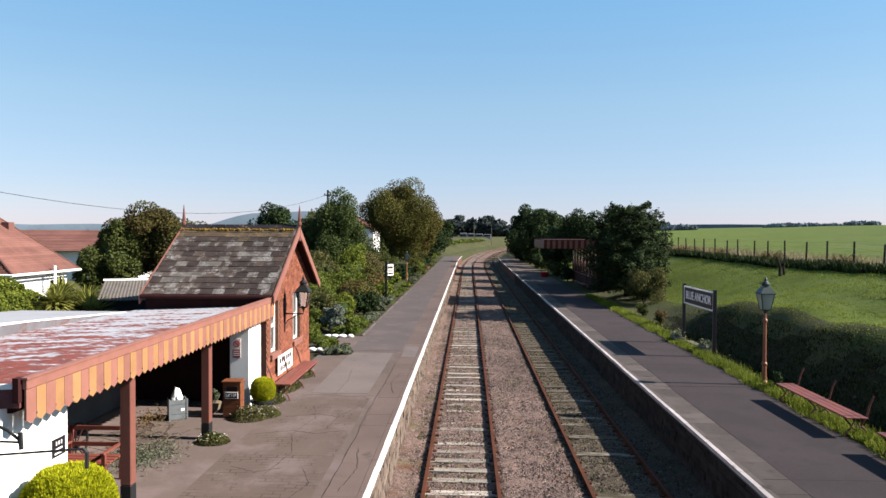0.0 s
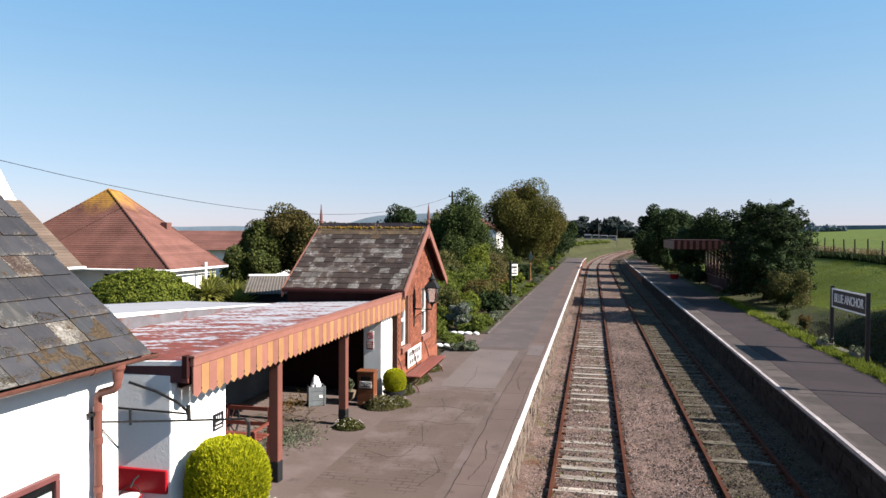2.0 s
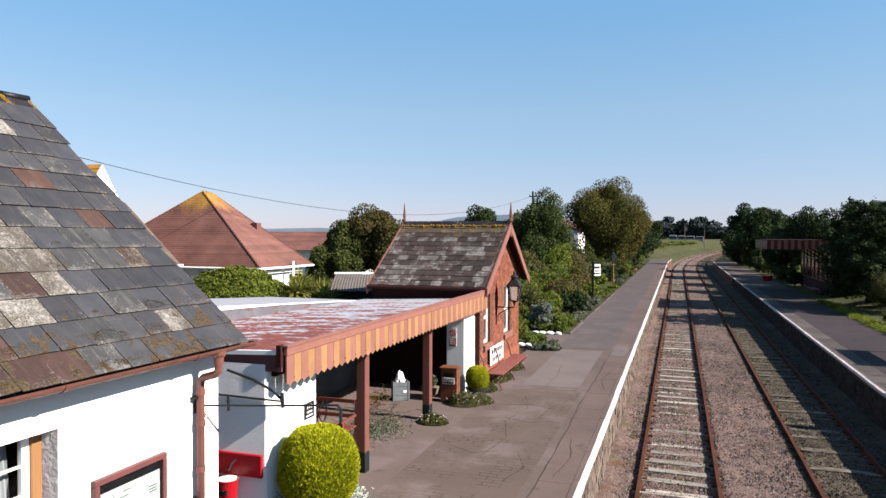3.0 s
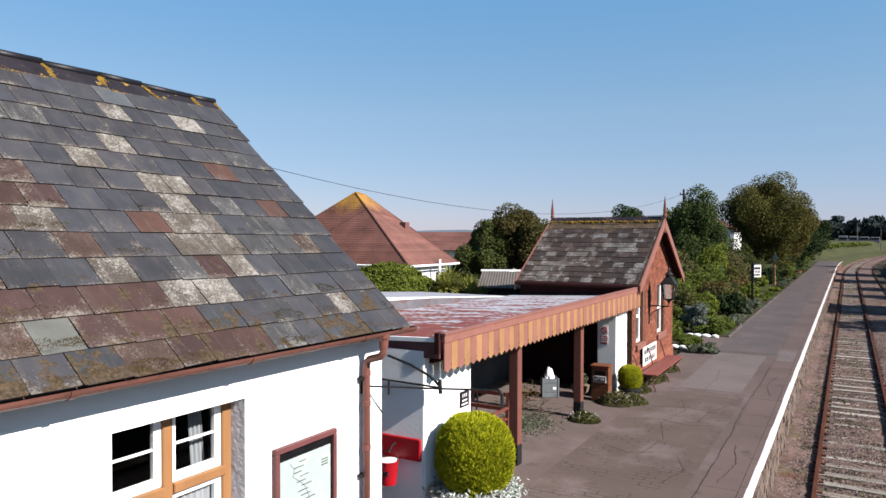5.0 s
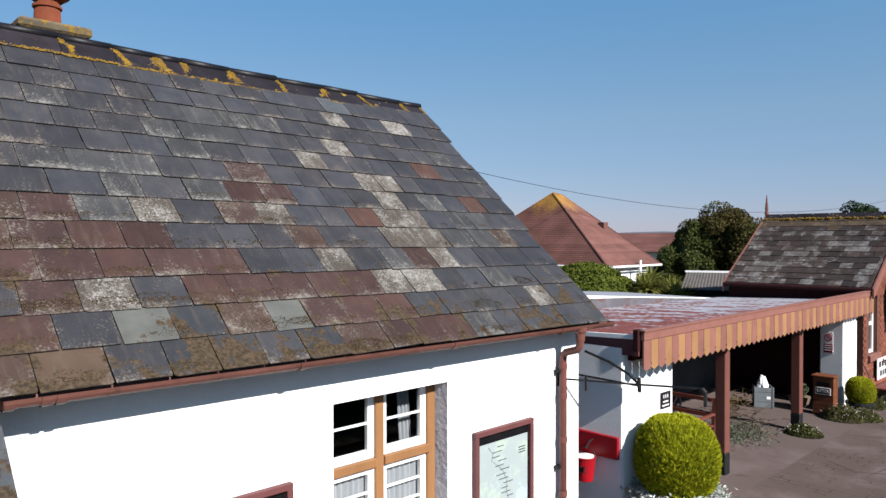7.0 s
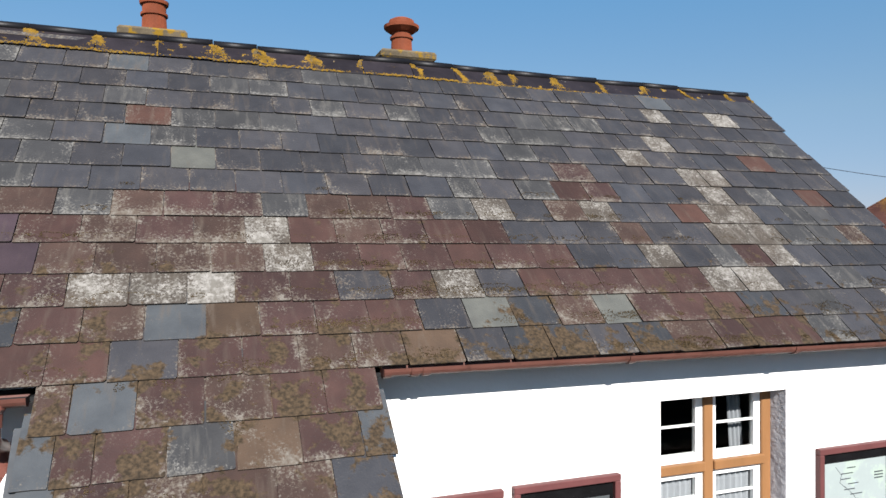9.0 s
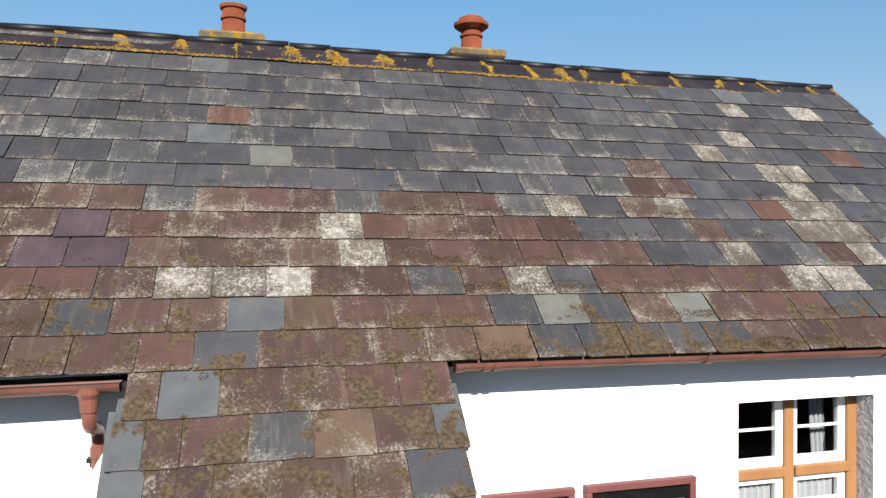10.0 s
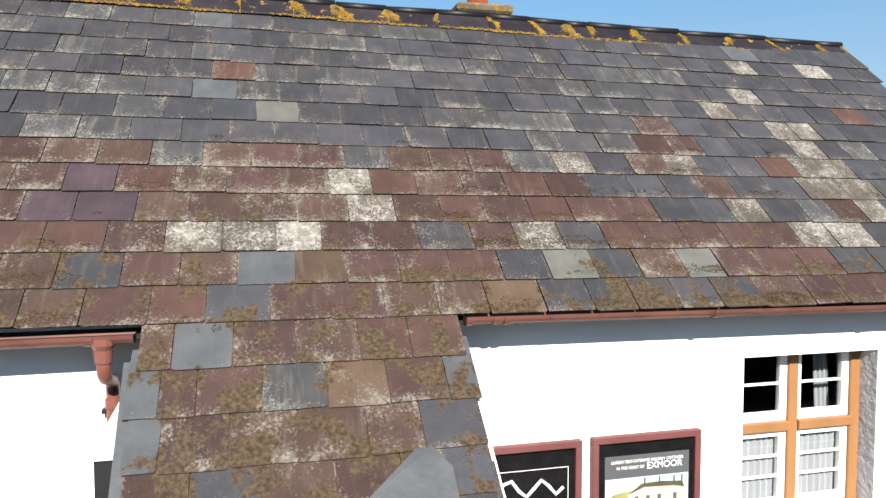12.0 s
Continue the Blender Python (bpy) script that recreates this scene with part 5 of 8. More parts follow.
def downpipe(y, z_top, z_bot, neck=True):
    foot = -4.19 if neck else -3.975
    line = [(-3.955, y, z_top), (-3.955, y, z_top - 0.15), (-3.965, y, z_top - 0.20), (-4.00, y, z_top - 0.235), (-4.15, y, z_top - 0.28), (-4.18, y, z_top - 0.31), (-4.19, y, z_top - 0.36), (-4.19, y, z_bot)] if neck else [(-3.955, y, z_top), (foot, y, z_bot)]
    root = part("downpipe", tube(line, 0.042, 12),
                M["red_paint"], station, "red-brown round downpipe", smooth=True)
    part("hopper", lathe(-3.955, y, [(0.05, z_top - 0.13), (0.055, z_top - 0.05), (0.072, z_top - 0.02), (0.075, z_top + 0.02)], 14), M["red_paint"], root)
    for z in (z_top - 0.44, z_top - 0.78, z_top - 1.28, z_top - 1.9):
        if z > z_bot:
            part("collar", lathe(foot, y, [(0.043, z - 0.03), (0.05, z - 0.03), (0.05, z + 0.03), (0.043, z + 0.03)], 14), M["red_paint"], root)
    for z in (z_top - 0.50, z_top - 1.6):
        part("pipe_clip", bx(WALL, foot - 0.01, y - 0.075, y + 0.075, z - 0.014, z + 0.014), M["black"], root)


downpipe(7.25, 2.76, 0.05)
downpipe(-0.60, 2.80, 0.05)

# window
win = thing("window_1", (WALL, 4.81, WZ0), "four-light sash window in an orange timber frame, curtains drawn below", "window", kind="structure")
FX = WALL - 0.18           # face of the timber frame
for nm, y0, y1, z0, z1 in (("jamb", WY0, WY0 + 0.085, WZ0, WZ1), ("jamb", WY1 - 0.105, WY1, WZ0, WZ1), ("head", WY0 + 0.085, WY1 - 0.085, WZ1 - 0.06, WZ1),
                           ("mullion", 4.745, 4.845, WZ0 + 0.07, WZ1 - 0.06), ("transom", WY0 + 0.085, 4.745, 1.672, 1.757), ("transom", 4.845, WY1 - 0.085, 1.672, 1.757), ("sill", WY0, WY1, WZ0, WZ0 + 0.07)):
    part(nm, bx(FX - 0.09, FX + (0.02 if nm in ("transom", "sill") else 0), y0, y1, z0, z1), M["orange_wood"], win, bevel=0.008)
for y0, y1 in ((WY0 + 0.087, 4.743), (4.847, WY1 - 0.107)):
    for z0, z1, bars in ((1.759, WZ1 - 0.055, 1), (WZ0 + 0.072, 1.670, 2)):
        sash = bmesh.new()
        bx(FX - 0.07, FX - 0.025, y0, y0 + 0.042, z0, z1, sash)
        bx(FX - 0.07, FX - 0.025, y1 - 0.072, y1, z0, z1, sash)
        bx(FX - 0.07, FX - 0.025, y0 + 0.042, y1 - 0.072, z1 - 0.05, z1, sash)
        bx(FX - 0.07, FX - 0.025, y0 + 0.042, y1 - 0.072, z0, z0 + (0.075 if bars == 1 else 0.06), sash)
        for k in range(bars):
            zb = z0 + 0.08 + (z1 - z0 - 0.13) * (k + 1) / (bars + 1)
            bx(FX - 0.065, FX - 0.035, y0 + 0.042, y1 - 0.072, zb - 0.008, zb + 0.008, sash)
        s = part("sash", sash, M["white_paint"], win, "white-painted sash")
        pane_sheet(s, "x", FX - 0.05, y0 + 0.037, y1 - 0.067, z0 + 0.05, z1 - 0.045)
cur = bmesh.new()
for base, z0, z1 in ((WY0 + 0.05, 0.9, 1.76), (4.82, 0.9, 1.76)):
    n = 50
    a = []
    for k in range(n + 1):
        y = base + 0.60 * k / n
        x = FX - 0.10 + 0.016 * math.sin(k * 1.15) + 0.01 * math.sin(k * 2.7)
        a.append((cur.verts.new((x, y, z0)), cur.verts.new((x, y, z1))))
    for p, q in zip(a, a[1:]):
        cur.faces.new((p[0], q[0], q[1], p[1]))
a = []
for k in range(16):
    y = 5.20 + 0.14 * k / 15
    x = FX - 0.2 + 0.03 * math.sin(k * 1.3)
    a.append((cur.verts.new((x, y, 1.7)), cur.verts.new((x, y - 0.05, 2.4))))
for p, q in zip(a, a[1:]):
    cur.faces.new((p[0], q[0], q[1], p[1]))
part("curtain", cur, M["curtain"], win, "white net curtain", smooth=True)
part("reveal", bx(FX - 0.01, WALL - 0.004, WY1 - 0.004, WY1 + 0.004, WZ0, WZ1 - 0.002), M["grey_render"], win, "rough unpainted reveal")

# catslide porch roof
PB = 0.86
PS = Vector((1, 0, -PB)).normalized()
PN = Vector((PB, 0, 1)).normalized()
P0 = Vector((-4.03, 0, EAVE.z + 0.052))


def on_porch(d, y, out=0.0):
    return P0 + PS * d + PN * out + Vector((0, y, 0))


PY0, PY1 = -0.40, 1.655
porch = thing("porch", (-3.6, 0.6, -0.02), "slated porch roof sliding on from the main eaves", "porch")
pd = bmesh.new()
pts = [on_porch(d, y, o) for d in (-0.25, 2.1) for y in (PY0 + 0.02, PY1 - 0.04) for o in (-0.06, 0.0)]
v = [pd.verts.new(p) for p in pts]
for f in ((0, 1, 3, 2), (4, 6, 7, 5), (0, 4, 5, 1), (2, 3, 7, 6), (0, 2, 6, 4), (1, 5, 7, 3)):
    pd.faces.new([v[i] for i in f])
porch_roof = part("roof", pd, M["slate_purple"], porch, "weathered purple slates with lichen")
PSL = slate_meshes(0.40, 0.50, kinds, rng)
AXP = Matrix(((0, -PS.x, PN.x, 0), (1, 0, PN.y, 0), (0, -PS.z, PN.z, 0), (0, 0, 0, 1)))


# each course of the porch: how far down its tails lie, its first joint, then kinds and widths in centimetres
PORCH_COURSES = ((0.435, -0.375, "c19 o35 p38 c39 p33 p36"), (0.768, -0.41, "o18 p20 p37 g37 t37 p37 o20"), (1.10, -0.38, "o18 p36 c37 c39 c32 b38"),
                 (1.395, -0.36, "p33 b36 c39 p36 c24 b28"), (1.70, -0.38, "o18 p36 c37 p39 c32 b38"), (2.0, -0.36, "p33 b36 c39 p36 c24 b28"))
for d, y, text in PORCH_COURSES:
    for word in text.split():
        w = int(word[1:]) / 100
        me = rng.choice(PSL[SORT[word[0]]])
        m = Matrix.Translation(on_porch(d + rng.uniform(-0.008, 0.008), y + w / 2, 0.004)) @ AXP @ Matrix.Rotation(rng.uniform(-0.015, 0.015), 4, "Z") @ Matrix.Diagonal((w / 0.40, 1, 1, 1))
        ob = link_mesh("slate", me, porch_roof)
        ob.matrix_basis = WM[porch_roof].inverted() @ m
        y += w
lead = bmesh.new()
plate([(0.0, 0.35), (0.22, 0.35), (0.20, 1.9), (0.06, 1.9)], 0.012, lambda u, v, w: on_porch(v, PY0 - 0.05 + u, 0.0 + w - 0.012 + 0.004), lead)
grains = []
for k in range(22):
    d0, y0, r0 = rng.uniform(0.05, 2.0), rng.uniform(PY0 + 0.1, PY1 - 0.1), rng.uniform(0.02, 0.10)
    for j in range(int(13000 * r0 * r0) + 30):
        a, r = rng.uniform(0, math.tau), r0 * math.sqrt(rng.random())
        w = 1 + 0.5 * noise.noise((math.cos(a) * 1.5 + k, math.sin(a) * 1.5, 0))
        grains.append((on_porch(d0 + r * w * math.sin(a), y0 + r * w * math.cos(a), 0.022), rng.uniform(0.002, 0.0055)))
cushions(grains, "moss", porch_roof, "brown-green moss cushions")
part("flashing", lead, M["lead"], porch, "grey lead edging")
# Made-up panel: black fill for the dark gap under the barge board.
part("side_return", bx(-3.46, -3.40, -0.545, PY0 + 0.04, 0.0, 2.27), M["black"], porch, "black panel filling the dark gap beside the porch")
part("barge_board", plate([(-3.76, -0.39), (-3.38, -0.56), (-3.38, -0.36), (-3.72, -0.33)], 0.03, lambda u, v, w: (u, v, 2.275 - (u + 3.40) * 0.92 + w)), M["white_paint"], porch, "white-painted barge board")
part("barge_board", beam(on_porch(0.45, PY1 - 0.02, -0.09), on_porch(2.0, PY1 - 0.02, -0.09), 0.03, 0.11), M["white_paint"], porch)
part("side_panel", bx(WALL + 0.01, -2.95, PY0 + 0.05, PY0 + 0.09, 0, 1.95), M["black"], porch)
part("side_panel", bx(WALL + 0.01, -2.95, PY1 - 0.12, PY1 - 0.08, 0, 1.95), M["white"], porch)
part("front_panel", bx(-3.0, -2.95, PY0 + 0.09, PY1 - 0.12, 0, 1.85), M["white"], porch)
cap = bmesh.new()
plate([(0.0, 0.0), (0.10, 0.0), (0.19, 0.13), (0.19, 1.0), (-0.95, 1.0), (-0.28, 0.25)], 0.012, lambda u, v, w: on_porch(1.10 + v, 1.17 + u, 0.040 + w + 0.012 * math.sin(9 * u)), cap)
part("lead_saddle", cap, M["lead"], porch, "grey lead sheet laid over the slates")


def notice(name, y0, y1, z0, z1, label, category="notice board"):
    """A framed board on the white wall; returns the thing and its face's x."""
    root = thing(name, (WALL, (y0 + y1) / 2, z0), label, category)
    fr = 0.055
    part("back_board", bx(WALL + 0.002, WALL + 0.02, y0 + fr, y1 - fr, z0 + fr, z1 - fr), M["black_gloss"], root, "black backing board")
    for a in ((y0, y1, z1 - fr, z1), (y0, y1, z0, z0 + fr), (y0, y0 + fr, z0 + fr, z1 - fr), (y1 - fr, y1, z0 + fr, z1 - fr)):
        part("frame_rail", bx(WALL + 0.002, WALL + 0.06, *a), M["frame_red"], root, bevel=0.006)
    return root


board = notice("map_board", 5.83, 6.755, 0.70, 1.812, "framed line map on a black board, red-brown frame")
part("map_sheet", bx(WALL + 0.02, WALL + 0.025, 5.92, 6.68, 0.78, 1.66), M["map"], board, "pale green and white map")
rng = random.Random(77)
for k in range(15):
    z = 1.60 - k * 0.05
    y = 6.08 + 0.25 * (k / 14) + rng.uniform(-0.02, 0.14)
    w = rng.uniform(0.08, 0.16)
    part("map_text", bx(WALL + 0.025, WALL + 0.0265, y, y + w, z - 0.004, z + 0.005), M["map_ink"], board)
for k in range(3):
    part("map_text", bx(WALL + 0.025, WALL + 0.0265, 6.53, 6.53 + 0.11, 1.52 - k * 0.028, 1.532 - k * 0.028), M["map_ink"], board)
route = [(6.05, 1.62), (6.12, 1.54), (6.10, 1.47), (6.2, 1.40), (6.28, 1.33), (6.34, 1.2), (6.33, 1.1), (6.4, 0.95)]
for p, q in zip(route, route[1:]):
    part("map_line", beam((WALL + 0.0257, *p), (WALL + 0.0257, *q), 0.004, 0.0015, up=(1, 0, 0)), M["map_ink"], board)

cottages = notice("poster_board", 2.78, 3.73, 0.70, 1.835, "framed holiday cottage poster on a black board")
part("poster", bx(WALL + 0.02, WALL + 0.024, 2.90, 3.64, 0.80, 1.665), M["poster_grey"], cottages, "grey poster")
part("picture", bx(WALL + 0.024, WALL + 0.0255, 2.905, 3.635, 0.95, 1.485), M["poster_sky"], cottages)
field = bmesh.new()
plate([(2.91, 0.96), (3.63, 0.96), (3.63, 1.24), (3.30, 1.30), (3.12, 1.38), (2.98, 1.36), (2.91, 1.31)], 0.0012, lambda u, v, w: (WALL + 0.0255 + w, u, v), field)
part("picture_field", field, M["poster_field"], cottages)
house_p = bmesh.new()
plate([(3.10, 1.22), (3.60, 1.20), (3.60, 1.37), (3.50, 1.39), (3.24, 1.40), (3.10, 1.35)], 0.0012, lambda u, v, w: (WALL + 0.0267 + w, u, v), house_p)
part("picture_cottage", house_p, M["picture_white"], cottages)
thatch = bmesh.new()
plate([(3.10, 1.35), (3.24, 1.40), (3.50, 1.39), (3.60, 1.37), (3.58, 1.42), (3.40, 1.435), (3.22, 1.43)], 0.0012, lambda u, v, w: (WALL + 0.0279 + w, u, v), thatch)
part("picture_roof", thatch, M["poster_thatch"], cottages)
for y in (3.24, 3.37, 3.50, 3.57):
    part("picture_chimney", bx(WALL + 0.0279, WALL + 0.0285, y, y + 0.012, 1.42, 1.475), M["poster_thatch"], cottages)
for y in (3.16, 3.26, 3.36, 3.5):
    part("picture_window", bx(WALL + 0.0279, WALL + 0.0285, y, y + 0.03, 1.28, 1.33), M["poster_grey"], cottages)
lettering("LUXURY SELF-CATERING HOLIDAY COTTAGES", 0.034, M["sign_white"], cottages, facing_east(WALL + 0.0255, 3.27, 1.615), thick=0.001, wide=0.88)
lettering("IN THE HEART OF", 0.034, M["sign_white"], cottages, facing_east(WALL + 0.0255, 3.12, 1.565), thick=0.001, wide=0.88)
lettering("EXMOOR", 0.075, M["sign_white"], cottages, facing_east(WALL + 0.0255, 3.42, 1.568), thick=0.001)

shop = notice("sign_board", 1.76, 2.695, 0.70, 1.830, "framed black sign with white script on the wall")
part("panel", bx(WALL + 0.02, WALL + 0.026, 1.88, 2.60, 0.85, 1.64), M["black_gloss"], shop)
for a, b in (((1.90, 1.625), (2.59, 1.625)), ((2.59, 1.625), (2.59, 0.87)), ((1.90, 1.625), (1.90, 0.87))):
    part("panel_line", beam((WALL + 0.027, *a), (WALL + 0.027, *b), 0.004, 0.002, up=(1, 0, 0)), M["sign_white"], shop)
# a plain wave and a bar in place of the trade name
for pts in ([(2.00, 1.44), (2.06, 1.53), (2.13, 1.55), (2.19, 1.47), (2.25, 1.42), (2.31, 1.48), (2.37, 1.54), (2.43, 1.49), (2.49, 1.42), (2.55, 1.47)], [(2.10, 1.35), (2.48, 1.35)]):
    part("flourish", tube([(WALL + 0.027, *p) for p in pts], 0.014, 6), M["sign_white"], shop)

# iron arm on the wall
arm = thing("wall_bracket", (WALL, 7.28, 2.15), "thin black iron bracket arm on the wall corner", "bracket")
part("arm_bar", tube([(WALL, 7.28, 2.16), (-3.3, 7.22, 2.25), (-2.5, 7.18, 2.33)], 0.011, 8), M["black"], arm)
part("arm_stay", tube([(WALL + 0.02, 7.30, 2.15), (WALL + 0.012, 7.66, 1.78)], 0.006, 6), M["black"], arm)
part("arm_hook", tube([(-2.5, 7.18, 2.33), (-2.47, 7.18, 2.30), (-2.47, 7.18, 2.16)], 0.018, 8), M["black"], arm)
part("wall_plate", bx(WALL, WALL + 0.015, 7.24, 7.32, 2.08, 2.24), M["black"], arm)
# ---- canopy ----
CX, CY0, CY1 = -4.15, 8.90, 19.02
canopy = thing("platform_canopy", (-5.2, 14, 0), "low timber canopy with salmon and tan valance, peeling roof", "canopy")


def canopy_z(x, y):
    """The canopy roof falls to the back and a little to the north."""
    return 2.51 - 0.04 * (-4.18 - x) - 0.016 * (y - 8.9)


bm = bmesh.new()
n = 40
rows = []
for y in (CY0 + 0.02, CY1 - 0.08):
    top = [(CX - 0.03 - 3.53 * k / n, y, canopy_z(CX - 0.03 - 3.53 * k / n, y) + (0.008 if k % 2 else 0)) for k in range(n + 1)]
    rows.append([bm.verts.new(p) for p in top] + [bm.verts.new((-7.71, y, canopy_z(-7.71, y) - 0.05)), bm.verts.new((CX - 0.03, y, canopy_z(CX, y) - 0.05))])
for k in range(len(rows[0])):
    j = (k + 1) % len(rows[0])
    bm.faces.new((rows[0][k], rows[0][j], rows[1][j], rows[1][k]))
bm.faces.new(rows[0])
bm.faces.new(rows[1][::-1])
part("roof", bm, M["canopy_roof"], canopy, "roof felt painted grey-white, peeled to rusty red")
part("roof_edge", plate([(-7.70, 2.315), (CX - 0.05, 2.455), (CX - 0.05, 2.512), (-7.70, 2.372)], 0.050, lambda u, v, w: (u, CY0 - 0.04 + w, v)), M["white_paint"], canopy, "white-painted roof edge")
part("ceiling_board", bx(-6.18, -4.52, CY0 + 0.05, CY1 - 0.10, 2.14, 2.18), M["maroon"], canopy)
part("fascia", bx(CX - 0.025, CX + 0.035, CY0, CY1, 2.44, 2.56), M["salmon"], canopy, "salmon-painted fascia", bevel=0.008)
part("fascia_cap", bx(CX - 0.04, CX + 0.05, CY0 - 0.02, CY1, 2.555, 2.578), M["salmon"], canopy)
part("end_fascia", plate([(-6.15, 2.16), (CX - 0.04, 2.235), (CX - 0.04, 2.453), (-6.15, 2.373)], 0.032, lambda u, v, w: (u, CY0 - 0.025 + w, v)), M["frame_red"], canopy, "dull red end board")
part("end_block", bx(CX - 0.10, CX - 0.03, CY0 - 0.06, CY0 + 0.05, 2.30, 2.58), M["maroon"], canopy)
pitch = (CY1 - CY0) / 54
rng = random.Random(5)
for k in range(54):
    y0, y1 = CY0 + k * pitch + 0.002, CY0 + (k + 1) * pitch - 0.003
    dz = rng.uniform(-0.006, 0.006)
    shape = [(y0, 2.445), (y0, 2.085 + dz), ((y0 + y1) / 2, 2.035 + dz), (y1, 2.085 + dz), (y1, 2.445)]
    x = CX + rng.uniform(-0.002, 0.003)
    b = part("valance_board", plate(shape, 0.022, lambda u, v, w: (x + w, u, v)), M["salmon" if k % 2 == 0 else "tan"], canopy)
    if k % 2:
        part("drilled_hole", tube([(x + 0.015, y0, 2.135), (x + 0.0235, y0, 2.135)], 0.013, 8), M["black"], b)
part("beam", bx(-4.50, -4.36, CY0 + 0.1, CY1 - 0.1, 2.14, 2.27), M["maroon"], canopy)
for x, y in ((-4.36, 11.72), (-4.46, 15.22)):
    part("post", bx(x - 0.085, x + 0.085, y - 0.085, y + 0.085, 0.34, 2.14), M["red_paint"], canopy, "red-brown square post", bevel=0.012)
    part("post_foot", bx(x - 0.088, x + 0.088, y - 0.088, y + 0.088, -0.01, 0.34), M["black"], canopy, "black-painted foot", bevel=0.012)
part("bracket_bar", tube([(-5.3, 8.82, 1.885), (-4.16, 8.84, 1.86)], 0.014, 8), M["black"], canopy)
part("bracket_stay", tube([(-4.98, 8.82, 2.22), (-4.6, 8.83, 2.12), (-4.3, 8.84, 1.99), (-4.15, 8.84, 1.87)], 0.018, 8), M["black"], canopy)
part("bracket_tip", tube([(-4.16, 8.84, 1.97), (-4.15, 8.84, 1.78)], 0.026, 8), M["black"], canopy)
part("bracket_hook", tube([(-4.95, 8.80, 1.88), (-4.95, 8.80, 1.68)], 0.017, 8), M["black"], canopy)

# ---- annex behind the canopy ----
annex = thing("annex_building", (-7.6, 12, -0.02), "white-rendered flat-roofed annex with a pale roof", "building")
part("wall", bx(-6.25, -4.42, 8.87, 10.22, -0.02, 2.33), M["white"], annex, "whitewashed rough wall", bevel=0.02)
# The bay's walls and ceiling are dark in colour, standing in for deep shade.
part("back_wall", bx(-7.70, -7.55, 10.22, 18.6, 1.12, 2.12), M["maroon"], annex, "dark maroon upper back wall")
part("back_wall", bx(-7.70, -7.545, 10.22, 18.6, -0.02, 1.118), M["bay_lower"], annex, "grey lower back wall, toned down for the bay's shade")
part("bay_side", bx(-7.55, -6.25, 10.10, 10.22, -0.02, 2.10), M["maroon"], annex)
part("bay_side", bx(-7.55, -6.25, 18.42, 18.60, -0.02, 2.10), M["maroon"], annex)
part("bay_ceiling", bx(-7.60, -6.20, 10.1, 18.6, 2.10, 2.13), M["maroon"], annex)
part("bay_floor", bx(-7.60, -6.302, 10.1, 18.6, -0.2, -0.001), M["asphalt"], annex)
part("side_wall", bx(-10.2, -7.74, 8.9, 9.2, -0.02, 2.5), M["white"], annex)
part("end_wall", bx(-10.2, -7.74, 18.2, 18.4, -0.02, 2.1), M["white"], annex)
part("far_wall", bx(-10.4, -10.2, 8.9, 18.4, -0.02, 2.1), M["white"], annex)


def annex_z(y):
    """The annex roof stands proud of the canopy and falls to the north."""
    return 2.66 - 0.068 * (max(y, 10.8) - 11.94)


for nm, x0, x1, top, low, mat, words in (("flat_roof", -10.45, -7.72, 0.0, -0.10, "flat_roof", "pale blue-grey flat roof"),
                                         ("fascia", -7.718, -7.685, -0.002, -0.115, "white_paint", "white fascia of the flat roof"),
                                         ("upstand", -7.735, -7.70, -0.004, -0.62, "felt_upstand", "grey felt dressed up against the annex")):
    bm = bmesh.new()
    # the fascia narrows northwards, where the canopy roof climbs against it
    slim = [low if nm != "fascia" else low * k for k in (1.0, 1.0, 0.25, 0.2)]
    sect = [[bm.verts.new((x, y, annex_z(y) + h)) for x, h in ((x0, g), (x1, g), (x1, top), (x0, top))] for y, g in zip((8.85, 10.8, 14.5, 18.5), slim)]
    for p, q in zip(sect, sect[1:]):
        for k in range(4):
            bm.faces.new((p[k], p[(k + 1) % 4], q[(k + 1) % 4], q[k]))
    bm.faces.new(sect[0])
    bm.faces.new(sect[-1])
    part(nm, bm, M[mat], annex, words)
for y0, y1, z0, z1 in ((11.3, 12.2, 0, 2.0), (14.6, 15.8, 1.15, 1.95)):
    part("doorway", bx(-7.552, -7.53, y0, y1, z0, z1), M["black"], annex, "flat black door")
pier = thing("end_pier", (-4.6, 18, -0.02), "whitewashed wall end beside the brick building", "wall")
part("pier_wall", bx(-4.84, -4.36, 17.68, 18.62, -0.02, 2.28), M["white"], pier, bevel=0.02)
part("return_wall", bx(-6.248, -4.842, 18.42, 18.62, -0.02, 2.12), M["maroon"], pier, "inner return coloured dark for the bay's shade")
notice_ns = thing("warning_sign", (-4.66, 17.68, 1.2), "small red and white no smoking sign on the pier", "sign")
part("plate_board", bx(-4.76, -4.57, 17.672, 17.680, 1.22, 1.68), M["sign_white"], notice_ns)
part("lower_panel", bx(-4.755, -4.575, 17.668, 17.672, 1.225, 1.42), M["red"], notice_ns)
ring = [(-4.665 + 0.075 * math.cos(k * math.tau / 20), 17.668, 1.56 + 0.075 * math.sin(k * math.tau / 20)) for k in range(21)]
part("red_ring", tube(ring, 0.010, 6, caps=False), M["red"], notice_ns)
part("red_bar", tube([(-4.72, 17.668, 1.61), (-4.61, 17.668, 1.51)], 0.009, 6), M["red"], notice_ns)
for k in range(3):
    part("text_bar", bx(-4.74, -4.59, 17.665, 17.668, 1.37 - 0.05 * k, 1.39 - 0.05 * k), M["sign_white"], notice_ns)
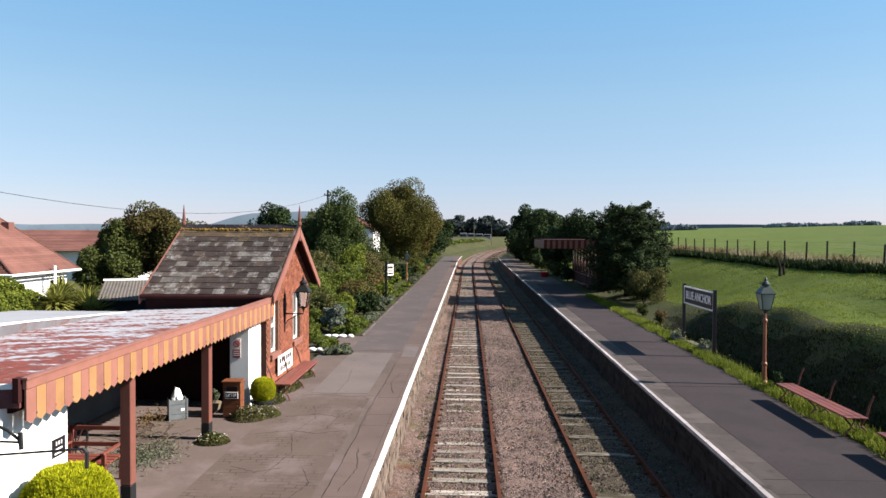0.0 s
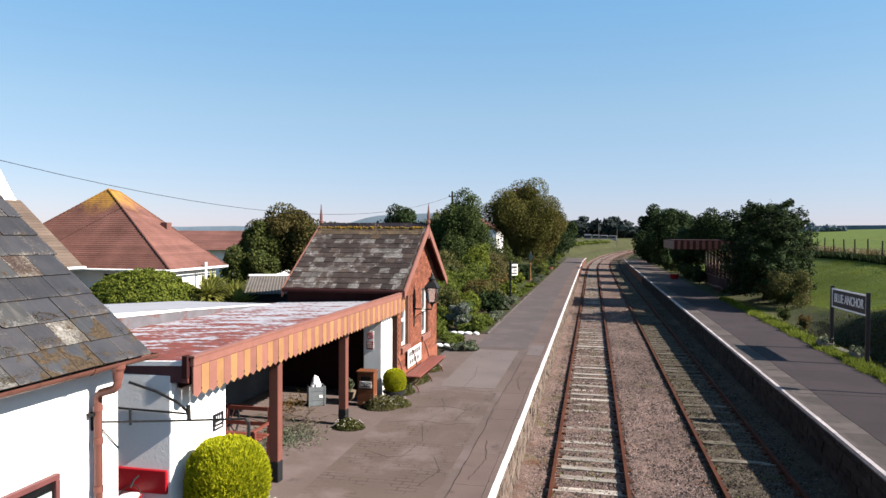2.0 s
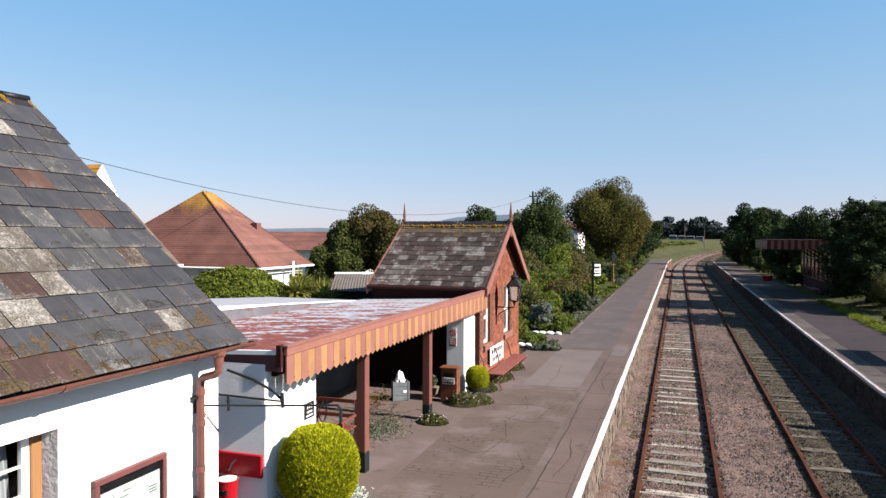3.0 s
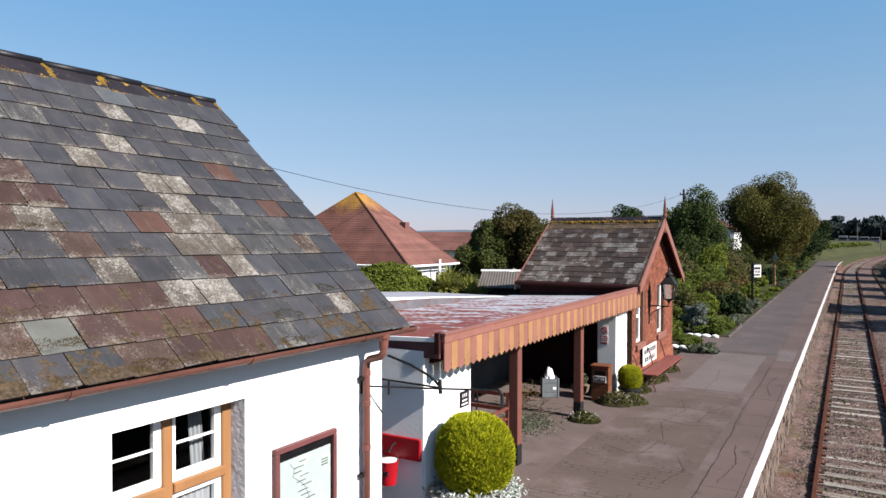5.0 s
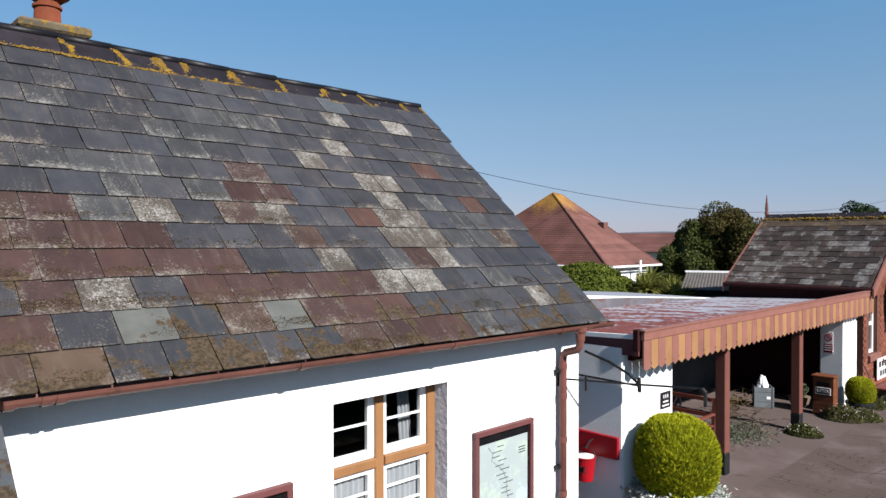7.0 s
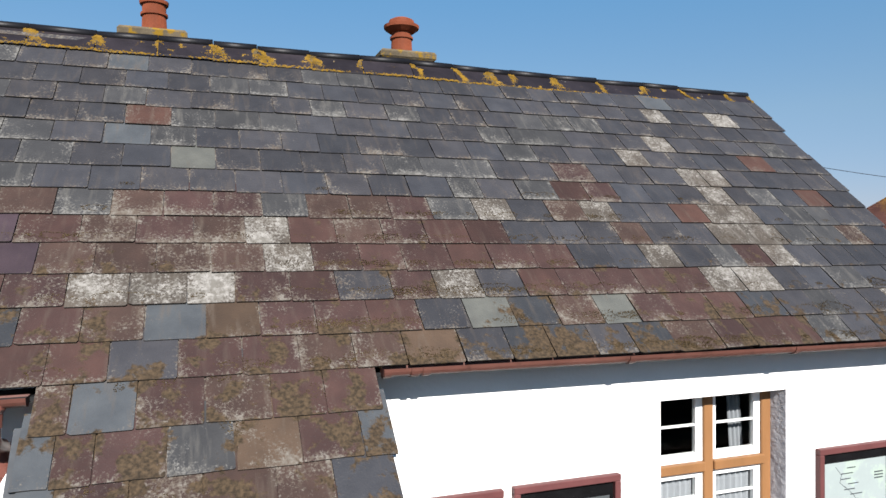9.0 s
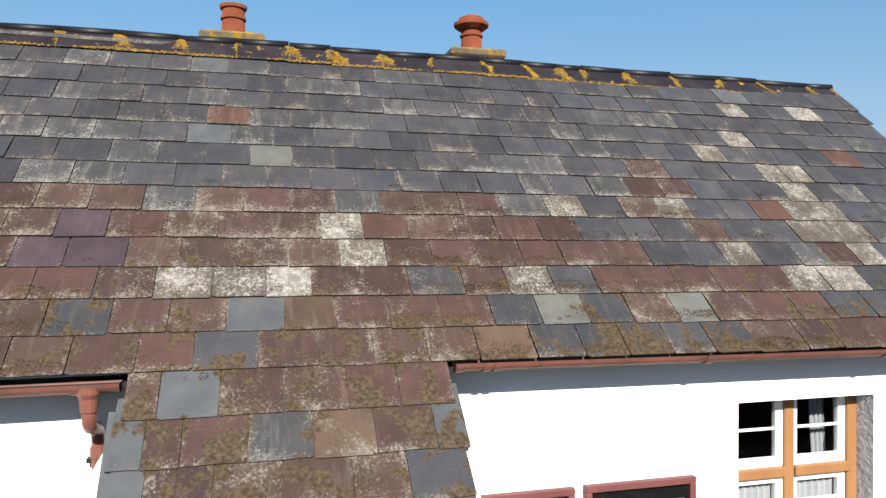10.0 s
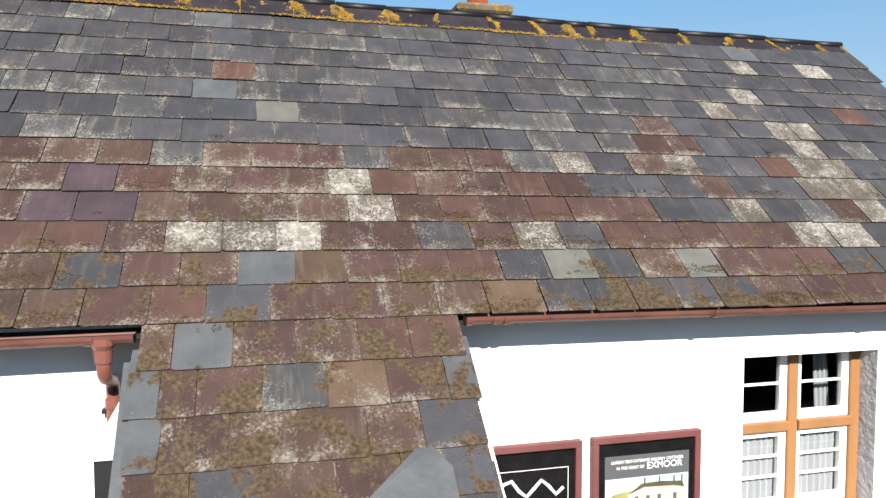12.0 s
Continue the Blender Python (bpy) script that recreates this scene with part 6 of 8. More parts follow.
plaque = thing("wall_plaque", (-4.42, 9.96, 1.3), "small black plaque with white marks on white wall", "plaque")
part("plaque_plate", bx(-4.42, -4.41, 9.85, 10.14, 1.33, 1.57), M["sign_dark"], plaque, bevel=0.003)
for y0, y1, z0, z1 in ((9.90, 10.09, 1.365, 1.385), (9.92, 10.07, 1.42, 1.44), (9.93, 9.95, 1.48, 1.53), (9.985, 10.005, 1.48, 1.53), (10.04, 10.06, 1.48, 1.53)):
    part("text_bar", bx(-4.41, -4.4085, y0, y1, z0, z1), M["sign_white"], plaque)

shelf = thing("red_shelf_board", (-5.0, 8.86, 0.85), "red-painted board with iron hooks on the wall", "board")
part("board", bx(-5.75, -4.46, 8.815, 8.868, 0.82, 1.12), M["red"], shelf, bevel=0.01)
for x in (-5.35, -4.85):
    part("hook", tube([(x, 8.82, 1.03), (x, 8.72, 1.01), (x, 8.68, 0.96), (x, 8.66, 0.94)], 0.012, 8), M["black"], shelf)


def bucket(x, y, z):
    root = thing("fire_bucket", (x, y, z - 0.30), "red fire bucket, white inside, hung on a hook", "bucket", "fire buckets")
    part("pail", lathe(x, y, [(0.085, z - 0.33), (0.105, z - 0.32), (0.135, z - 0.02), (0.145, z - 0.015), (0.145, z)], 20), M["red"], root)
    part("inside", lathe(x, y, [(0.10, z - 0.05), (0.130, z + 0.002)], 20), M["sign_white"], root, "white-painted inside")
    hoop = [(x + 0.14 * math.cos(a), y + 0.06 * math.sin(a), z + 0.12 * math.sin(a)) for a in [k * math.pi / 12 for k in range(13)]]
    part("handle", tube(hoop, 0.007, 6), M["black"], root)
    lettering("FIRE", 0.10, M["sign_dark"], root, facing_south(x, y - 0.128, z - 0.15), thick=0.012)
    return root


bucket(-4.86, 8.66, 0.83)
bucket(-5.36, 8.66, 0.83)

# ---- clipped golden conifer in a planter with silver-leaved plants ----


def topiary(name, x, y, z0, r, h, label, seed, leaves):
    rng = np.random.default_rng(seed)
    root = thing(name, (x, y, 0), label, "shrub", "golden conifers")
    d = rng.normal(0, 1, (leaves, 3))
    d /= np.linalg.norm(d, axis=1, keepdims=True)
    fat = 1 - 0.10 * np.clip(d[:, 2], 0, 1)
    lump = np.array([1 + 0.04 * noise.noise(Vector(v) * 3.0) + 0.035 * noise.noise(Vector(v) * 8.0) + 0.045 * noise.noise(Vector(v) * 22.0) for v in d])
    flat = np.sign(d[:, 2]) * np.abs(d[:, 2]) ** 0.8
    s = (lump * (1 - np.abs(rng.normal(0, 0.03, leaves))))[:, None]
    boxy = np.hypot(d[:, 0], d[:, 1]) ** -0.28
    p = np.stack([d[:, 0] * r * fat * boxy, d[:, 1] * r * fat * boxy, flat * h / 2], 1) * s + [0, 0, z0 + h / 2]
    up = d * 0.7 + [0, 0, 0.8]
    t = up + rng.normal(0, 0.25, d.shape)
    t /= np.linalg.norm(t, axis=1, keepdims=True)
    u = np.cross(t, d + rng.normal(0, 0.5, d.shape))
    u /= np.linalg.norm(u, axis=1, keepdims=True) + 1e-9
    a = (rng.uniform(0.5, 1.3, leaves) * 0.021 * (r / 0.5) ** 0.4)[:, None]
    q = np.stack([p - t * a, p + u * a * 0.26, p + t * a * 1.25, p - u * a * 0.26], 1)
    link_mesh("foliage", quads_mesh("foliage", q, M["golden"]), root)
    core = bmesh.new()
    bmesh.ops.create_icosphere(core, subdivisions=3, radius=1.0)
    for v in core.verts:
        w = v.co.normalized()
        k = 0.93 + 0.05 * noise.noise(w * 3.0)
        box = max(0.05, math.hypot(w.x, w.y)) ** -0.28
        v.co = Vector((w.x * box * r * k * (1 - 0.1 * max(w.z, 0)), w.y * box * r * k * (1 - 0.1 * max(w.z, 0)), math.copysign(abs(w.z) ** 0.8, w.z) * h / 2 * k + z0 + h / 2))
    part("inner_growth", core, M["golden_core"], root, local=True, smooth=True)
    part("stem", tube([(0, 0, 0.02), (0, 0, z0 + 0.1)], 0.05, 8), M["bark"], root, local=True)
    return root


topiary("golden_conifer", -3.86, 9.27, 0.40, 0.535, 1.04, "large clipped golden conifer in a planter", 3, 85000)
planter = solid("planter", lathe(-3.84, 9.27, [(0.42, 0.0), (0.48, 0.05), (0.52, 0.32), (0.56, 0.34), (0.56, 0.40), (0.46, 0.40)], 20), M["concrete"], "round stone planter by the white wall", "planter")
rng = np.random.default_rng(41)
a = rng.uniform(0, math.tau, 2600)
rr = rng.normal(0.50, 0.09, 2600)
p = np.stack([-3.84 + rr * np.cos(a), 9.27 + rr * np.sin(a), 0.40 + np.abs(rng.normal(0, 0.06, 2600))], 1)
root = thing("silver_plant", (-3.84, 9.27, 0.38), "silver-leaved edging plant round the conifer", "plant")
me = quads_mesh("foliage", leaf_quads(rng, p - np.array([-3.84, 9.27, 0.38]), np.tile([[0, 0, 1.0]], (2600, 1)), 0.035, 0.4, 0.9), M["silver"])
link_mesh("foliage", me, root)
part("stem", tube([(-3.84, 9.27, 0.39), (-3.5, 9.0, 0.44)], 0.01, 6), M["bark"], root)

topiary("golden_conifer", -3.96, 17.45, 0.24, 0.29, 0.56, "small clipped golden conifer in a black pot", 4, 16000)
solid("plant_pot", lathe(-3.98, 17.45, [(0.20, 0.0), (0.25, 0.22), (0.27, 0.23), (0.27, 0.28), (0.22, 0.28)], 16), M["black"], "round black plant pot on the platform", "plant pot")


def daisies(x, y, rx, ry, h, seed, label="low daisy clump with white flowers at the platform wall"):
    rng = np.random.default_rng(seed)
    root = thing("daisy_clump", (x, y, 0), label, "plant", "daisy clumps")
    n = 3200
    r = np.sqrt(rng.uniform(0, 1, n))
    a = rng.uniform(0, math.tau, n)
    p = np.stack([r * np.cos(a) * rx, r * np.sin(a) * ry, (1 - r**2) * h * rng.uniform(0.2, 1, n) + 0.02], 1)
    link_mesh("foliage", quads_mesh("foliage", leaf_quads(rng, p, rng.normal(0, 1, p.shape), 0.024, 0.40), M["leaf_olive"]), root)
    k = n // 60
    f = p[:k] + [0, 0, h * 0.35]
    link_mesh("blossom", quads_mesh("blossom", leaf_quads(rng, f, np.tile([[0.3, -0.3, 1.0]], (k, 1)), 0.009, 1.0, 0.3), M["flower"]), root)


daisies(-4.10, 16.78, 0.42, 0.35, 0.30, 51)
daisies(-3.80, 17.1, 0.35, 0.35, 0.22, 52)
daisies(-4.24, 14.98, 0.34, 0.26, 0.20, 53, "daisy clump round the foot of a post")
daisies(-4.0, 18.4, 0.30, 0.45, 0.30, 54, "daisies growing under the bench")
daisies(-3.95, 19.9, 0.28, 0.7, 0.28, 55, "daisies growing under the bench")
daisies(-3.95, 21.6, 0.28, 0.5, 0.25, 56, "daisies growing under the bench")

# ---- things under the canopy ----
heap = thing("brushwood_heap", (-5.6, 14.6, 0), "heap of cut twigs and withered leaves under the canopy", "brushwood")
rng = np.random.default_rng(8)
tw = bmesh.new()
for k in range(70):
    a = rng.uniform(0, math.tau)
    c = np.array([-5.55 + rng.normal(0, 0.30), 15.0 + rng.normal(0, 0.6), abs(rng.normal(0.04, 0.08)) + 0.02])
    e = c + np.array([math.cos(a), math.sin(a), rng.normal(0, 0.2)]) * rng.uniform(0.25, 0.8)
    e[2] = max(e[2], 0.015)
    beam(tuple(c), tuple(e), 0.008, 0.008, tw)
part("brushwood", tw, M["twig"], heap, kind="stuff")
c = np.stack([-5.15 + rng.normal(0, 0.30, 1600), 13.9 + rng.normal(0, 0.42, 1600), np.abs(rng.normal(0, 0.07, 1600)) + 0.02], 1) - np.array([-5.6, 14.6, 0])
link_mesh("leaves", quads_mesh("leaves", leaf_quads(rng, c, rng.normal(0, 1, c.shape), 0.030, 0.35), M["leaf_grey"]), heap, kind="stuff")
c = np.stack([-6.0 + rng.normal(0, 0.12, 350), 16.0 + rng.normal(0, 0.35, 350), np.abs(rng.normal(0.18, 0.12, 350))], 1) - np.array([-5.6, 14.6, 0])
link_mesh("leaves", quads_mesh("leaves", leaf_quads(rng, c, rng.normal(0, 1, c.shape), 0.035, 0.35), M["leaf_brown"]), heap, kind="stuff")

mbin = thing("metal_bin", (-5.72, 16.74, 0), "square grey metal bin with a white sack on it", "bin", turn=32)
for k in range(4):
    z = 0.03 + k * 0.109
    for u0, u1, v0, v1 in ((-0.24, 0.24, -0.24, -0.22), (0.22, 0.24, -0.22, 0.24), (-0.24, -0.22, -0.22, 0.24)):
        part("side_rail", bx(0.78 * u0, 0.78 * u1, 0.78 * v0, 0.78 * v1, z, z + 0.100), M["galv"], mbin, local=True)
part("bin_floor", bx(-0.185, 0.185, -0.185, 0.185, 0.01, 0.028), M["galv"], mbin, local=True)
for u in (-0.185, 0.185):
    part("corner_post", bx(u - 0.017, u + 0.017, -0.200, -0.172, 0.0, 0.47), M["galv"], mbin, local=True)
part("label_tag", bx(0.05, 0.13, -0.194, -0.188, 0.20, 0.26), M["sign_white"], mbin, local=True)
bag = bmesh.new()
bmesh.ops.create_icosphere(bag, subdivisions=3, radius=1.0)
for v in bag.verts:
    w = v.co.copy()
    k = 1 + 0.25 * noise.noise(w * 2.2) + 0.12 * noise.noise(w * 6)
    v.co = Vector((-5.72 + w.x * 0.13 * k, 16.72 + w.y * 0.12 * k, 0.44 + w.z * (0.15 if w.z > 0 else 0.10) * k + max(w.z, 0) ** 3 * 0.12))
solid("sack", bag, M["bag"], "crumpled white plastic sack on the metal bin", "sack")

lbin = thing("litter_bin", (-4.49, 16.94, 0), "slatted brown wooden litter bin with a black label", "litter bin")
x0, x1, y0, y1 = -4.69, -4.29, 16.80, 17.08
part("liner", bx(x0 + 0.03, x1 - 0.03, y0 + 0.03, y1 - 0.03, 0.04, 0.80), M["black"], lbin)
for k in range(8):
    z = 0.03 + k * 0.098
    if k in (6,):
        continue
    part("slat", bx(x0, x1, y0, y0 + 0.022, z, z + 0.09), M["teak"], lbin)
part("slat", bx(x0, x0 + 0.07, y0, y0 + 0.022, 0.618, 0.71), M["teak"], lbin)
part("slat", bx(x1 - 0.07, x1, y0, y0 + 0.022, 0.618, 0.71), M["teak"], lbin)
part("side_panel", bx(x1 - 0.022, x1, y0 + 0.023, y1, 0.03, 0.81), M["teak"], lbin)
part("side_panel", bx(x0, x0 + 0.022, y0 + 0.023, y1, 0.03, 0.81), M["teak"], lbin)
part("top", bx(x0 - 0.03, x1 + 0.03, y0 - 0.03, y1 + 0.03, 0.815, 0.85), M["teak"], lbin, bevel=0.008)
part("label_panel", bx(x0 + 0.05, x1 - 0.05, y0 - 0.012, y0 - 0.001, 0.45, 0.60), M["sign_white"], lbin, bevel=0.003)
part("label_face", bx(x0 + 0.065, x1 - 0.065, y0 - 0.016, y0 - 0.012, 0.465, 0.585), M["sign_dark"], lbin)
lettering("LITTER", 0.095, M["sign_white"], lbin, facing_south(-4.49, y0 - 0.017, 0.525), thick=0.002, wide=0.82)
solid("flower_basket", lathe(-5.1, 17.2, [(0.06, 0.0), (0.19, 0.10), (0.23, 0.26), (0.20, 0.26)], 14), M["twig"], "old wire flower basket standing on the ground", "basket")
bush("trailing_plant", (-5.1, 17.2, 0.24), (0.2, 0.2, 0.2), M["leaf_grey"], "withered trailing plant in the wire basket", 61, 350, 0.05)


def bench(name, x, y0, y1, side, label, group, supports=3, high=0.42):
    """A platform bench along y with cast-iron supports; side: where its back stands (+1: +x)."""
    root = thing(name, (x, (y0 + y1) / 2, 0), label, "bench", group)
    for k in range(3):
        a = x - side * 0.22 + side * 0.15 * k
        part("seat_plank", bx(a - 0.07, a + 0.07, y0, y1, high, high + 0.032), M["bench_wood"], root, bevel=0.005)
    for k in range(supports):
        y = y0 + 0.15 + (y1 - y0 - 0.3) * k / (supports - 1)
        iron = bmesh.new()
        tube([(x - side * 0.24, y, 0.0), (x - side * 0.20, y, 0.12), (x - side * 0.10, y, 0.22), (x - side * 0.20, y, 0.34), (x - side * 0.27, y, high)], 0.02, 8, iron)
        tube([(x + side * 0.26, y, 0.0), (x + side * 0.18, y, 0.15), (x + side * 0.08, y, 0.25), (x + side * 0.16, y, 0.38), (x + side * 0.20, y, high + 0.03), (x + side * 0.26, y, 0.70), (x + side * 0.34, y, 0.88)], 0.02, 8, iron)
        tube([(x - side * 0.25, y, high - 0.01), (x + side * 0.20, y, high - 0.01)], 0.018, 8, iron)
        ring = [(x + 0.10 * math.cos(q), y, 0.25 + 0.10 * math.sin(q)) for q in [j * math.tau / 12 for j in range(13)]]
        tube(ring, 0.012, 6, iron, caps=False)
        tube([(x - 0.06, y, 0.30), (x - 0.02, y, 0.2), (x + 0.02, y, 0.30), (x + 0.06, y, 0.2)], 0.011, 6, iron)
        part("iron_support", iron, M["bench_iron"], root, "red-brown scrolled cast-iron support")
    return root


M["bench_iron"] = material("bench_iron_paint", (0.1014, 0.0351, 0.0273), 0.5, 0.2, 5, 40, 0.15)
left_bench = bench("platform_bench", -3.83, 18.35, 21.55, -1, "long red wooden platform bench on scrolled iron legs", "platform benches")
board = thing("enamel_sign", (-4.27, 20.6, 0.2), "old white enamel sign with dark marks leaning behind the bench", "sign")
part("sheet", beam((-4.24, 19.75, 0.62), (-4.24, 21.25, 0.62), 0.02, 0.50), M["sign_white"], board)
for z, y0, y1 in ((0.73, 19.83, 21.17), (0.51, 19.95, 21.05)):
    n = 6
    for k in range(n):
        w = (y1 - y0) / n
        part("lettering_bar", bx(-4.2295, -4.224, y0 + k * w + 0.035, y0 + (k + 1) * w - 0.035, z - 0.065, z + 0.065), M["sign_dark"], board)

cb = thing("timber_bench", (-5.3, 12.6, 0), "red-brown wooden seat with arms under the canopy", "bench")
for x in (-5.95, -5.05):
    part("seat_leg", bx(x - 0.03, x + 0.03, 12.27, 12.33, 0, 0.60), M["bench_wood"], cb)
    part("back_leg", beam((x, 12.86, 0), (x, 12.93, 0.90), 0.06, 0.06, up=(0, 1, 0)), M["bench_wood"], cb)
    part("arm_rest", bx(x - 0.035, x + 0.035, 12.24, 12.9, 0.60, 0.635), M["bench_wood"], cb, bevel=0.006)
for k in range(4):
    part("seat_slat", bx(-5.98, -5.02, 12.28 + 0.145 * k, 12.40 + 0.145 * k, 0.41, 0.435), M["bench_wood"], cb)
for z in (0.55, 0.83):
    part("back_rail", bx(-5.92, -5.08, 12.885, 12.915, z, z + 0.07), M["bench_wood"], cb)
wheel = thing("barrow_wheel", (-6.1, 13.4, 0), "dark iron-tyred wheel standing by the wall", "wheel")
part("tyre", tube([(-6.15 + 0.02 * math.sin(a), 13.4 + 0.38 * math.cos(a), 0.40 + 0.38 * math.sin(a)) for a in [k * math.tau / 24 for k in range(25)]], 0.022, 8, caps=False), M["black"], wheel)
part("hub", tube([(-6.21, 13.4, 0.40), (-6.09, 13.4, 0.40)], 0.05, 10), M["black"], wheel)
for k in range(8):
    a = k * math.tau / 8
    part("spoke", tube([(-6.15, 13.4, 0.40), (-6.15, 13.4 + 0.37 * math.cos(a), 0.40 + 0.37 * math.sin(a))], 0.012, 6), M["maroon"], wheel)

# ---- brick building beyond the canopy ----
BX, BY0, BY1, BYM, BEZ, BRZ = -4.32, 18.98, 23.75, 21.42, 2.72, 4.37
hut = thing("brick_building", (-5.9, 21.4, -0.02), "red-brick station hut with a lichened slate roof and barge boards", "building")
OPEN = ((19.42, 20.10, 1.00, 2.40), (21.75, 22.55, 1.00, 2.46))


def gable_top(y):
    return BEZ - 0.03 + (BRZ - BEZ) * (1 - abs(y - BYM) / (BYM - BY0 + 0.1))


core = bmesh.new()
ys = sorted({BY0, BY1, *[v for o in OPEN for v in o[:2]]})
for y0, y1 in zip(ys, ys[1:]):
    hole = next((o for o in OPEN if o[0] <= y0 and o[1] >= y1), None)
    if hole:
        bx(BX - 0.30, BX - 0.012, y0, y1, -0.02, hole[2], core)
        bx(BX - 0.30, BX - 0.012, y0, y1, hole[3], BEZ, core)
    else:
        bx(BX - 0.30, BX - 0.012, y0, y1, -0.02, BEZ, core)
plate([(BY0, BEZ), (BY1, BEZ), (BYM, BRZ - 0.08)], 0.288, lambda u, v, w: (BX - 0.30 + w, u, v), core)
front = part("wall", core, M["mortar"], hut, "red brick gable wall with tooled joints")
part("side_wall", bx(-7.45, BX - 0.302, BY0, BY0 + 0.28, -0.02, 2.34), M["brick"], hut)
part("side_wall", bx(-7.45, BX - 0.302, BY1 - 0.28, BY1, -0.02, BEZ), M["brick"], hut)
part("rear_wall", bx(-7.48, -7.452, BY0, BY1, -0.02, BEZ), M["brick"], hut)
part("inner_floor", bx(-7.4, BX - 0.31, BY0 + 0.3, BY1 - 0.3, -0.01, 0.02), M["room"], hut)
part("partition", bx(-5.8, -5.7, BY0 + 0.3, BY1 - 0.3, 0.02, 2.4), M["room"], hut)
for o in OPEN:
    w = part("window", bx(BX - 0.16, BX - 0.10, o[0], o[0] + 0.09, o[2], o[3]), M["white_paint"], hut, "tall white sash window")
    part("stile", bx(BX - 0.16, BX - 0.10, o[1] - 0.09, o[1], o[2], o[3]), M["white_paint"], w)
    for z in (o[2], (o[2] + o[3]) / 2 - 0.03, o[3] - 0.07):
        part("rail", bx(BX - 0.155, BX - 0.105, o[0] + 0.09, o[1] - 0.09, z, z + 0.07), M["white_paint"], w)
    part("glazing_bar", bx(BX - 0.15, BX - 0.11, (o[0] + o[1]) / 2 - 0.012, (o[0] + o[1]) / 2 + 0.012, o[2] + 0.07, o[3] - 0.07), M["white_paint"], w)
    pane_sheet(w, "x", BX - 0.13, o[0] + 0.08, o[1] - 0.08, o[2] + 0.06, o[3] - 0.06)
    part("sill", bx(BX - 0.10, BX + 0.06, o[0] - 0.09, o[1] + 0.09, o[2] - 0.16, o[2] - 0.002), M["salmon"], hut, "salmon-painted sill", bevel=0.01)
part("base_course", bx(BX - 0.05, BX + 0.03, BY0 + 0.005, BY1 - 0.005, -0.02, 0.42), M["brick"], hut, "brick base course")

roof_h = bmesh.new()
VX = -4.10
for s in (-1, 1):
    ye = BYM + s * (BYM - BY0 + 0.22)
    sl = (BRZ - BEZ) / (BYM - BY0 + 0.1)
    ze = BRZ - sl * abs(ye - BYM)
    q = [(ye, ze - 0.06), (ye, ze), (BYM, BRZ), (BYM, BRZ - 0.06)]
    plate(q, -7.50 - VX, lambda u, v, w: (VX + w, u, v), roof_h)
hut_roof = part("roof", roof_h, M["slate_shed"], hut, "dark slates mottled with pale lichen")
sl = (BRZ - BEZ) / (BYM - BY0 + 0.1)
HS = Vector((0, 1, sl)).normalized()
HN = Vector((0, -sl, 1)).normalized()
H0 = Vector((0, BY0 - 0.22, BRZ - sl * (BYM - BY0 + 0.22)))
rng = random.Random(23)
HSL = slate_meshes(0.30, 0.34, ("slate_shed", "slate_shed_pale", "slate_shed_dark", "slate_shed_tan"), rng)
AXH = Matrix(((1, 0, 0, 0), (0, HS.y, HN.y, 0), (0, HS.z, HN.z, 0), (0, 0, 0, 1)))


def hut_course(row):
    """One course of the hut: half-bonded slates of nearly one width."""
    x, out = -7.48 - (0.15 if row % 2 else 0.0), []
    while x < VX - 0.1:
        e = x + 0.30 * rng.uniform(0.93, 1.07)
        r = rng.random() + 0.35 * noise.noise((x * 0.8, row * 0.5, 3.0))
        out.append((max(x, -7.48), min(e, VX - 0.06), "slate_shed_tan" if row > 10 or (row == 10 and r > 0.5) else "slate_shed_pale" if r > 0.80 else "slate_shed" if r > 0.38 else "slate_shed_dark"))
        x = e
    return out


lay_slates(hut_roof, lambda d, x: H0 + HS * (d - 0.03) + HN * 0.003 + Vector((x, 0, 0)), AXH, 13, 0.242, HSL, 0.30,
           hut_course, lambda r, x: True, rng, 300)
for k in range(8):
    x = VX - 0.05 - k * 0.42
    sect = [(-0.15, -0.14), (-0.02, 0.0), (0.0, 0.03), (0.02, 0.0), (0.15, -0.14), (0.0, -0.02)]
    part("ridge_tile", plate(sect, -0.40, lambda u, v, w: (x + w, BYM + u, BRZ + 0.05 + v)), M["ridge"], hut_roof)
bed = bmesh.new()
x = -7.42
while x < VX - 0.05:
    bmesh.ops.create_icosphere(bed, subdivisions=1, radius=rng.uniform(0.03, 0.06), matrix=Matrix.Translation((x, BYM - 0.16 - rng.uniform(0, 0.05), BRZ - 0.06 - rng.uniform(0, 0.03))))
    x += rng.uniform(0.04, 0.08)
part("lichen_bed", bed, M["lichen"], hut_roof, "orange lichen along the ridge", kind="stuff")
part("eaves_gutter", tube([(-7.50, BY0 - 0.27, BEZ - 0.14), (VX, BY0 - 0.27, BEZ - 0.14)], 0.055, 10), M["maroon"], hut)
part("eaves_board", bx(-7.46, BX - 0.01, BY0 - 0.06, BY0 - 0.002, 2.02, 2.60), M["maroon"], hut, "dark maroon eaves board")
for s in (-1, 1):
    ye = BYM + s * (BYM - BY0 + 0.30)
    ze = BRZ - sl * abs(ye - BYM)
    for x, nm in ((VX + 0.02, "barge_board"), (-7.53, "barge_board")):
        part(nm, plate([(ye, ze - 0.20), (ye, ze + 0.03), (BYM, BRZ + 0.03), (BYM, BRZ - 0.22)], 0.04, lambda u, v, w: (x + w, u, v)), M["salmon"], hut, "salmon-painted barge board")
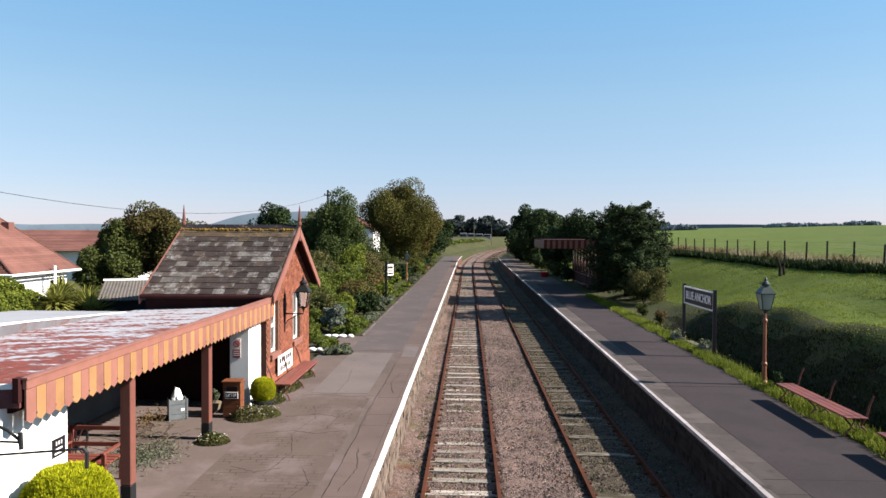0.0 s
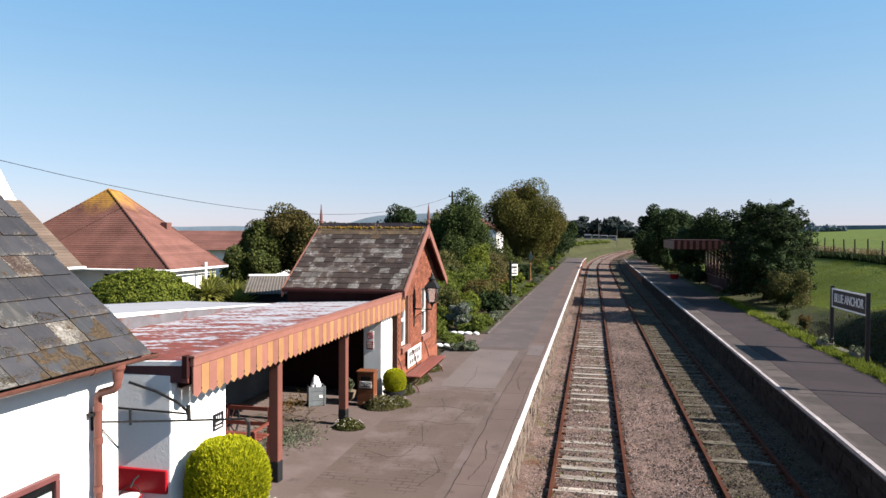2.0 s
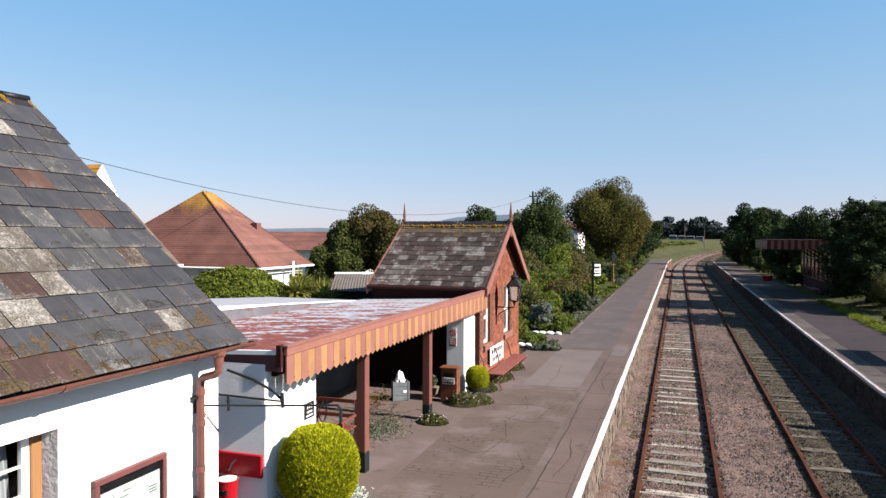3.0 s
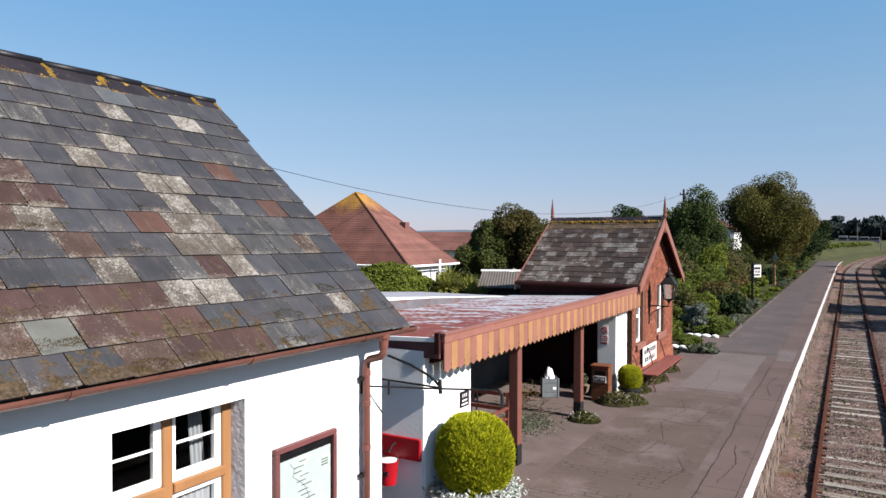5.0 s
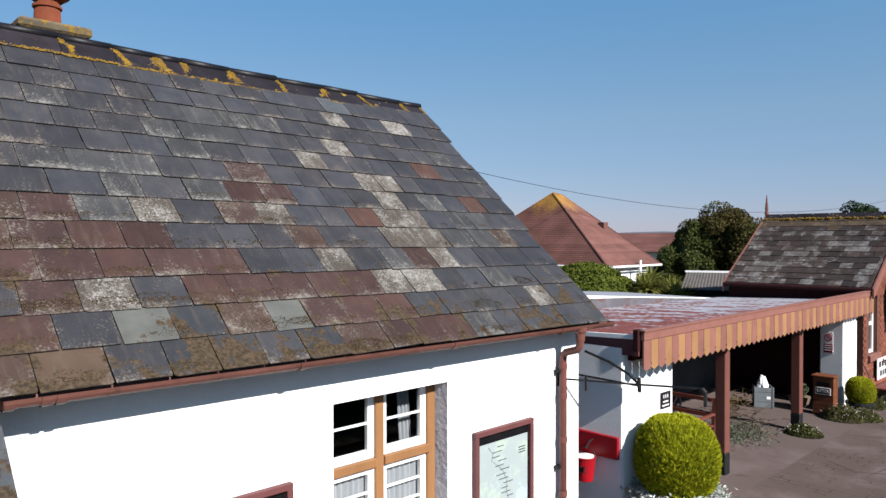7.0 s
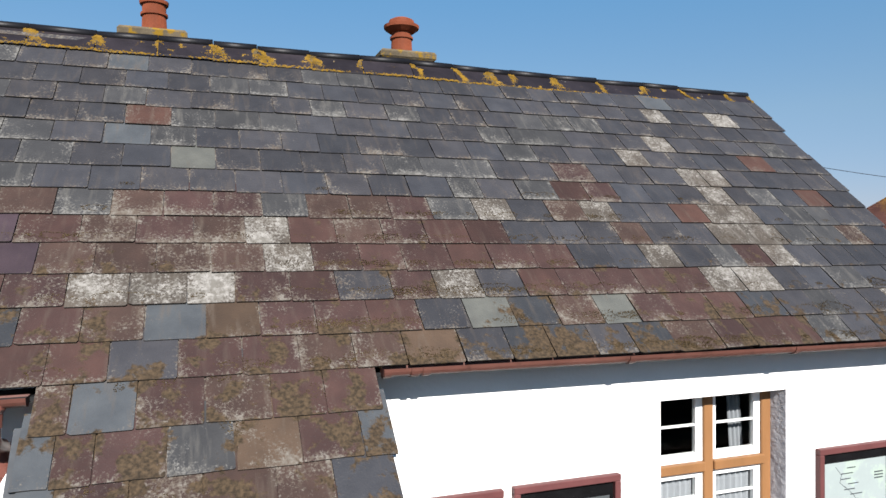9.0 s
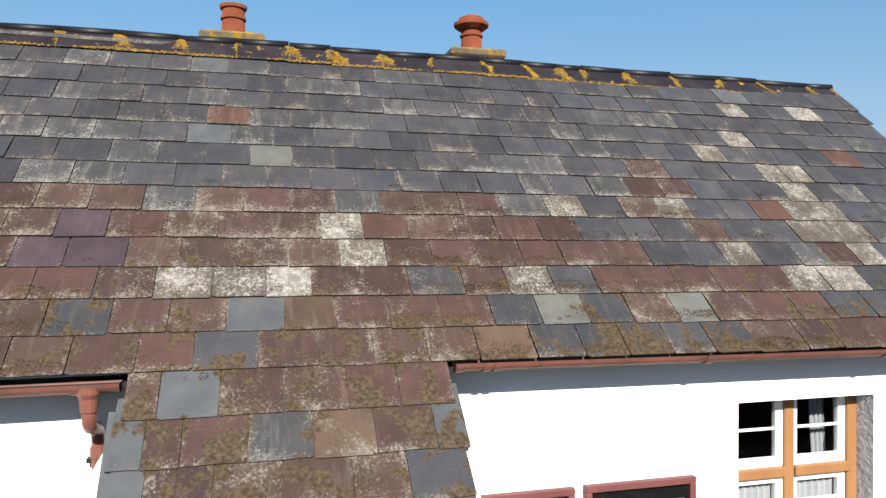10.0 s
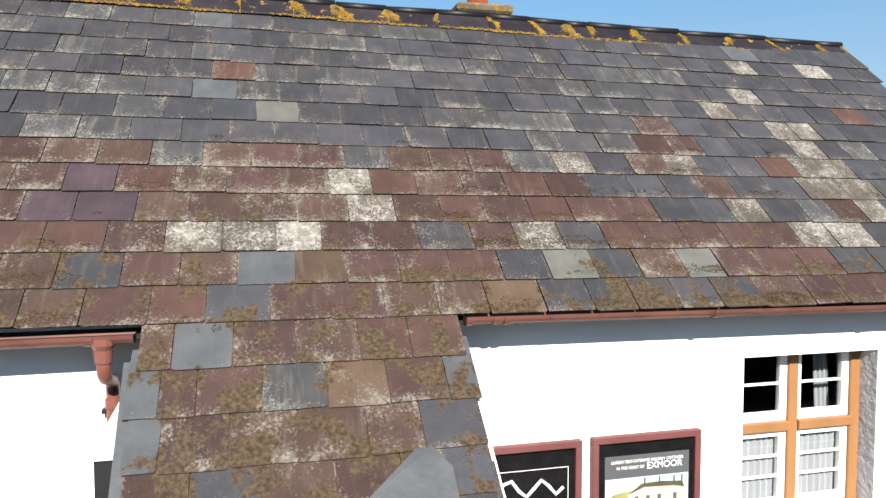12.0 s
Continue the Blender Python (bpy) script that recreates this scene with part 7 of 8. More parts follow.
    part("soffit_board", plate([(ye, ze - 0.07), (ye, ze - 0.062), (BYM, BRZ - 0.062), (BYM, BRZ - 0.07)], BX - VX, lambda u, v, w: (VX + w, u, v)), M["maroon"], hut)
for x in (VX + 0.04, -7.48):
    part("finial", lathe(x, BYM, [(0.045, 3.98), (0.05, 4.02), (0.035, 4.05), (0.035, 4.42), (0.06, 4.44), (0.06, 4.50), (0.04, 4.53), (0.05, 4.62), (0.008, 5.02)], 8), M["red_paint"], hut, "turned red finial")

lamp = thing("wall_lantern", (-4.3, 20.75, 1.9), "black iron wall lantern with tapering glass panes", "lantern")
LX, LY = -3.78, 20.72
part("arm", tube([(BX, LY, 1.93), (LX, LY, 1.93), (LX, LY, 2.02)], 0.018, 8), M["black"], lamp)
part("arm_brace", tube([(BX, LY, 1.60), (BX + 0.1, LY, 1.75), (LX - 0.12, LY, 1.92)], 0.012, 8), M["black"], lamp)
part("wall_plate", bx(BX - 0.01, BX + 0.02, LY - 0.05, LY + 0.05, 1.42, 2.45), M["black"], lamp)


def lantern_head(root, x, y, z, s, body, glazing="lamp_glass"):
    """Four-sided tapering head with a domed hood; z: its foot."""
    part("cradle", lathe(x, y, [(0.03 * s, z - 0.10 * s), (0.05 * s, z - 0.04 * s), (0.13 * s, z), (0.14 * s, z + 0.02 * s)], 8), body, root)
    part("glazing", lathe(x, y, [(0.145 * s, z + 0.02 * s), (0.255 * s, z + 0.46 * s)], 4, turn=math.pi / 4), M[glazing], root, "glass panes")
    for k in range(4):
        a = math.pi / 4 + k * math.pi / 2
        part("glazing_bar", beam((x + 0.15 * s * math.cos(a), y + 0.15 * s * math.sin(a), z + 0.01), (x + 0.262 * s * math.cos(a), y + 0.262 * s * math.sin(a), z + 0.47 * s), 0.022 * s, 0.022 * s), body, root)
    part("hood", lathe(x, y, [(0.29 * s, z + 0.45 * s), (0.29 * s, z + 0.475 * s), (0.20 * s, z + 0.58 * s), (0.12 * s, z + 0.66 * s)], 4, turn=math.pi / 4), body, root)
    part("chimney_cap", lathe(x, y, [(0.10 * s, z + 0.655 * s), (0.10 * s, z + 0.71 * s), (0.13 * s, z + 0.73 * s), (0.06 * s, z + 0.80 * s), (0.035 * s, z + 0.83 * s), (0.045 * s, z + 0.86 * s), (0.008, z + 0.94 * s)], 12), body, root)


lantern_head(lamp, LX, LY, 2.12, 0.95, M["black"], "lantern_glass")

# bricks of the gable, proud of the joints
rng = random.Random(91)
count = 0
rest = bmesh.new()
shared = []
for k in range(3):
    me = bpy.data.meshes.new("brick")
    bm = bx(-0.02, 0, -0.1065, 0.1065, -0.032, 0.032)
    bm.to_mesh(me)
    bm.free()
    me.materials.append(M["brick"])
    shared.append(me)
M["brick_rest"] = material("red_brick_rest", (0.1989, 0.0702, 0.0429), 0.85, 0.2, 3, 40, 0.4, vary=0.28, island=True)
z, row = 0.46, 0
while z < BRZ - 0.2:
    y = BY0 + (0.0 if row % 2 else 0.112)
    while y < BY1:
        c0, c1 = max(y, BY0), min(y + 0.2245, BY1)
        ok = c1 - c0 > 0.05 and z + 0.04 < max(gable_top(c0), gable_top(c1)) - 0.05 and not any(c1 > o[0] - 0.01 and c0 < o[1] + 0.01 and z > o[2] - 0.2 and z < o[3] for o in OPEN)
        if ok:
            px = BX + rng.uniform(-0.002, 0.003)
            if count < 300 and y < 20.9 and c1 - c0 > 0.2:
                ob = link_mesh("brick", shared[count % 3], front)
                ob.matrix_basis = WM[front].inverted() @ Matrix.Translation((px, (c0 + c1) / 2, z))
                count += 1
            else:
                bx(px - 0.02, px, c0 + 0.005, c1 - 0.005, z - 0.032, z + 0.032, rest)
        y += 0.2245
    z += 0.075
    row += 1
part("brickwork", rest, M["brick_rest"], front, kind="stuff")
# ---- far platform: lamp, name board, benches ----


def lamp_post(x, y, h, post_mat, head_mat, label, s=1.0):
    root = thing("platform_lamp", (x, y, 0), label, "street lamp", "platform lamps")
    z = h - 0.94 * s
    rows = [(0.085, 0.0), (0.085, 0.10), (0.06, 0.14), (0.058, 0.55), (0.075, 0.58), (0.075, 0.62), (0.05, 0.66), (0.042, z - 0.35), (0.065, z - 0.33), (0.065, z - 0.28), (0.04, z - 0.24), (0.03, z - 0.09)]
    part("post", lathe(x, y, rows, 14), post_mat, root, "fluted cast-iron post")
    part("ladder_bar", tube([(x - 0.16, y, z - 0.16), (x + 0.16, y, z - 0.16)], 0.013, 8), head_mat, root)
    lantern_head(root, x, y, z, s, head_mat)
    return root


lamp_post(9.21, 21.1, 3.06, M["lamp_post"], M["lamp_green"], "salmon cast-iron platform lamp with a green lantern")
lamp_post(-4.6, 63.0, 2.6, M["lamp_tan"], M["lamp_green"], "tan platform lamp with a dark green lantern", 0.9)
lamp_post(-4.5, 92.0, 2.6, M["black"], M["black"], "dark platform lamp among garden shrubs", 0.9)

name = thing("station_name_board", (9.32, 27.1, 0.05), "dark station name board with white raised letters", "sign")
A0, A1 = Vector((9.28, 28.70, 0)), Vector((9.36, 25.55, 0))
along = (A1 - A0).normalized()
out = along.cross(Vector((0, 0, 1))).normalized() * 1.0
if out.x > 0:
    out = -out
for p in (A0, A1):
    part("post", beam(p + Vector((0, 0, -0.1)), p + Vector((0, 0, 2.32)), 0.11, 0.11, up=(0, 1, 0)), M["sign_dark"], name, bevel=0.008)
mid = (A0 + A1) / 2 + Vector((0, 0, 1.90))
L = (A1 - A0).length - 0.13


def name_box(u0, u1, v0, v1, w0, w1):
    bm = bx(u0, u1, v0, v1, w0, w1)
    bm.transform(Matrix(((along.x, 0, out.x, mid.x), (along.y, 0, out.y, mid.y), (0, 1, 0, mid.z), (0, 0, 0, 1))))
    return bm


part("panel", name_box(-L / 2, L / 2, -0.34, 0.34, -0.02, 0.02), M["sign_dark"], name)
for u0, u1, v0, v1 in ((-L / 2, L / 2, 0.29, 0.34), (-L / 2, L / 2, -0.34, -0.29), (-L / 2, -L / 2 + 0.05, -0.29, 0.29), (L / 2 - 0.05, L / 2, -0.29, 0.29)):
    part("border", name_box(u0, u1, v0, v1, 0.02, 0.035), M["sign_white"], name, "white border strip")
lettering("BLUE ANCHOR", 0.44, M["sign_white"], name, Matrix(((along.x, 0, out.x, mid.x + out.x * 0.022), (along.y, 0, out.y, mid.y + out.y * 0.022), (0, 1, 0, mid.z), (0, 0, 0, 1))), thick=0.012, wide=0.85, bold=0.002)

bench("platform_bench", 9.02, 15.9, 19.25, 1, "long red wooden platform bench on scrolled iron legs in grass", "platform benches")
bench("platform_bench", 9.02, 11.4, 14.85, 1, "dark red wooden platform bench at the bank foot", "platform benches")


def trough(x, y, w, d, h, label, seed):
    root = thing("stone_planter", (x, y, 0), label, "planter", "stone planters")
    part("trough", bx(x - d / 2, x + d / 2, y - w / 2, y + w / 2, 0.0, h), M["concrete"], root, bevel=0.03)
    rng = np.random.default_rng(seed)
    p = np.stack([rng.uniform(-d / 2, d / 2, 260), rng.uniform(-w / 2, w / 2, 260), h + np.abs(rng.normal(0, 0.08, 260))], 1)
    link_mesh("foliage", quads_mesh("foliage", leaf_quads(rng, p, rng.normal(0, 1, p.shape), 0.05, 0.5), M["leaf_grey"]), root)


trough(9.45, 26.5, 0.75, 0.40, 0.26, "low stone planter at the name board", 71)
trough(9.15, 29.0, 0.75, 0.40, 0.24, "low stone planter at the name board", 72)
solid("low_seat", bx(9.2, 9.5, 27.3, 28.3, 0.22, 0.30), M["concrete"], "low grey stone slab seat under the board", "seat", bevel=0.02).location.z -= 0.15
bush("dark_plant", (9.33, 20.45, 0.0), (0.16, 0.2, 0.3), M["leaf_dark"], "thin dark plant at the lamp foot", 73, 160, 0.05)

# grass along the platform and on the bank
rng = np.random.default_rng(12)


def blades(name, x, y, h, mat, label, wide=0.012):
    z = np.array([lie(a, b) for a, b in zip(x, y)])
    base = np.stack([x, y, z - 0.01], 1)
    a = rng.uniform(0, math.tau, len(x))
    side = np.stack([np.cos(a), np.sin(a), 0 * a], 1) * (wide * rng.uniform(0.7, 1.5, len(x)))[:, None]
    lean = rng.normal(0, 0.35, (len(x), 3)) * h[:, None]
    tip = base + lean * [1, 1, 0] + np.stack([0 * h, 0 * h, h], 1)
    q = np.stack([base - side, base + side, tip + side * 0.25, tip - side * 0.25], 1)
    tagged(new(name, quads_mesh(name, q, mat)), label, "grass", kind="stuff")


n = 26000
y = 9 + 40 * rng.uniform(0, 1, n) ** 1.2
x = 8.78 + np.abs(rng.normal(0, 0.30, n)) + 0.06 * np.sin(y * 1.7) + 0.05 * np.sin(y * 4.1)
blades("verge_grass", x, y, rng.uniform(0.05, 0.20, n), M["blade"], "uneven grass verge along the platform edge")
n = 70000
y = 9 + 45 * rng.uniform(0, 1, n) ** 1.3
x = 10.4 + 8.4 * rng.uniform(0, 1, n) ** 1.3
blades("bank_grass", x, y, rng.uniform(0.02, 0.065, n) * np.clip((x - 10.7) / 1.6, 0.2, 1.0), M["blade"], "rough grass on the bank above the platform", 0.014)
# blades of the bank face, their shade painted in
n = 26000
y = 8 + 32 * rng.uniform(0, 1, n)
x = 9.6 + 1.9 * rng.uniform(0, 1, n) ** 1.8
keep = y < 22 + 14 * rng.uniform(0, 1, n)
blades("bank_undergrowth", x[keep], y[keep], rng.uniform(0.03, 0.11, int(keep.sum())), M["shade_blade"], "rough blades on the steep bank, shade put into their colour", 0.014)
n = 9000
y = 12 + 75 * rng.uniform(0, 1, n)
x = 19.4 + 2.4 * rng.uniform(0, 1, n)
blades("dry_grass", x, y, rng.uniform(0.25, 0.70, n), M["dry_grass"], "tall dry grass behind the field fence", 0.022)
n = 16000
y = 12 + 75 * rng.uniform(0, 1, n)
x = 17.8 + np.abs(rng.normal(0, 0.5, n))
blades("ditch_weeds", x, y, rng.uniform(0.12, 0.50, n), M["leaf_dark"], "dark weeds along the foot of the fence", 0.04)
n = 6000
y = 12 + 75 * rng.uniform(0, 1, n)
x = 19.1 + rng.normal(0, 0.4, n)
keep = np.array([noise.noise((0.0, b * 0.35, 5.0)) > 0.22 for b in y])
blades("fence_brambles", x[keep], y[keep], rng.uniform(0.3, 0.8, int(keep.sum())), M["leaf_brown"], "bramble stems growing through the field fence", 0.03)

fence = thing("field_fence", (19, 45, 2.3), "post and wire fence with dark timber posts", "fence")
rngp = random.Random(4)
y = 12.0
tops = []
while y < 95:
    x = 19 + rngp.uniform(-0.06, 0.06)
    z = lie(x, y)
    t = Vector((x + rngp.uniform(-0.05, 0.05), y + rngp.uniform(-0.05, 0.05), z + rngp.uniform(1.28, 1.42)))
    part("fence_post", tube([(x, y, z - 0.1), t], [0.052, 0.046], 8), M["post_wood"], fence)
    tops.append((Vector((x, y, z)), t))
    y += rngp.uniform(2.15, 2.45)
for k in range(4):
    part("wire", tube([a + (b - a) * (0.35 + 0.2 * k) + Vector((-0.06, 0, 0)) for a, b in tops], 0.006, 4), M["galv"], fence)
stump = bmesh.new()
sx, sy = 16.45, 36.7
sz = lie(sx, sy)
tube([(sx, sy, sz - 0.1), (sx, sy, sz + 0.45), (sx - 0.10, sy, sz + 0.80), (sx - 0.16, sy, sz + 0.95)], [0.09, 0.07, 0.05, 0.02], 8, stump)
tube([(sx + 0.22, sy, sz - 0.1), (sx + 0.17, sy, sz + 0.40), (sx + 0.20, sy, sz + 0.72)], [0.07, 0.055, 0.03], 8, stump)
tube([(sx, sy, sz + 0.40), (sx + 0.18, sy, sz + 0.46)], 0.05, 8, stump)
tube([(sx + 0.02, sy, sz + 0.62), (sx + 0.34, sy, sz + 0.86)], [0.04, 0.015], 6, stump)
solid("tree_stump", stump, M["post_wood"], "forked grey stump standing in the grass", "stump")

# ---- waiting shelter on the far platform ----
sh = thing("waiting_shelter", (9.5, 55, 0), "dark red timber waiting shelter with a striped valance in deep shade", "shelter")
# Frame and valance paints are darkened to carry the shelter's deep shade.
SX0, SX1, SY0, SY1 = 6.25, 12.2, 51.2, 58.4
part("roof", bx(SX0, SX1, SY0, SY1, 3.68, 3.78), M["maroon"], sh)
part("ceiling_board", bx(SX0 + 0.03, 10.0, SY0 + 0.03, SY1 - 0.03, 3.62, 3.68), M["maroon"], sh)
part("body", bx(10.05, 12.1, SY0 + 0.1, SY1 + 4.5, -0.02, 3.62), M["maroon"], sh, "dark maroon boarded body")
part("body_roof", bx(9.95, 12.3, SY1, SY1 + 4.7, 3.62, 3.74), M["maroon"], sh)
y = SY0 + 0.12
while y < SY1 + 4.3:
    w = part("window", bx(10.0, 10.05, y, y + 0.07, 0.95, 3.1), M["frame_red"], sh, "tall framed window")
    part("stile", bx(10.0, 10.05, y + 1.05, y + 1.12, 0.95, 3.1), M["frame_red"], w)
    for z in (0.95, 1.75, 2.4, 3.03):
        part("rail", bx(10.005, 10.05, y + 0.07, y + 1.05, z, z + 0.06), M["frame_red"], w)
    part("pane", bx(10.03, 10.045, y + 0.07, y + 1.05, 1.0, 3.03), M["black_gloss"], w)
    part("skirting_rail", bx(9.98, 10.045, y, y + 1.12, 0.12, 0.24), M["frame_red"], w)
    y += 1.5
for y in (SY0 + 0.5, SY0 + 3.6, SY1 - 0.5):
    part("roof_bracket", beam((10.0, y, 2.5), (8.3, y, 3.6), 0.09, 0.09), M["maroon"], sh)
k = 0
x = SX0
while x < 10.0:
    part("valance_board", plate([(x + 0.004, 3.74), (x + 0.004, 3.18), (x + 0.10, 3.12), (x + 0.196, 3.18), (x + 0.196, 3.74)], 0.025, lambda u, v, w: (u, SY0 - 0.02 - w, v)), M["bench_iron" if k % 2 else "maroon"], sh)
    x += 0.20
    k += 1
y = SY0
while y < SY1 - 0.05:
    part("valance_board", plate([(y + 0.004, 3.74), (y + 0.004, 3.18), (y + 0.12, 3.12), (y + 0.236, 3.18), (y + 0.236, 3.74)], 0.025, lambda u, v, w: (SX0 - 0.02 + w, u, v)), M["frame_red" if k % 2 else "bench_iron"], sh)
    y += 0.24
    k += 1
bench("platform_bench", 9.6, 53.0, 55.5, 1, "dark wooden bench before the waiting shelter", "platform benches")

# ---- trees and shrubs beyond the far platform ----


def layered_conifer(base, top, reach, label, seed, boughs=150, each=190):
    """A broad conifer of flat, layered boughs."""
    rng = np.random.default_rng(seed)
    root = thing("conifer_tree", base, label, "tree")
    stems = bmesh.new()
    tube([(0, 0, -0.1), (0.05, 0, top * 0.5), (0, 0.05, top * 0.96)], [0.26, 0.18, 0.04], 9, stems)
    ps, ds = [], []
    for k in range(boughs):
        h = 0.25 + (top - 0.45) * (k + 0.5) / boughs
        a = k * 2.39996 + rng.normal(0, 0.2)
        prof = math.sqrt(max(0.02, 1 - ((h / top - 0.38) / 0.66) ** 2)) * rng.uniform(0.72, 1.08)
        rx, ry = reach[0] * prof, reach[1] * prof
        tip = np.array([math.cos(a) * rx, math.sin(a) * ry, h + 0.12 * top * rng.uniform(-0.2, 0.5)])
        start = np.array([0, 0, max(0.3, h - 0.3)])
        if k % 3 == 0:
            tube([start, tip * 0.85], [0.05, 0.012], 5, stems)
        t = rng.uniform(0.35, 1.0, each) ** 0.7
        side = np.array([-math.sin(a), math.cos(a), 0])
        w = rng.normal(0, 0.34, each) * (1.25 - t) * 1.3
        p = start + (tip - start) * t[:, None] + side * w[:, None] + np.stack([0 * t, 0 * t, rng.normal(0, 0.10, each) - 0.25 * np.abs(w)], 1)
        ps.append(p)
        ds.append(np.tile([[math.cos(a) * 0.3, math.sin(a) * 0.3, 0.9]], (each, 1)))
    part("trunk", stems, M["bark"], root, local=True, smooth=True)
    p, d = np.vstack(ps), np.vstack(ds)
    keep = p[:, 2] > 0.1
    link_mesh("crown", quads_mesh("crown", leaf_quads(rng, p[keep], d[keep], 0.095, 0.45, 0.45), M["leaf_dark"]), root)
    heart(root, (0, 0, top * 0.45), (reach[0], reach[1], top * 0.5), M["leaf_dark"], seed, 0.5)


layered_conifer((10.85, 45.2, 0.45), 5.75, (2.75, 4.2), "broad dark conifer with layered boughs beside the shelter", 101)
tree("evergreen_tree", (12.5, 52.0, 0.6), 4.7, (2.0, 2.6, 2.4), M["leaf_dark"], "dark evergreen tree behind the shelter", 102, 7000, 0.15, 10, 0.2, 0.5)
tree("evergreen_tree", (14.0, 58.0, 0.7), 5.2, (2.2, 3.6, 2.5), M["leaf_dark"], "dark evergreen behind the waiting shelter", 115, 7000, 0.15, 10, 0.2, 0.5)
tree("evergreen_tree", (11.6, 67.0, 0.4), 5.7, (2.6, 3.6, 2.8), M["leaf_dark"], "dark evergreen tree behind the platform", 103, 8000, 0.16, 10, 0.2, 0.5)
tree("evergreen_tree", (10.4, 76.0, 0.3), 6.0, (2.6, 3.4, 3.0), M["leaf_dark"], "dark evergreen tree overhanging the platform", 104, 9000, 0.17, 10, 0.22, 0.5)
tree("evergreen_tree", (9.9, 89.0, 0.2), 7.2, (3.1, 4.2, 3.7), M["leaf_dark"], "dark evergreen tree beside the line", 105, 8000, 0.2, 10, 0.22, 0.5)
tree("evergreen_tree", (9.8, 104.0, 0.3), 7.9, (3.7, 4.6, 4.1), M["leaf_dark"], "tall dark trees beside the curving line", 106, 9000, 0.22, 10, 0.25, 0.5)
tree("evergreen_tree", (16.0, 70.0, 1.2), 4.6, (3.6, 4.5, 2.4), M["leaf_mid"], "rounded hedge tree behind the shelter", 107, 6000, 0.2, 16, 0.2, 0.45)
tree("evergreen_tree", (15.5, 124.0, 0.6), 7.0, (4.5, 5.0, 3.6), M["leaf_dark"], "dark tree beside the curving line", 108, 5000, 0.3, 14, 0.25, 0.5)
solid("slim_post", tube([(14.47, 50, lie(14.47, 50) - 0.1), (14.47, 50, 4.6)], [0.06, 0.045], 8), M["post_wood"], "slim weathered pole standing on the bank", "post")
bush("bank_bush", (10.95, 41.7, 0.25), (1.45, 1.4, 1.08), M["leaf_olive"], "olive-green rounded bush on the bank", 111, 6500, 0.075, 16)
bush("bank_bush", (9.75, 37.0, 0.05), (0.40, 0.5, 0.35), M["leaf_mid"], "small green bush at the platform verge", 113, 700, 0.05, 8)
bush("bank_bush", (9.7, 33.6, 0.05), (0.32, 0.4, 0.36), M["leaf_brown"], "small brown bush at the platform verge", 114, 500, 0.05, 8)
for k, (yy, r) in enumerate(((63, 0.9), (67, 1.0), (71, 1.1), (80, 1.0), (85, 1.2), (96, 1.3), (101, 1.4))):
    bush("platform_shrub", (9.6, yy, 0.0), (r, r * 1.6, r * 0.85), M["leaf_mid" if k % 2 else "leaf_dark"], "clipped green shrub behind the platform", 120 + k, 1300, 0.1, 10)
for k, (yy, r) in enumerate(((104, 1.2), (110, 1.3), (117, 1.5), (125, 1.6), (134, 1.8), (144, 2.0))):
    bush("line_side_bush", (8.9 + bend(yy), yy, -0.1), (r, r * 2.0, r * 0.9), M["leaf_dark"], "dark bush beside the curving line", 140 + k, 1100, 0.14, 10)

# ---- garden along the near platform ----
gr = random.Random(17)
for i, (y, x0, x1) in enumerate(((29.2, -4.8, -3.75), (25.9, -5.0, -4.35))):
    x = x0
    while x < x1:
        r = gr.uniform(0.12, 0.20)
        bm = bmesh.new()
        bmesh.ops.create_icosphere(bm, subdivisions=2, radius=1.0)
        for v in bm.verts:
            k = 1 + 0.25 * noise.noise(v.co * 1.7 + Vector((x * 9, y, 0)))
            v.co = Vector((x + v.co.x * r * k, y + v.co.y * r * 0.8 * k, 0.04 + v.co.z * 0.075 * k))
        solid("edging_stone", bm, M["stone_white"], "whitewashed edging stone of the garden bed", "stone", group="white edging stones", smooth=True)
        x += 1.7 * r
y = 29.5
while y < 50:
    e = y + gr.uniform(0.6, 1.0)
    solid("kerb_stone", bx(-3.50, -3.40, y, e - 0.02, -0.05, 0.05 + gr.uniform(0, 0.02)), M["slab"], "pale garden kerb stone along the platform", "kerb", kind="structure", bevel=0.012)
    y = e
solid("garden_bed", bx(-4.32, -3.505, 29.5, 125.5, -0.06, 0.012), M["soil"], "dark soil of the platform garden bed", "garden bed", kind="structure")
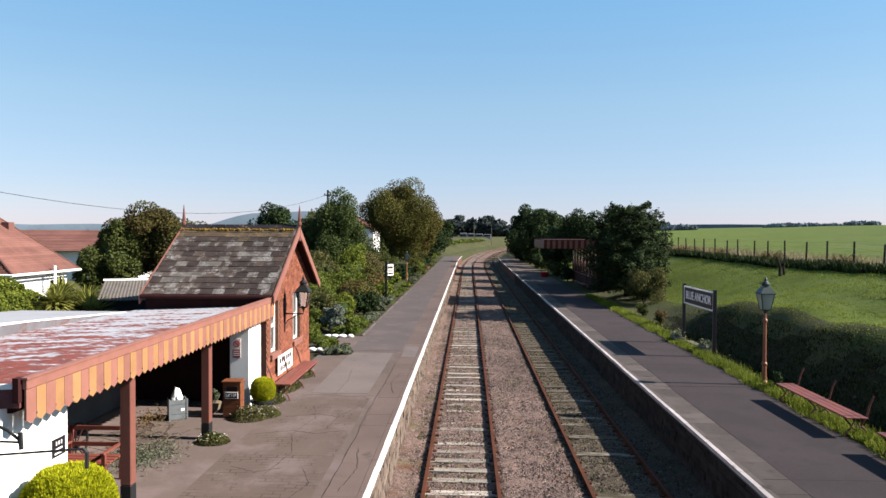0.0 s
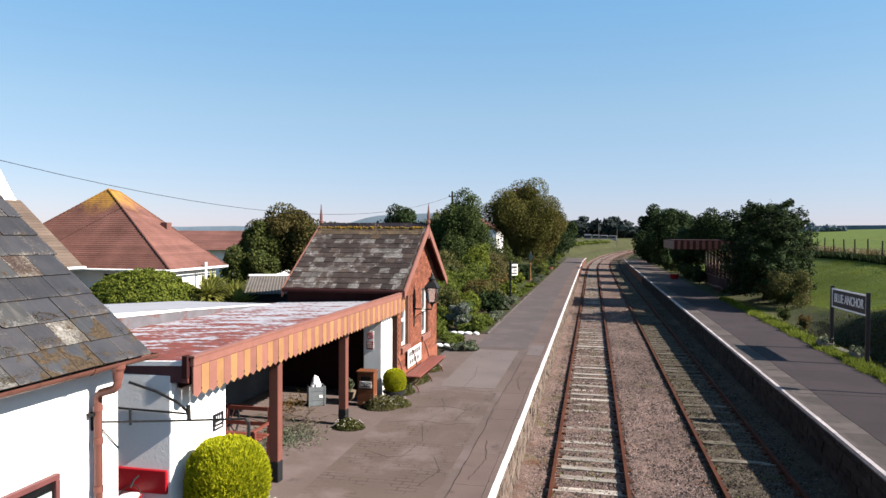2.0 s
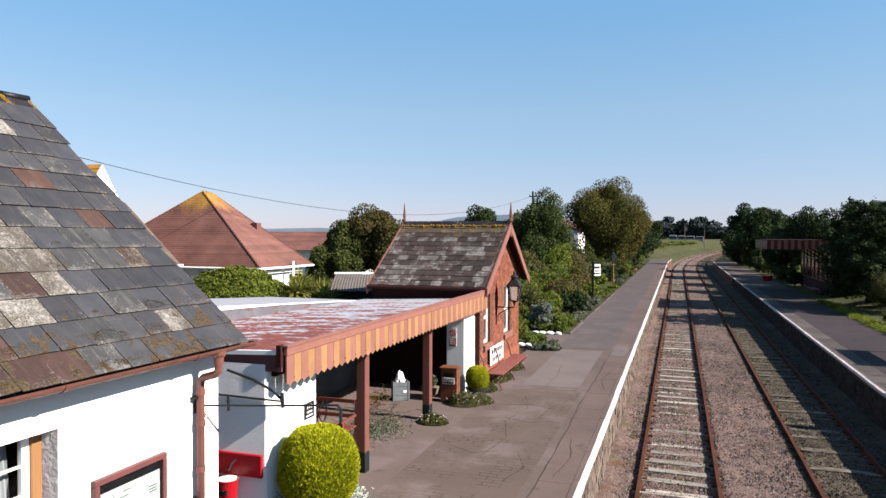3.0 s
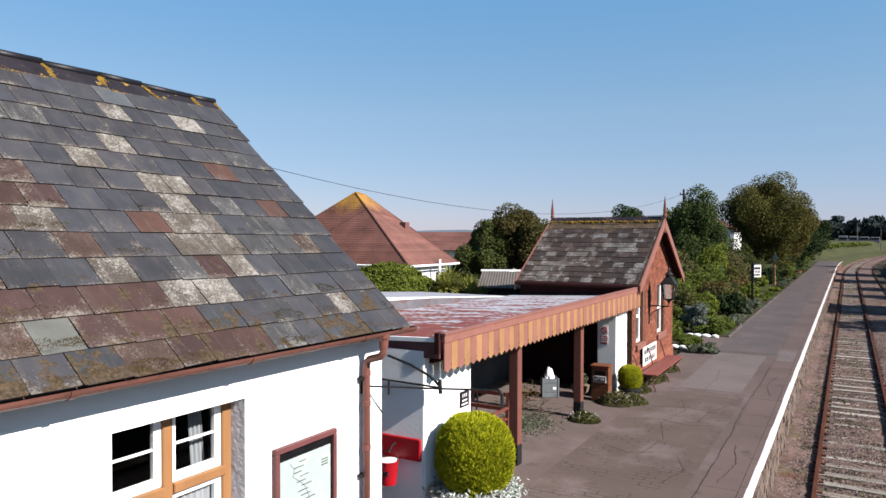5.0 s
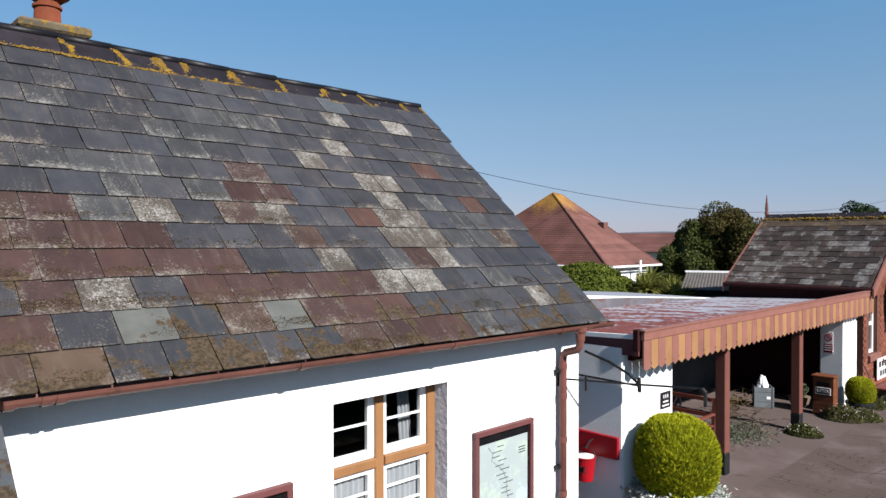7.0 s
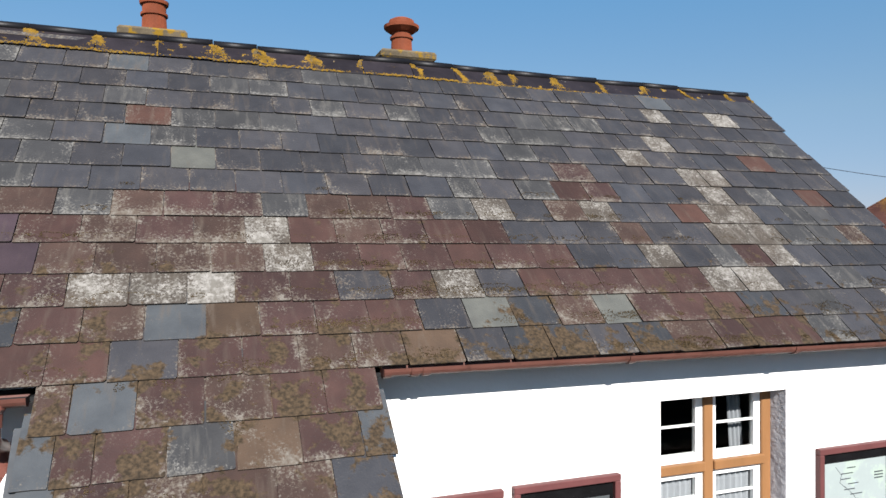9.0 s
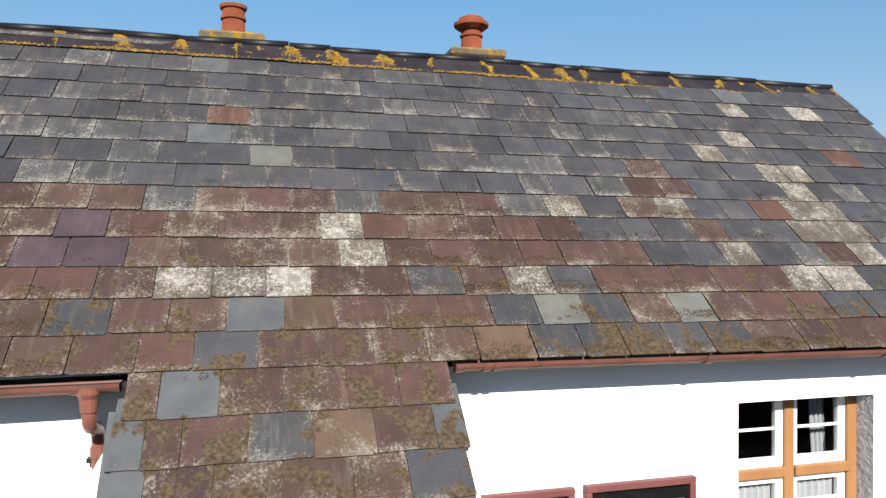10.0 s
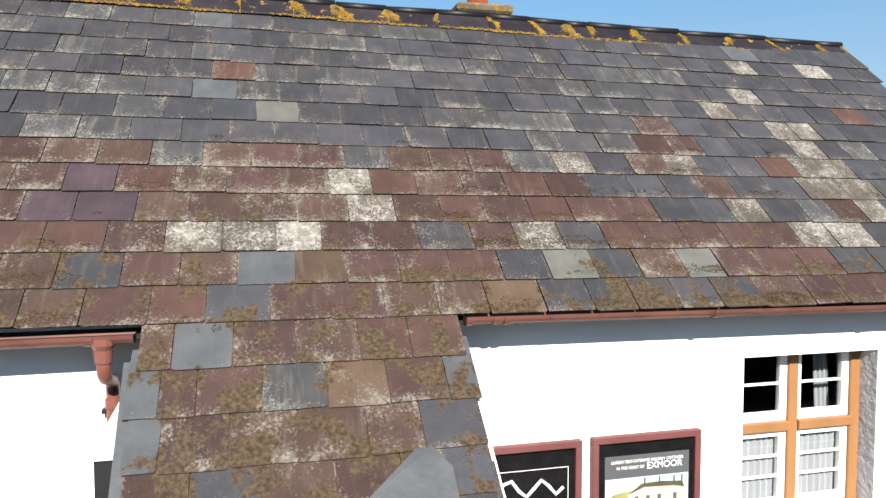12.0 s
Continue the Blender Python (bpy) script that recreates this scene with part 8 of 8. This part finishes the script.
GARDEN = [
    (-3.7, 25.6, 0.55, 0.75, 0.17, "leaf_grey"), (-4.4, 26.8, 0.5, 0.7, 0.20, "leaf_lime"), (-4.3, 30.6, 0.6, 0.9, 0.16, "leaf_lime"), (-4.85, 31.0, 0.6, 0.65, 0.62, "leaf_silver"),
    (-5.6, 28.5, 0.8, 0.9, 0.35, "leaf_lime"), (-5.9, 31.5, 0.8, 0.9, 0.5, "leaf_olive"), (-4.4, 33.2, 0.55, 0.9, 0.25, "leaf_lime"), (-5.3, 34.6, 0.9, 1.0, 0.72, "leaf_mid"),
    (-4.5, 37.0, 0.75, 1.0, 0.62, "leaf_dark"), (-6.6, 36.0, 1.1, 1.2, 0.95, "leaf_olive"), (-5.6, 39.5, 1.0, 1.3, 0.9, "leaf_brown"), (-7.6, 40.0, 1.3, 1.6, 1.2, "leaf_olive"),
    (-5.3, 43.0, 0.9, 1.2, 0.7, "leaf_olive"), (-6.8, 45.0, 1.3, 1.5, 1.15, "leaf_olive"), (-4.7, 47.5, 0.6, 1.3, 0.5, "leaf_mid"), (-5.9, 49.5, 1.2, 1.5, 1.0, "leaf_brown"),
    (-8.6, 46.0, 1.6, 1.8, 1.6, "leaf_olive"), (-5.5, 53.0, 0.9, 1.6, 0.55, "leaf_dark"), (-7.0, 55.0, 1.5, 1.8, 1.2, "leaf_brown"), (-5.5, 58.5, 0.8, 1.6, 0.5, "leaf_mid"),
    (-7.5, 50.5, 1.6, 1.8, 1.7, "leaf_mid"), (-9.8, 60.0, 2.2, 2.2, 2.0, "leaf_mid"), (-6.3, 52.5, 1.2, 1.6, 1.45, "leaf_olive"), (-8.2, 63.0, 1.8, 2.2, 2.1, "leaf_mid"), (-6.0, 33.0, 0.9, 1.0, 0.85, "leaf_olive"), (-7.2, 32.0, 1.2, 1.2, 1.2, "leaf_mid"),
    (-5.0, 65.0, 1.0, 2.0, 0.7, "leaf_dark"), (-4.6, 71.0, 0.9, 2.2, 0.65, "leaf_mid"), (-6.8, 64.0, 1.4, 2.2, 1.2, "leaf_mid"), (-4.8, 78.0, 1.0, 2.4, 0.8, "leaf_lime"),
    (-4.9, 85.0, 1.1, 2.6, 0.9, "leaf_dark"), (-4.8, 97.0, 1.1, 3.0, 0.8, "leaf_mid"), (-4.9, 106.0, 1.2, 3.0, 0.9, "leaf_lime"), (-5.0, 116.0, 1.3, 3.0, 0.8, "leaf_mid"),
]
gk = random.Random(88)
yb = 30.0
while yb < 100:
    GARDEN.append((-3.95 + gk.uniform(-0.12, 0.12), yb, 0.42, gk.uniform(0.5, 0.9), gk.uniform(0.10, 0.28), gk.choice(("leaf_lime", "leaf_lime", "leaf_mid", "leaf_grey"))))
    yb += gk.uniform(1.6, 2.6) * (1 + (yb - 30) / 60)
KIND = {"leaf_silver": "rounded silver-grey", "leaf_olive": "olive-green", "leaf_grey": "silvery-green", "leaf_lime": "light green", "leaf_hedge": "yellow-green", "leaf_mid": "green", "leaf_dark": "dark green", "leaf_brown": "russet"}
for k, (x, y, rx, ry, h, mat) in enumerate(GARDEN):
    if y < 60:
        mat = "leaf_lime" if mat == "leaf_olive" and k % 2 else "leaf_hedge" if mat == "leaf_mid" and k % 3 else mat
    bush("garden_shrub", (x, y, -0.06), (rx, ry, h), M[mat], f"{KIND[mat]} shrub in the platform garden bed", 200 + k, int(900 + 1500 * rx), 0.045 + 0.0011 * y, 12, 0.4)
tree("evergreen_tree", (-9.3, 55.0, -0.07), 6.85, (2.45, 2.9, 3.3), M["leaf_cool"], "dense deep green tree in the garden", 301, 24000, 0.13, 24, 0.22, 0.5)
tree("evergreen_tree", (-11.6, 58.0, -0.07), 5.6, (2.2, 2.6, 2.6), M["leaf_mid"], "dense green tree in the garden", 302, 6000, 0.17, 20, 0.22, 0.5)
tree("deciduous_tree", (-7.0, 70.0, -0.07), 9.15, (4.05, 4.2, 3.9), M["leaf_autumn"], "spreading tree with leaves turning brown", 303, 36000, 0.125, 26, 0.30, 0.55, (1.1, 0))
tree("evergreen_tree", (-5.2, 93.0, -0.07), 7.4, (3.2, 4.0, 3.4), M["leaf_dark"], "dark tree overhanging the platform garden", 304, 9000, 0.18, 20, 0.22, 0.45, (1.2, 0))
tree("evergreen_tree", (-24.5, 92.0, -0.07), 7.4, (3.0, 3.0, 2.6), M["leaf_dark"], "dark pine behind the gardens", 305, 4000, 0.25, 14, 0.22, 0.6)
tree("evergreen_tree", (-21.3, 44.0, -0.07), 4.9, (1.9, 2.2, 2.4), M["leaf_mid"], "dense green tree beside the bungalow", 306, 11000, 0.14, 9, 0.2, 0.45)
tree("deciduous_tree", (-19.5, 46.5, -0.07), 6.25, (3.5, 3.2, 2.9), M["leaf_russet"], "olive-brown tree beside the bungalow", 307, 20000, 0.14, 18, 0.22, 0.5)
tree("evergreen_tree", (-15.2, 46.0, -0.07), 4.4, (1.8, 2.0, 2.0), M["leaf_mid"], "green tree behind the brick building", 308, 4500, 0.13, 16, 0.2, 0.45)


def dome_hedge(x, y, radii, label, seed, leaves, leaf):
    """A clipped dome: a dense, shade-dark heart under an even skin of small leaves, with shallow hollows."""
    rng = np.random.default_rng(seed)
    root = thing("clipped_hedge", (x, y, -0.07), label, "hedge", "clipped hedges")
    d = rng.normal(0, 1, (leaves, 3))
    d[:, 2] = np.abs(d[:, 2]) - 0.25
    d /= np.linalg.norm(d, axis=1, keepdims=True)
    lump = np.array([1 + 0.07 * noise.noise(Vector(v) * 2.2 + Vector((seed, 0, 0))) + 0.06 * noise.noise(Vector(v) * 6.0) + 0.05 * noise.noise(Vector(v) * 15.0) for v in d])
    s = lump * (1.0 - np.abs(rng.normal(0, 0.035, leaves)))
    p = d * s[:, None] * np.array(radii) + [0, 0, radii[2] * 0.62]
    keep = p[:, 2] > 0.03
    link_mesh("foliage", quads_mesh("foliage", leaf_quads(rng, p[keep], d[keep], leaf, 0.6, 0.7), M["leaf_hedge"]), root)
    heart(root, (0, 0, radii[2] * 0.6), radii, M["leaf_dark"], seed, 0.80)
    stems = bmesh.new()
    for k in range(4):
        tube([(0.2 * k - 0.3, 0, -0.03), (0.5 * k - 0.8, 0.1, radii[2])], [0.04, 0.015], 6, stems)
    part("stem", stems, M["bark"], root, local=True)


dome_hedge(-13.45, 21.0, (2.25, 1.5, 1.84), "large clipped dome of yellow-green hedge behind the annex", 311, 42000, 0.040)
dome_hedge(-17.2, 21.6, (2.2, 1.4, 1.45), "low clipped green hedge before the bungalow", 312, 20000, 0.045)

for i, (x, y, h, r) in enumerate(((-11.25, 21.3, 2.0, 0.80), (-10.35, 21.6, 1.70, 0.88), (-10.9, 22.3, 1.95, 0.75), (-11.75, 22.4, 2.15, 0.80))):
    root = thing("spiky_palm", (x, y, -0.07), "spiky yellow-green cabbage palm", "palm", "cabbage palms")
    part("trunk", tube([(x, y, -0.07), (x, y, h)], [0.10, 0.07], 8), M["bark"], root)
    rngq = np.random.default_rng(330 + i)
    d = rngq.normal(0, 1, (420, 3))
    d[:, 2] = d[:, 2] * 0.7 + 0.35
    d /= np.linalg.norm(d, axis=1, keepdims=True)
    s = np.cross(d, [0, 0, 1.0])
    s /= np.linalg.norm(s, axis=1, keepdims=True) + 1e-9
    tip = d * r * rngq.uniform(0.7, 1.15, (420, 1)) - np.array([0, 0, 0.12])
    base = d * 0.05
    midp = (base + tip) / 2 + [0, 0, 0.08]
    q = np.concatenate([np.stack([base - s * 0.008, base + s * 0.008, midp + s * 0.032, midp - s * 0.032], 1), np.stack([midp - s * 0.032, midp + s * 0.032, tip + s * 0.003, tip - s * 0.003], 1)])
    link_mesh("leaves", quads_mesh("leaves", q + [0, 0, h + 0.07], M["palm"]), root, kind="stuff")

# sign and small things in the garden
ps = thing("platform_sign", (-4.25, 44.5, -0.02), "white platform sign on a black post", "sign")
part("post", bx(-4.31, -4.19, 44.44, 44.56, -0.05, 2.42), M["black"], ps)
turn_s = Matrix.Translation((-4.2, 44.5, 0)) @ Matrix.Rotation(radians(52), 4, "Z") @ Matrix.Translation((4.2, -44.5, 0))


def sign_piece(name, x0, x1, d0, d1, z0, z1, mat, parent):
    bm = bx(x0, x1, 44.5 + d0, 44.5 + d1, z0, z1)
    bm.transform(turn_s)
    return part(name, bm, M[mat], parent)


sign_piece("arm", -4.22, -3.60, -0.03, 0.03, 2.27, 2.33, "black", ps)
sign_panel = sign_piece("sign_panel", -4.14, -3.64, -0.02, 0.02, 1.54, 2.24, "sign_white", ps)
sign_piece("text_bar", -4.13, -3.70, -0.026, -0.021, 1.98, 2.12, "sign_dark", sign_panel)
sign_piece("text_bar", -4.13, -3.70, -0.026, -0.021, 1.62, 1.72, "sign_dark", sign_panel)
for k in range(4):
    sign_piece("text_bar", -4.08 + 0.10 * k, -4.02 + 0.10 * k, -0.026, -0.021, 1.76, 1.94, "sign_dark", sign_panel)
solid("flower_tub", lathe(8.3, 69.5, [(0.36, 0), (0.46, 0.45), (0.40, 0.45)], 14), M["red"], "bright red flower tub before the shrubs", "planter")
pot = thing("flower_cart", (-3.9, 80, 0), "red painted flower tub on the platform", "planter")
part("tub", lathe(-3.95, 80, [(0.35, 0), (0.45, 0.45), (0.40, 0.45)], 14), M["red_paint"], pot)
part("plants", bx(-4.3, -3.6, 79.7, 80.3, 0.40, 0.46), M["soil"], pot)

# corrugated outhouse
oh = thing("outhouse", (-10.1, 23.2, -0.07), "small dark outhouse with a corrugated sheet roof", "shed")
swivel = Matrix.Translation((-10.1, 23.2, 0)) @ Matrix.Rotation(radians(23), 4, "Z") @ Matrix.Translation((10.1, -23.2, 0))
wall_bm = bx(-10.72, -9.40, 22.35, 24.5, -0.07, 2.10)
rf = bmesh.new()
n = 48
pa = [(-10.86 + 1.56 * k / n, 22.1, 2.13 + 0.018 * math.sin(k * math.pi / 1.5)) for k in range(n + 1)]
pb = [(x, 24.75, z + 0.42) for x, _, z in pa]
low = [(x, y, z - 0.02) for x, y, z in pa]
va, vb, vc = ([rf.verts.new(c) for c in row] for row in (pa, pb, low))
for k in range(n):
    rf.faces.new((va[k], va[k + 1], vb[k + 1], vb[k]))
    rf.faces.new((vc[k], vc[k + 1], va[k + 1], va[k]))
strip = bx(-10.90, -9.26, 24.70, 24.80, 2.555, 2.62)
for bm in (wall_bm, rf, strip):
    bm.transform(swivel)
part("wall", wall_bm, M["black"], oh)
part("roof", rf, M["tin"], oh, "weathered corrugated roof sheets")
part("eaves_strip", strip, M["white_paint"], oh)


# ---- bungalows ----
def courses(name, quad, parent, mat, rows, label="", step=0.02):
    """A roof slope of tile courses: quad = eaves a, b then ridge c, d; each course laps the one below."""
    a, b, c, d = [Vector(p) for p in quad]
    up = (b - a).cross((c + d) / 2 - a).normalized()
    if up.z < 0:
        up = -up
    bm = bmesh.new()
    for k in range(rows):
        t0, t1 = k / rows, (k + 1.15) / rows
        t1 = min(t1, 1.0)
        p = [a.lerp(d, t0) + up * step, b.lerp(c, t0) + up * step, b.lerp(c, t1), a.lerp(d, t1)]
        q = [a.lerp(d, t0) - up * 0.005, b.lerp(c, t0) - up * 0.005]
        v = [bm.verts.new(x) for x in p + q]
        bm.faces.new((v[0], v[1], v[2], v[3]))
        bm.faces.new((v[4], v[5], v[1], v[0]))
    return part(name, bm, mat, parent, label, kind="stuff")


def house_window(parent, x, y0, y1, z0, z1):
    w = part("window", bx(x - 0.02, x + 0.03, y0, y1, z0, z1), M["white_paint"], parent)
    part("pane", bx(x + 0.031, x + 0.035, y0 + 0.08, y1 - 0.08, z0 + 0.08, z1 - 0.08), M["black_gloss"], w)


h1 = thing("bungalow", (-23.9, 33, -0.07), "white bungalow with a red tiled pyramid roof, lichened ridge", "house", "bungalows")
X0, X1, Z0, YA, YB = -28.4, -17.5, 2.47, 28.66, 33.53
ap0, ap1 = (-22.4, 31.0, 6.21), (-23.3, 33.0, 6.21)
part("wall", bx(X0 + 0.5, X1 - 0.45, YA + 0.5, YB - 0.3, -0.07, 2.50), M["white"], h1)
courses("roof_south", ((X0, YA, Z0), (X1, YA, Z0), ap0, ap0), h1, M["tile_tipped"], 40, "red-brown tile courses", 0.011)
courses("roof_east", ((X1, YA, Z0), (X1, YB, Z0), ap1, ap0), h1, M["tile_tipped"], 40, "red-brown tile courses", 0.007)
courses("roof_north", ((X1, YB, Z0), (X0, YB, Z0), ap1, ap1), h1, M["tile_tipped"], 40, "", 0.011)
courses("roof_west", ((X0, YB, Z0), (X0, YA, Z0), ap0, ap1), h1, M["tile_tipped"], 40, "", 0.011)
for p, q in (((X1, YA, Z0), ap0), ((X0, YA, Z0), ap0), ((X1, YB, Z0), ap1), (ap0, ap1)):
    p, q = Vector(p), Vector(q)
    n = max(2, int((q - p).length / 0.21))
    for k in range(n):
        # each hip tile laps the one below
        part("hip_tile", tube([p.lerp(q, k / n), p.lerp(q, (k + 1.12) / n)], [0.055, 0.04], 6), M["tile_tipped"], h1)
part("eaves_gutter", tube([(X0, YA - 0.03, Z0 - 0.05), (X1 + 0.05, YA - 0.03, Z0 - 0.05), (X1 + 0.05, YB, Z0 - 0.05)], 0.055, 6), M["white_paint"], h1, "white gutter")
part("vent_stack", bx(-20.50, -20.15, 32.4, 32.8, 3.7, 4.62), M["tile"], h1)
part("vent_pipe", tube([(X1 + 0.12, 31.37, 1.9), (X1 + 0.12, 31.37, 2.70)], 0.06, 8), M["white_paint"], h1)
for y in (31.8,):
    house_window(h1, X1 - 0.45, y, y + 1.3, 0.95, 2.1)
part("window", bx(-21.2, -18.8, YA + 0.46, YA + 0.50, 1.0, 2.2), M["black_gloss"], h1)

h2 = thing("bungalow", (-24, 23.5, -0.07), "white gabled house with an orange-lichened tiled roof", "house", "bungalows")
part("wall", bx(-31, -22.3, 22.0, 26.2, -0.07, 3.6), M["white"], h2)
part("gable_wall", plate([(21.8, 3.42), (26.44, 3.42), (24.12, 6.91)], 0.17, lambda u, v, w: (-22.30 + w, u, v)), M["white"], h2)
courses("roof_south", ((-31, 21.7, 3.3), (-22.15, 21.7, 3.3), (-22.15, 24.12, 6.93), (-31, 24.12, 6.93)), h2, M["tile_lichen"], 18, "orange-lichened tiles")
courses("roof_north", ((-22.15, 26.54, 3.3), (-31, 26.54, 3.3), (-31, 24.12, 6.93), (-22.15, 24.12, 6.93)), h2, M["tile"], 18)
part("wing_wall", bx(-22.3, -19.35, 22.3, 24.8, -0.07, 2.74), M["white"], h2)
courses("wing_roof", ((-19.0, 22.0, 2.75), (-19.0, 25.1, 2.75), (-22.14, 25.35, 5.40), (-22.14, 23.4, 5.40)), h2, M["tile_brown"], 24, "grey-brown tiles", 0.012)
courses("wing_roof_side", ((-22.14, 22.0, 2.75), (-19.0, 22.0, 2.75), (-22.14, 23.4, 5.40), (-22.14, 23.4, 5.40)), h2, M["tile_brown"], 24, "", 0.012)
courses("wing_roof_side", ((-19.0, 25.1, 2.75), (-22.14, 25.6, 2.75), (-22.14, 25.35, 5.40), (-22.14, 25.35, 5.40)), h2, M["tile_brown"], 24, "", 0.012)
part("eaves_gutter", tube([(-18.95, 21.95, 2.71), (-18.95, 25.15, 2.71)], 0.055, 6), M["white_paint"], h2)

h3 = thing("bungalow", (-35, 64, -0.07), "distant bungalow with a plain red tiled roof", "house", "bungalows")
part("wall", bx(-43, -29.2, 60.8, 67.5, -0.07, 2.6), M["white"], h3)
courses("roof_south", ((-43.5, 60.0, 2.5), (-28.8, 60.0, 2.5), (-28.8, 64, 4.3), (-43.5, 64, 4.3)), h3, M["tile"], 14)
courses("roof_north", ((-28.8, 68.0, 2.5), (-43.5, 68.0, 2.5), (-43.5, 64, 4.3), (-28.8, 64, 4.3)), h3, M["tile"], 14)
courses("cross_roof", ((-26.5, 60.0, 2.5), (-26.5, 70, 2.5), (-29.2, 67.0, 5.0), (-29.2, 63.0, 5.0)), h3, M["tile"], 12)
h4 = thing("bungalow", (-13, 84, -0.07), "white rendered house glimpsed behind garden trees", "house", "bungalows")
part("wall", bx(-17, -10.2, 82, 88, -0.07, 4.6), M["white"], h4)
courses("roof_east", ((-10.0, 81.6, 4.5), (-10.0, 88.4, 4.5), (-13.5, 88.4, 6.4), (-13.5, 81.6, 6.4)), h4, M["tile"], 10)
courses("roof_west", ((-17.2, 88.4, 4.5), (-17.2, 81.6, 4.5), (-13.5, 81.6, 6.4), (-13.5, 88.4, 6.4)), h4, M["tile"], 10)

# ---- telegraph pole and wire ----
pole = thing("telegraph_pole", (-14.1, 75, -0.07), "tall dark telegraph pole with small arms", "pole")
part("mast", tube([(-14.1, 75, -0.07), (-14.1, 75, 8.7)], [0.14, 0.10], 10), M["post_wood"], pole)
part("cross_arm", bx(-14.5, -13.7, 74.95, 75.05, 8.1, 8.2), M["post_wood"], pole)
for x in (-14.42, -13.78):
    part("insulator", lathe(x, 75, [(0.05, 8.2), (0.06, 8.3), (0.03, 8.36)], 8), M["black"], pole)
wire = thing("overhead_wire", (-18, 45, 5), "thin dark overhead wire from the pole", "wire")
pts = []
for k in range(25):
    t = k / 24
    pts.append((-14.1 - 8.4 * t, 75 - 62 * t, 8.25 + 0.22 * t - 11.75 * t * (1 - t)))
part("cable", tube(pts, 0.013, 5), M["black"], wire)

# ---- distance ----
rng = np.random.default_rng(77)


def far_wood(name, spots, leaf, mat, label, count):
    p, d = [], []
    for x, y, r, h in spots:
        a, b = crown_points(rng, count, (x, y, lie(x, min(y, 299)) + h * 0.5), (r, r, h * 0.55), 9)
        p.append(a)
        d.append(b)
    p, d = np.vstack(p), np.vstack(d)
    tagged(new(name, quads_mesh(name, leaf_quads(rng, p, d, leaf), mat)), label, "woodland", kind="stuff")


far_wood("woodland", [(-6 + 5 * k + rng.normal(0, 1), 300 + rng.normal(0, 8), 10, 7.0 + rng.normal(0, 1.0)) for k in range(13)], 1.0, M["far_wood"], "far belt of dark trees across the line", 900)
far_wood("woodland", [(-70 + 4.5 * k, 128 + rng.normal(0, 5), 4.2, 4.6 + rng.normal(0, 0.6)) for k in range(13)], 0.45, M["leaf_mid"], "belt of green trees behind the gardens", 700)
far_wood("woodland", [(-30 + 4.0 * k, 175 + rng.normal(0, 6), 4.5, 5.5 + rng.normal(0, 0.8)) for k in range(7)], 0.5, M["leaf_mid"], "belt of green trees beside the line", 700)
far_wood("woodland", [(-9.5, 104, 3.2, 5.5), (-8.5, 114, 3.5, 5.0), (-13, 112, 4, 6.0), (-9.5, 126, 4.0, 4.6), (-15, 128, 4.5, 5.5), (-20, 118, 4.5, 5.2)], 0.3, M["leaf_mid"], "green trees beyond the platform garden", 1500)
far_wood("line_side_growth", [(-4.5 + bend(y) - 2.5, y, 2.2, 1.0) for y in range(132, 236, 7)], 0.25, M["leaf_lime"], "low scrub on the far cutting side", 260)
cg = random.Random(3)
for k in range(4):
    x = -1.0 + 2.9 * k
    cv = thing("caravan", (x, 258, 2.3), "far white static caravan", "caravan", "caravans")
    part("body", bx(x - 1.3, x + 1.3, 255, 260, 1.9, 4.2 - 0.15 * k), M["flat_roof"], cv, bevel=0.15)
    part("window_band", bx(x - 1.1, x + 1.1, 254.98, 255.0, 3.0, 3.6), M["black_gloss"], cv)
for x, y, h in ((2.5, 215, 7.5), (8.4, 232, 6.0)):
    solid("line_side_post", tube([(x, y, 0), (x, y, h)], 0.09, 6), M["concrete"], "pale post beside the far line", "post")

hill = []
faces = []
n = 160
for k in range(n):
    a = math.radians(-75 + 150 * k / (n - 1))
    r = 2400
    deg = math.degrees(a)
    h = 22 + 10 * noise.noise((deg * 0.12, 0, 0)) + 44 * math.exp(-((deg + 15.0) / 5.0) ** 4) + 26 * math.exp(-((deg + 6) / 6) ** 2) + 14 * math.exp(-((deg - 22) / 9) ** 2)
    hill += [(r * math.sin(a), r * math.cos(a), -20), (r * math.sin(a), r * math.cos(a), max(h, 8) + 2.5 * noise.noise((deg * 1.3, 3, 0))), ((r + 700) * math.sin(a), (r + 700) * math.cos(a), max(h, 8) * 0.9)]
    if k:
        o = 3 * (k - 1)
        faces += [(o, o + 3, o + 4, o + 1), (o + 1, o + 4, o + 5, o + 2)]
tagged(new("far_hills", mesh_of("far_hills", hill, faces, M["hill"], True)), "hills on the horizon, haze tinted into their blue-grey", "hills", kind="structure")
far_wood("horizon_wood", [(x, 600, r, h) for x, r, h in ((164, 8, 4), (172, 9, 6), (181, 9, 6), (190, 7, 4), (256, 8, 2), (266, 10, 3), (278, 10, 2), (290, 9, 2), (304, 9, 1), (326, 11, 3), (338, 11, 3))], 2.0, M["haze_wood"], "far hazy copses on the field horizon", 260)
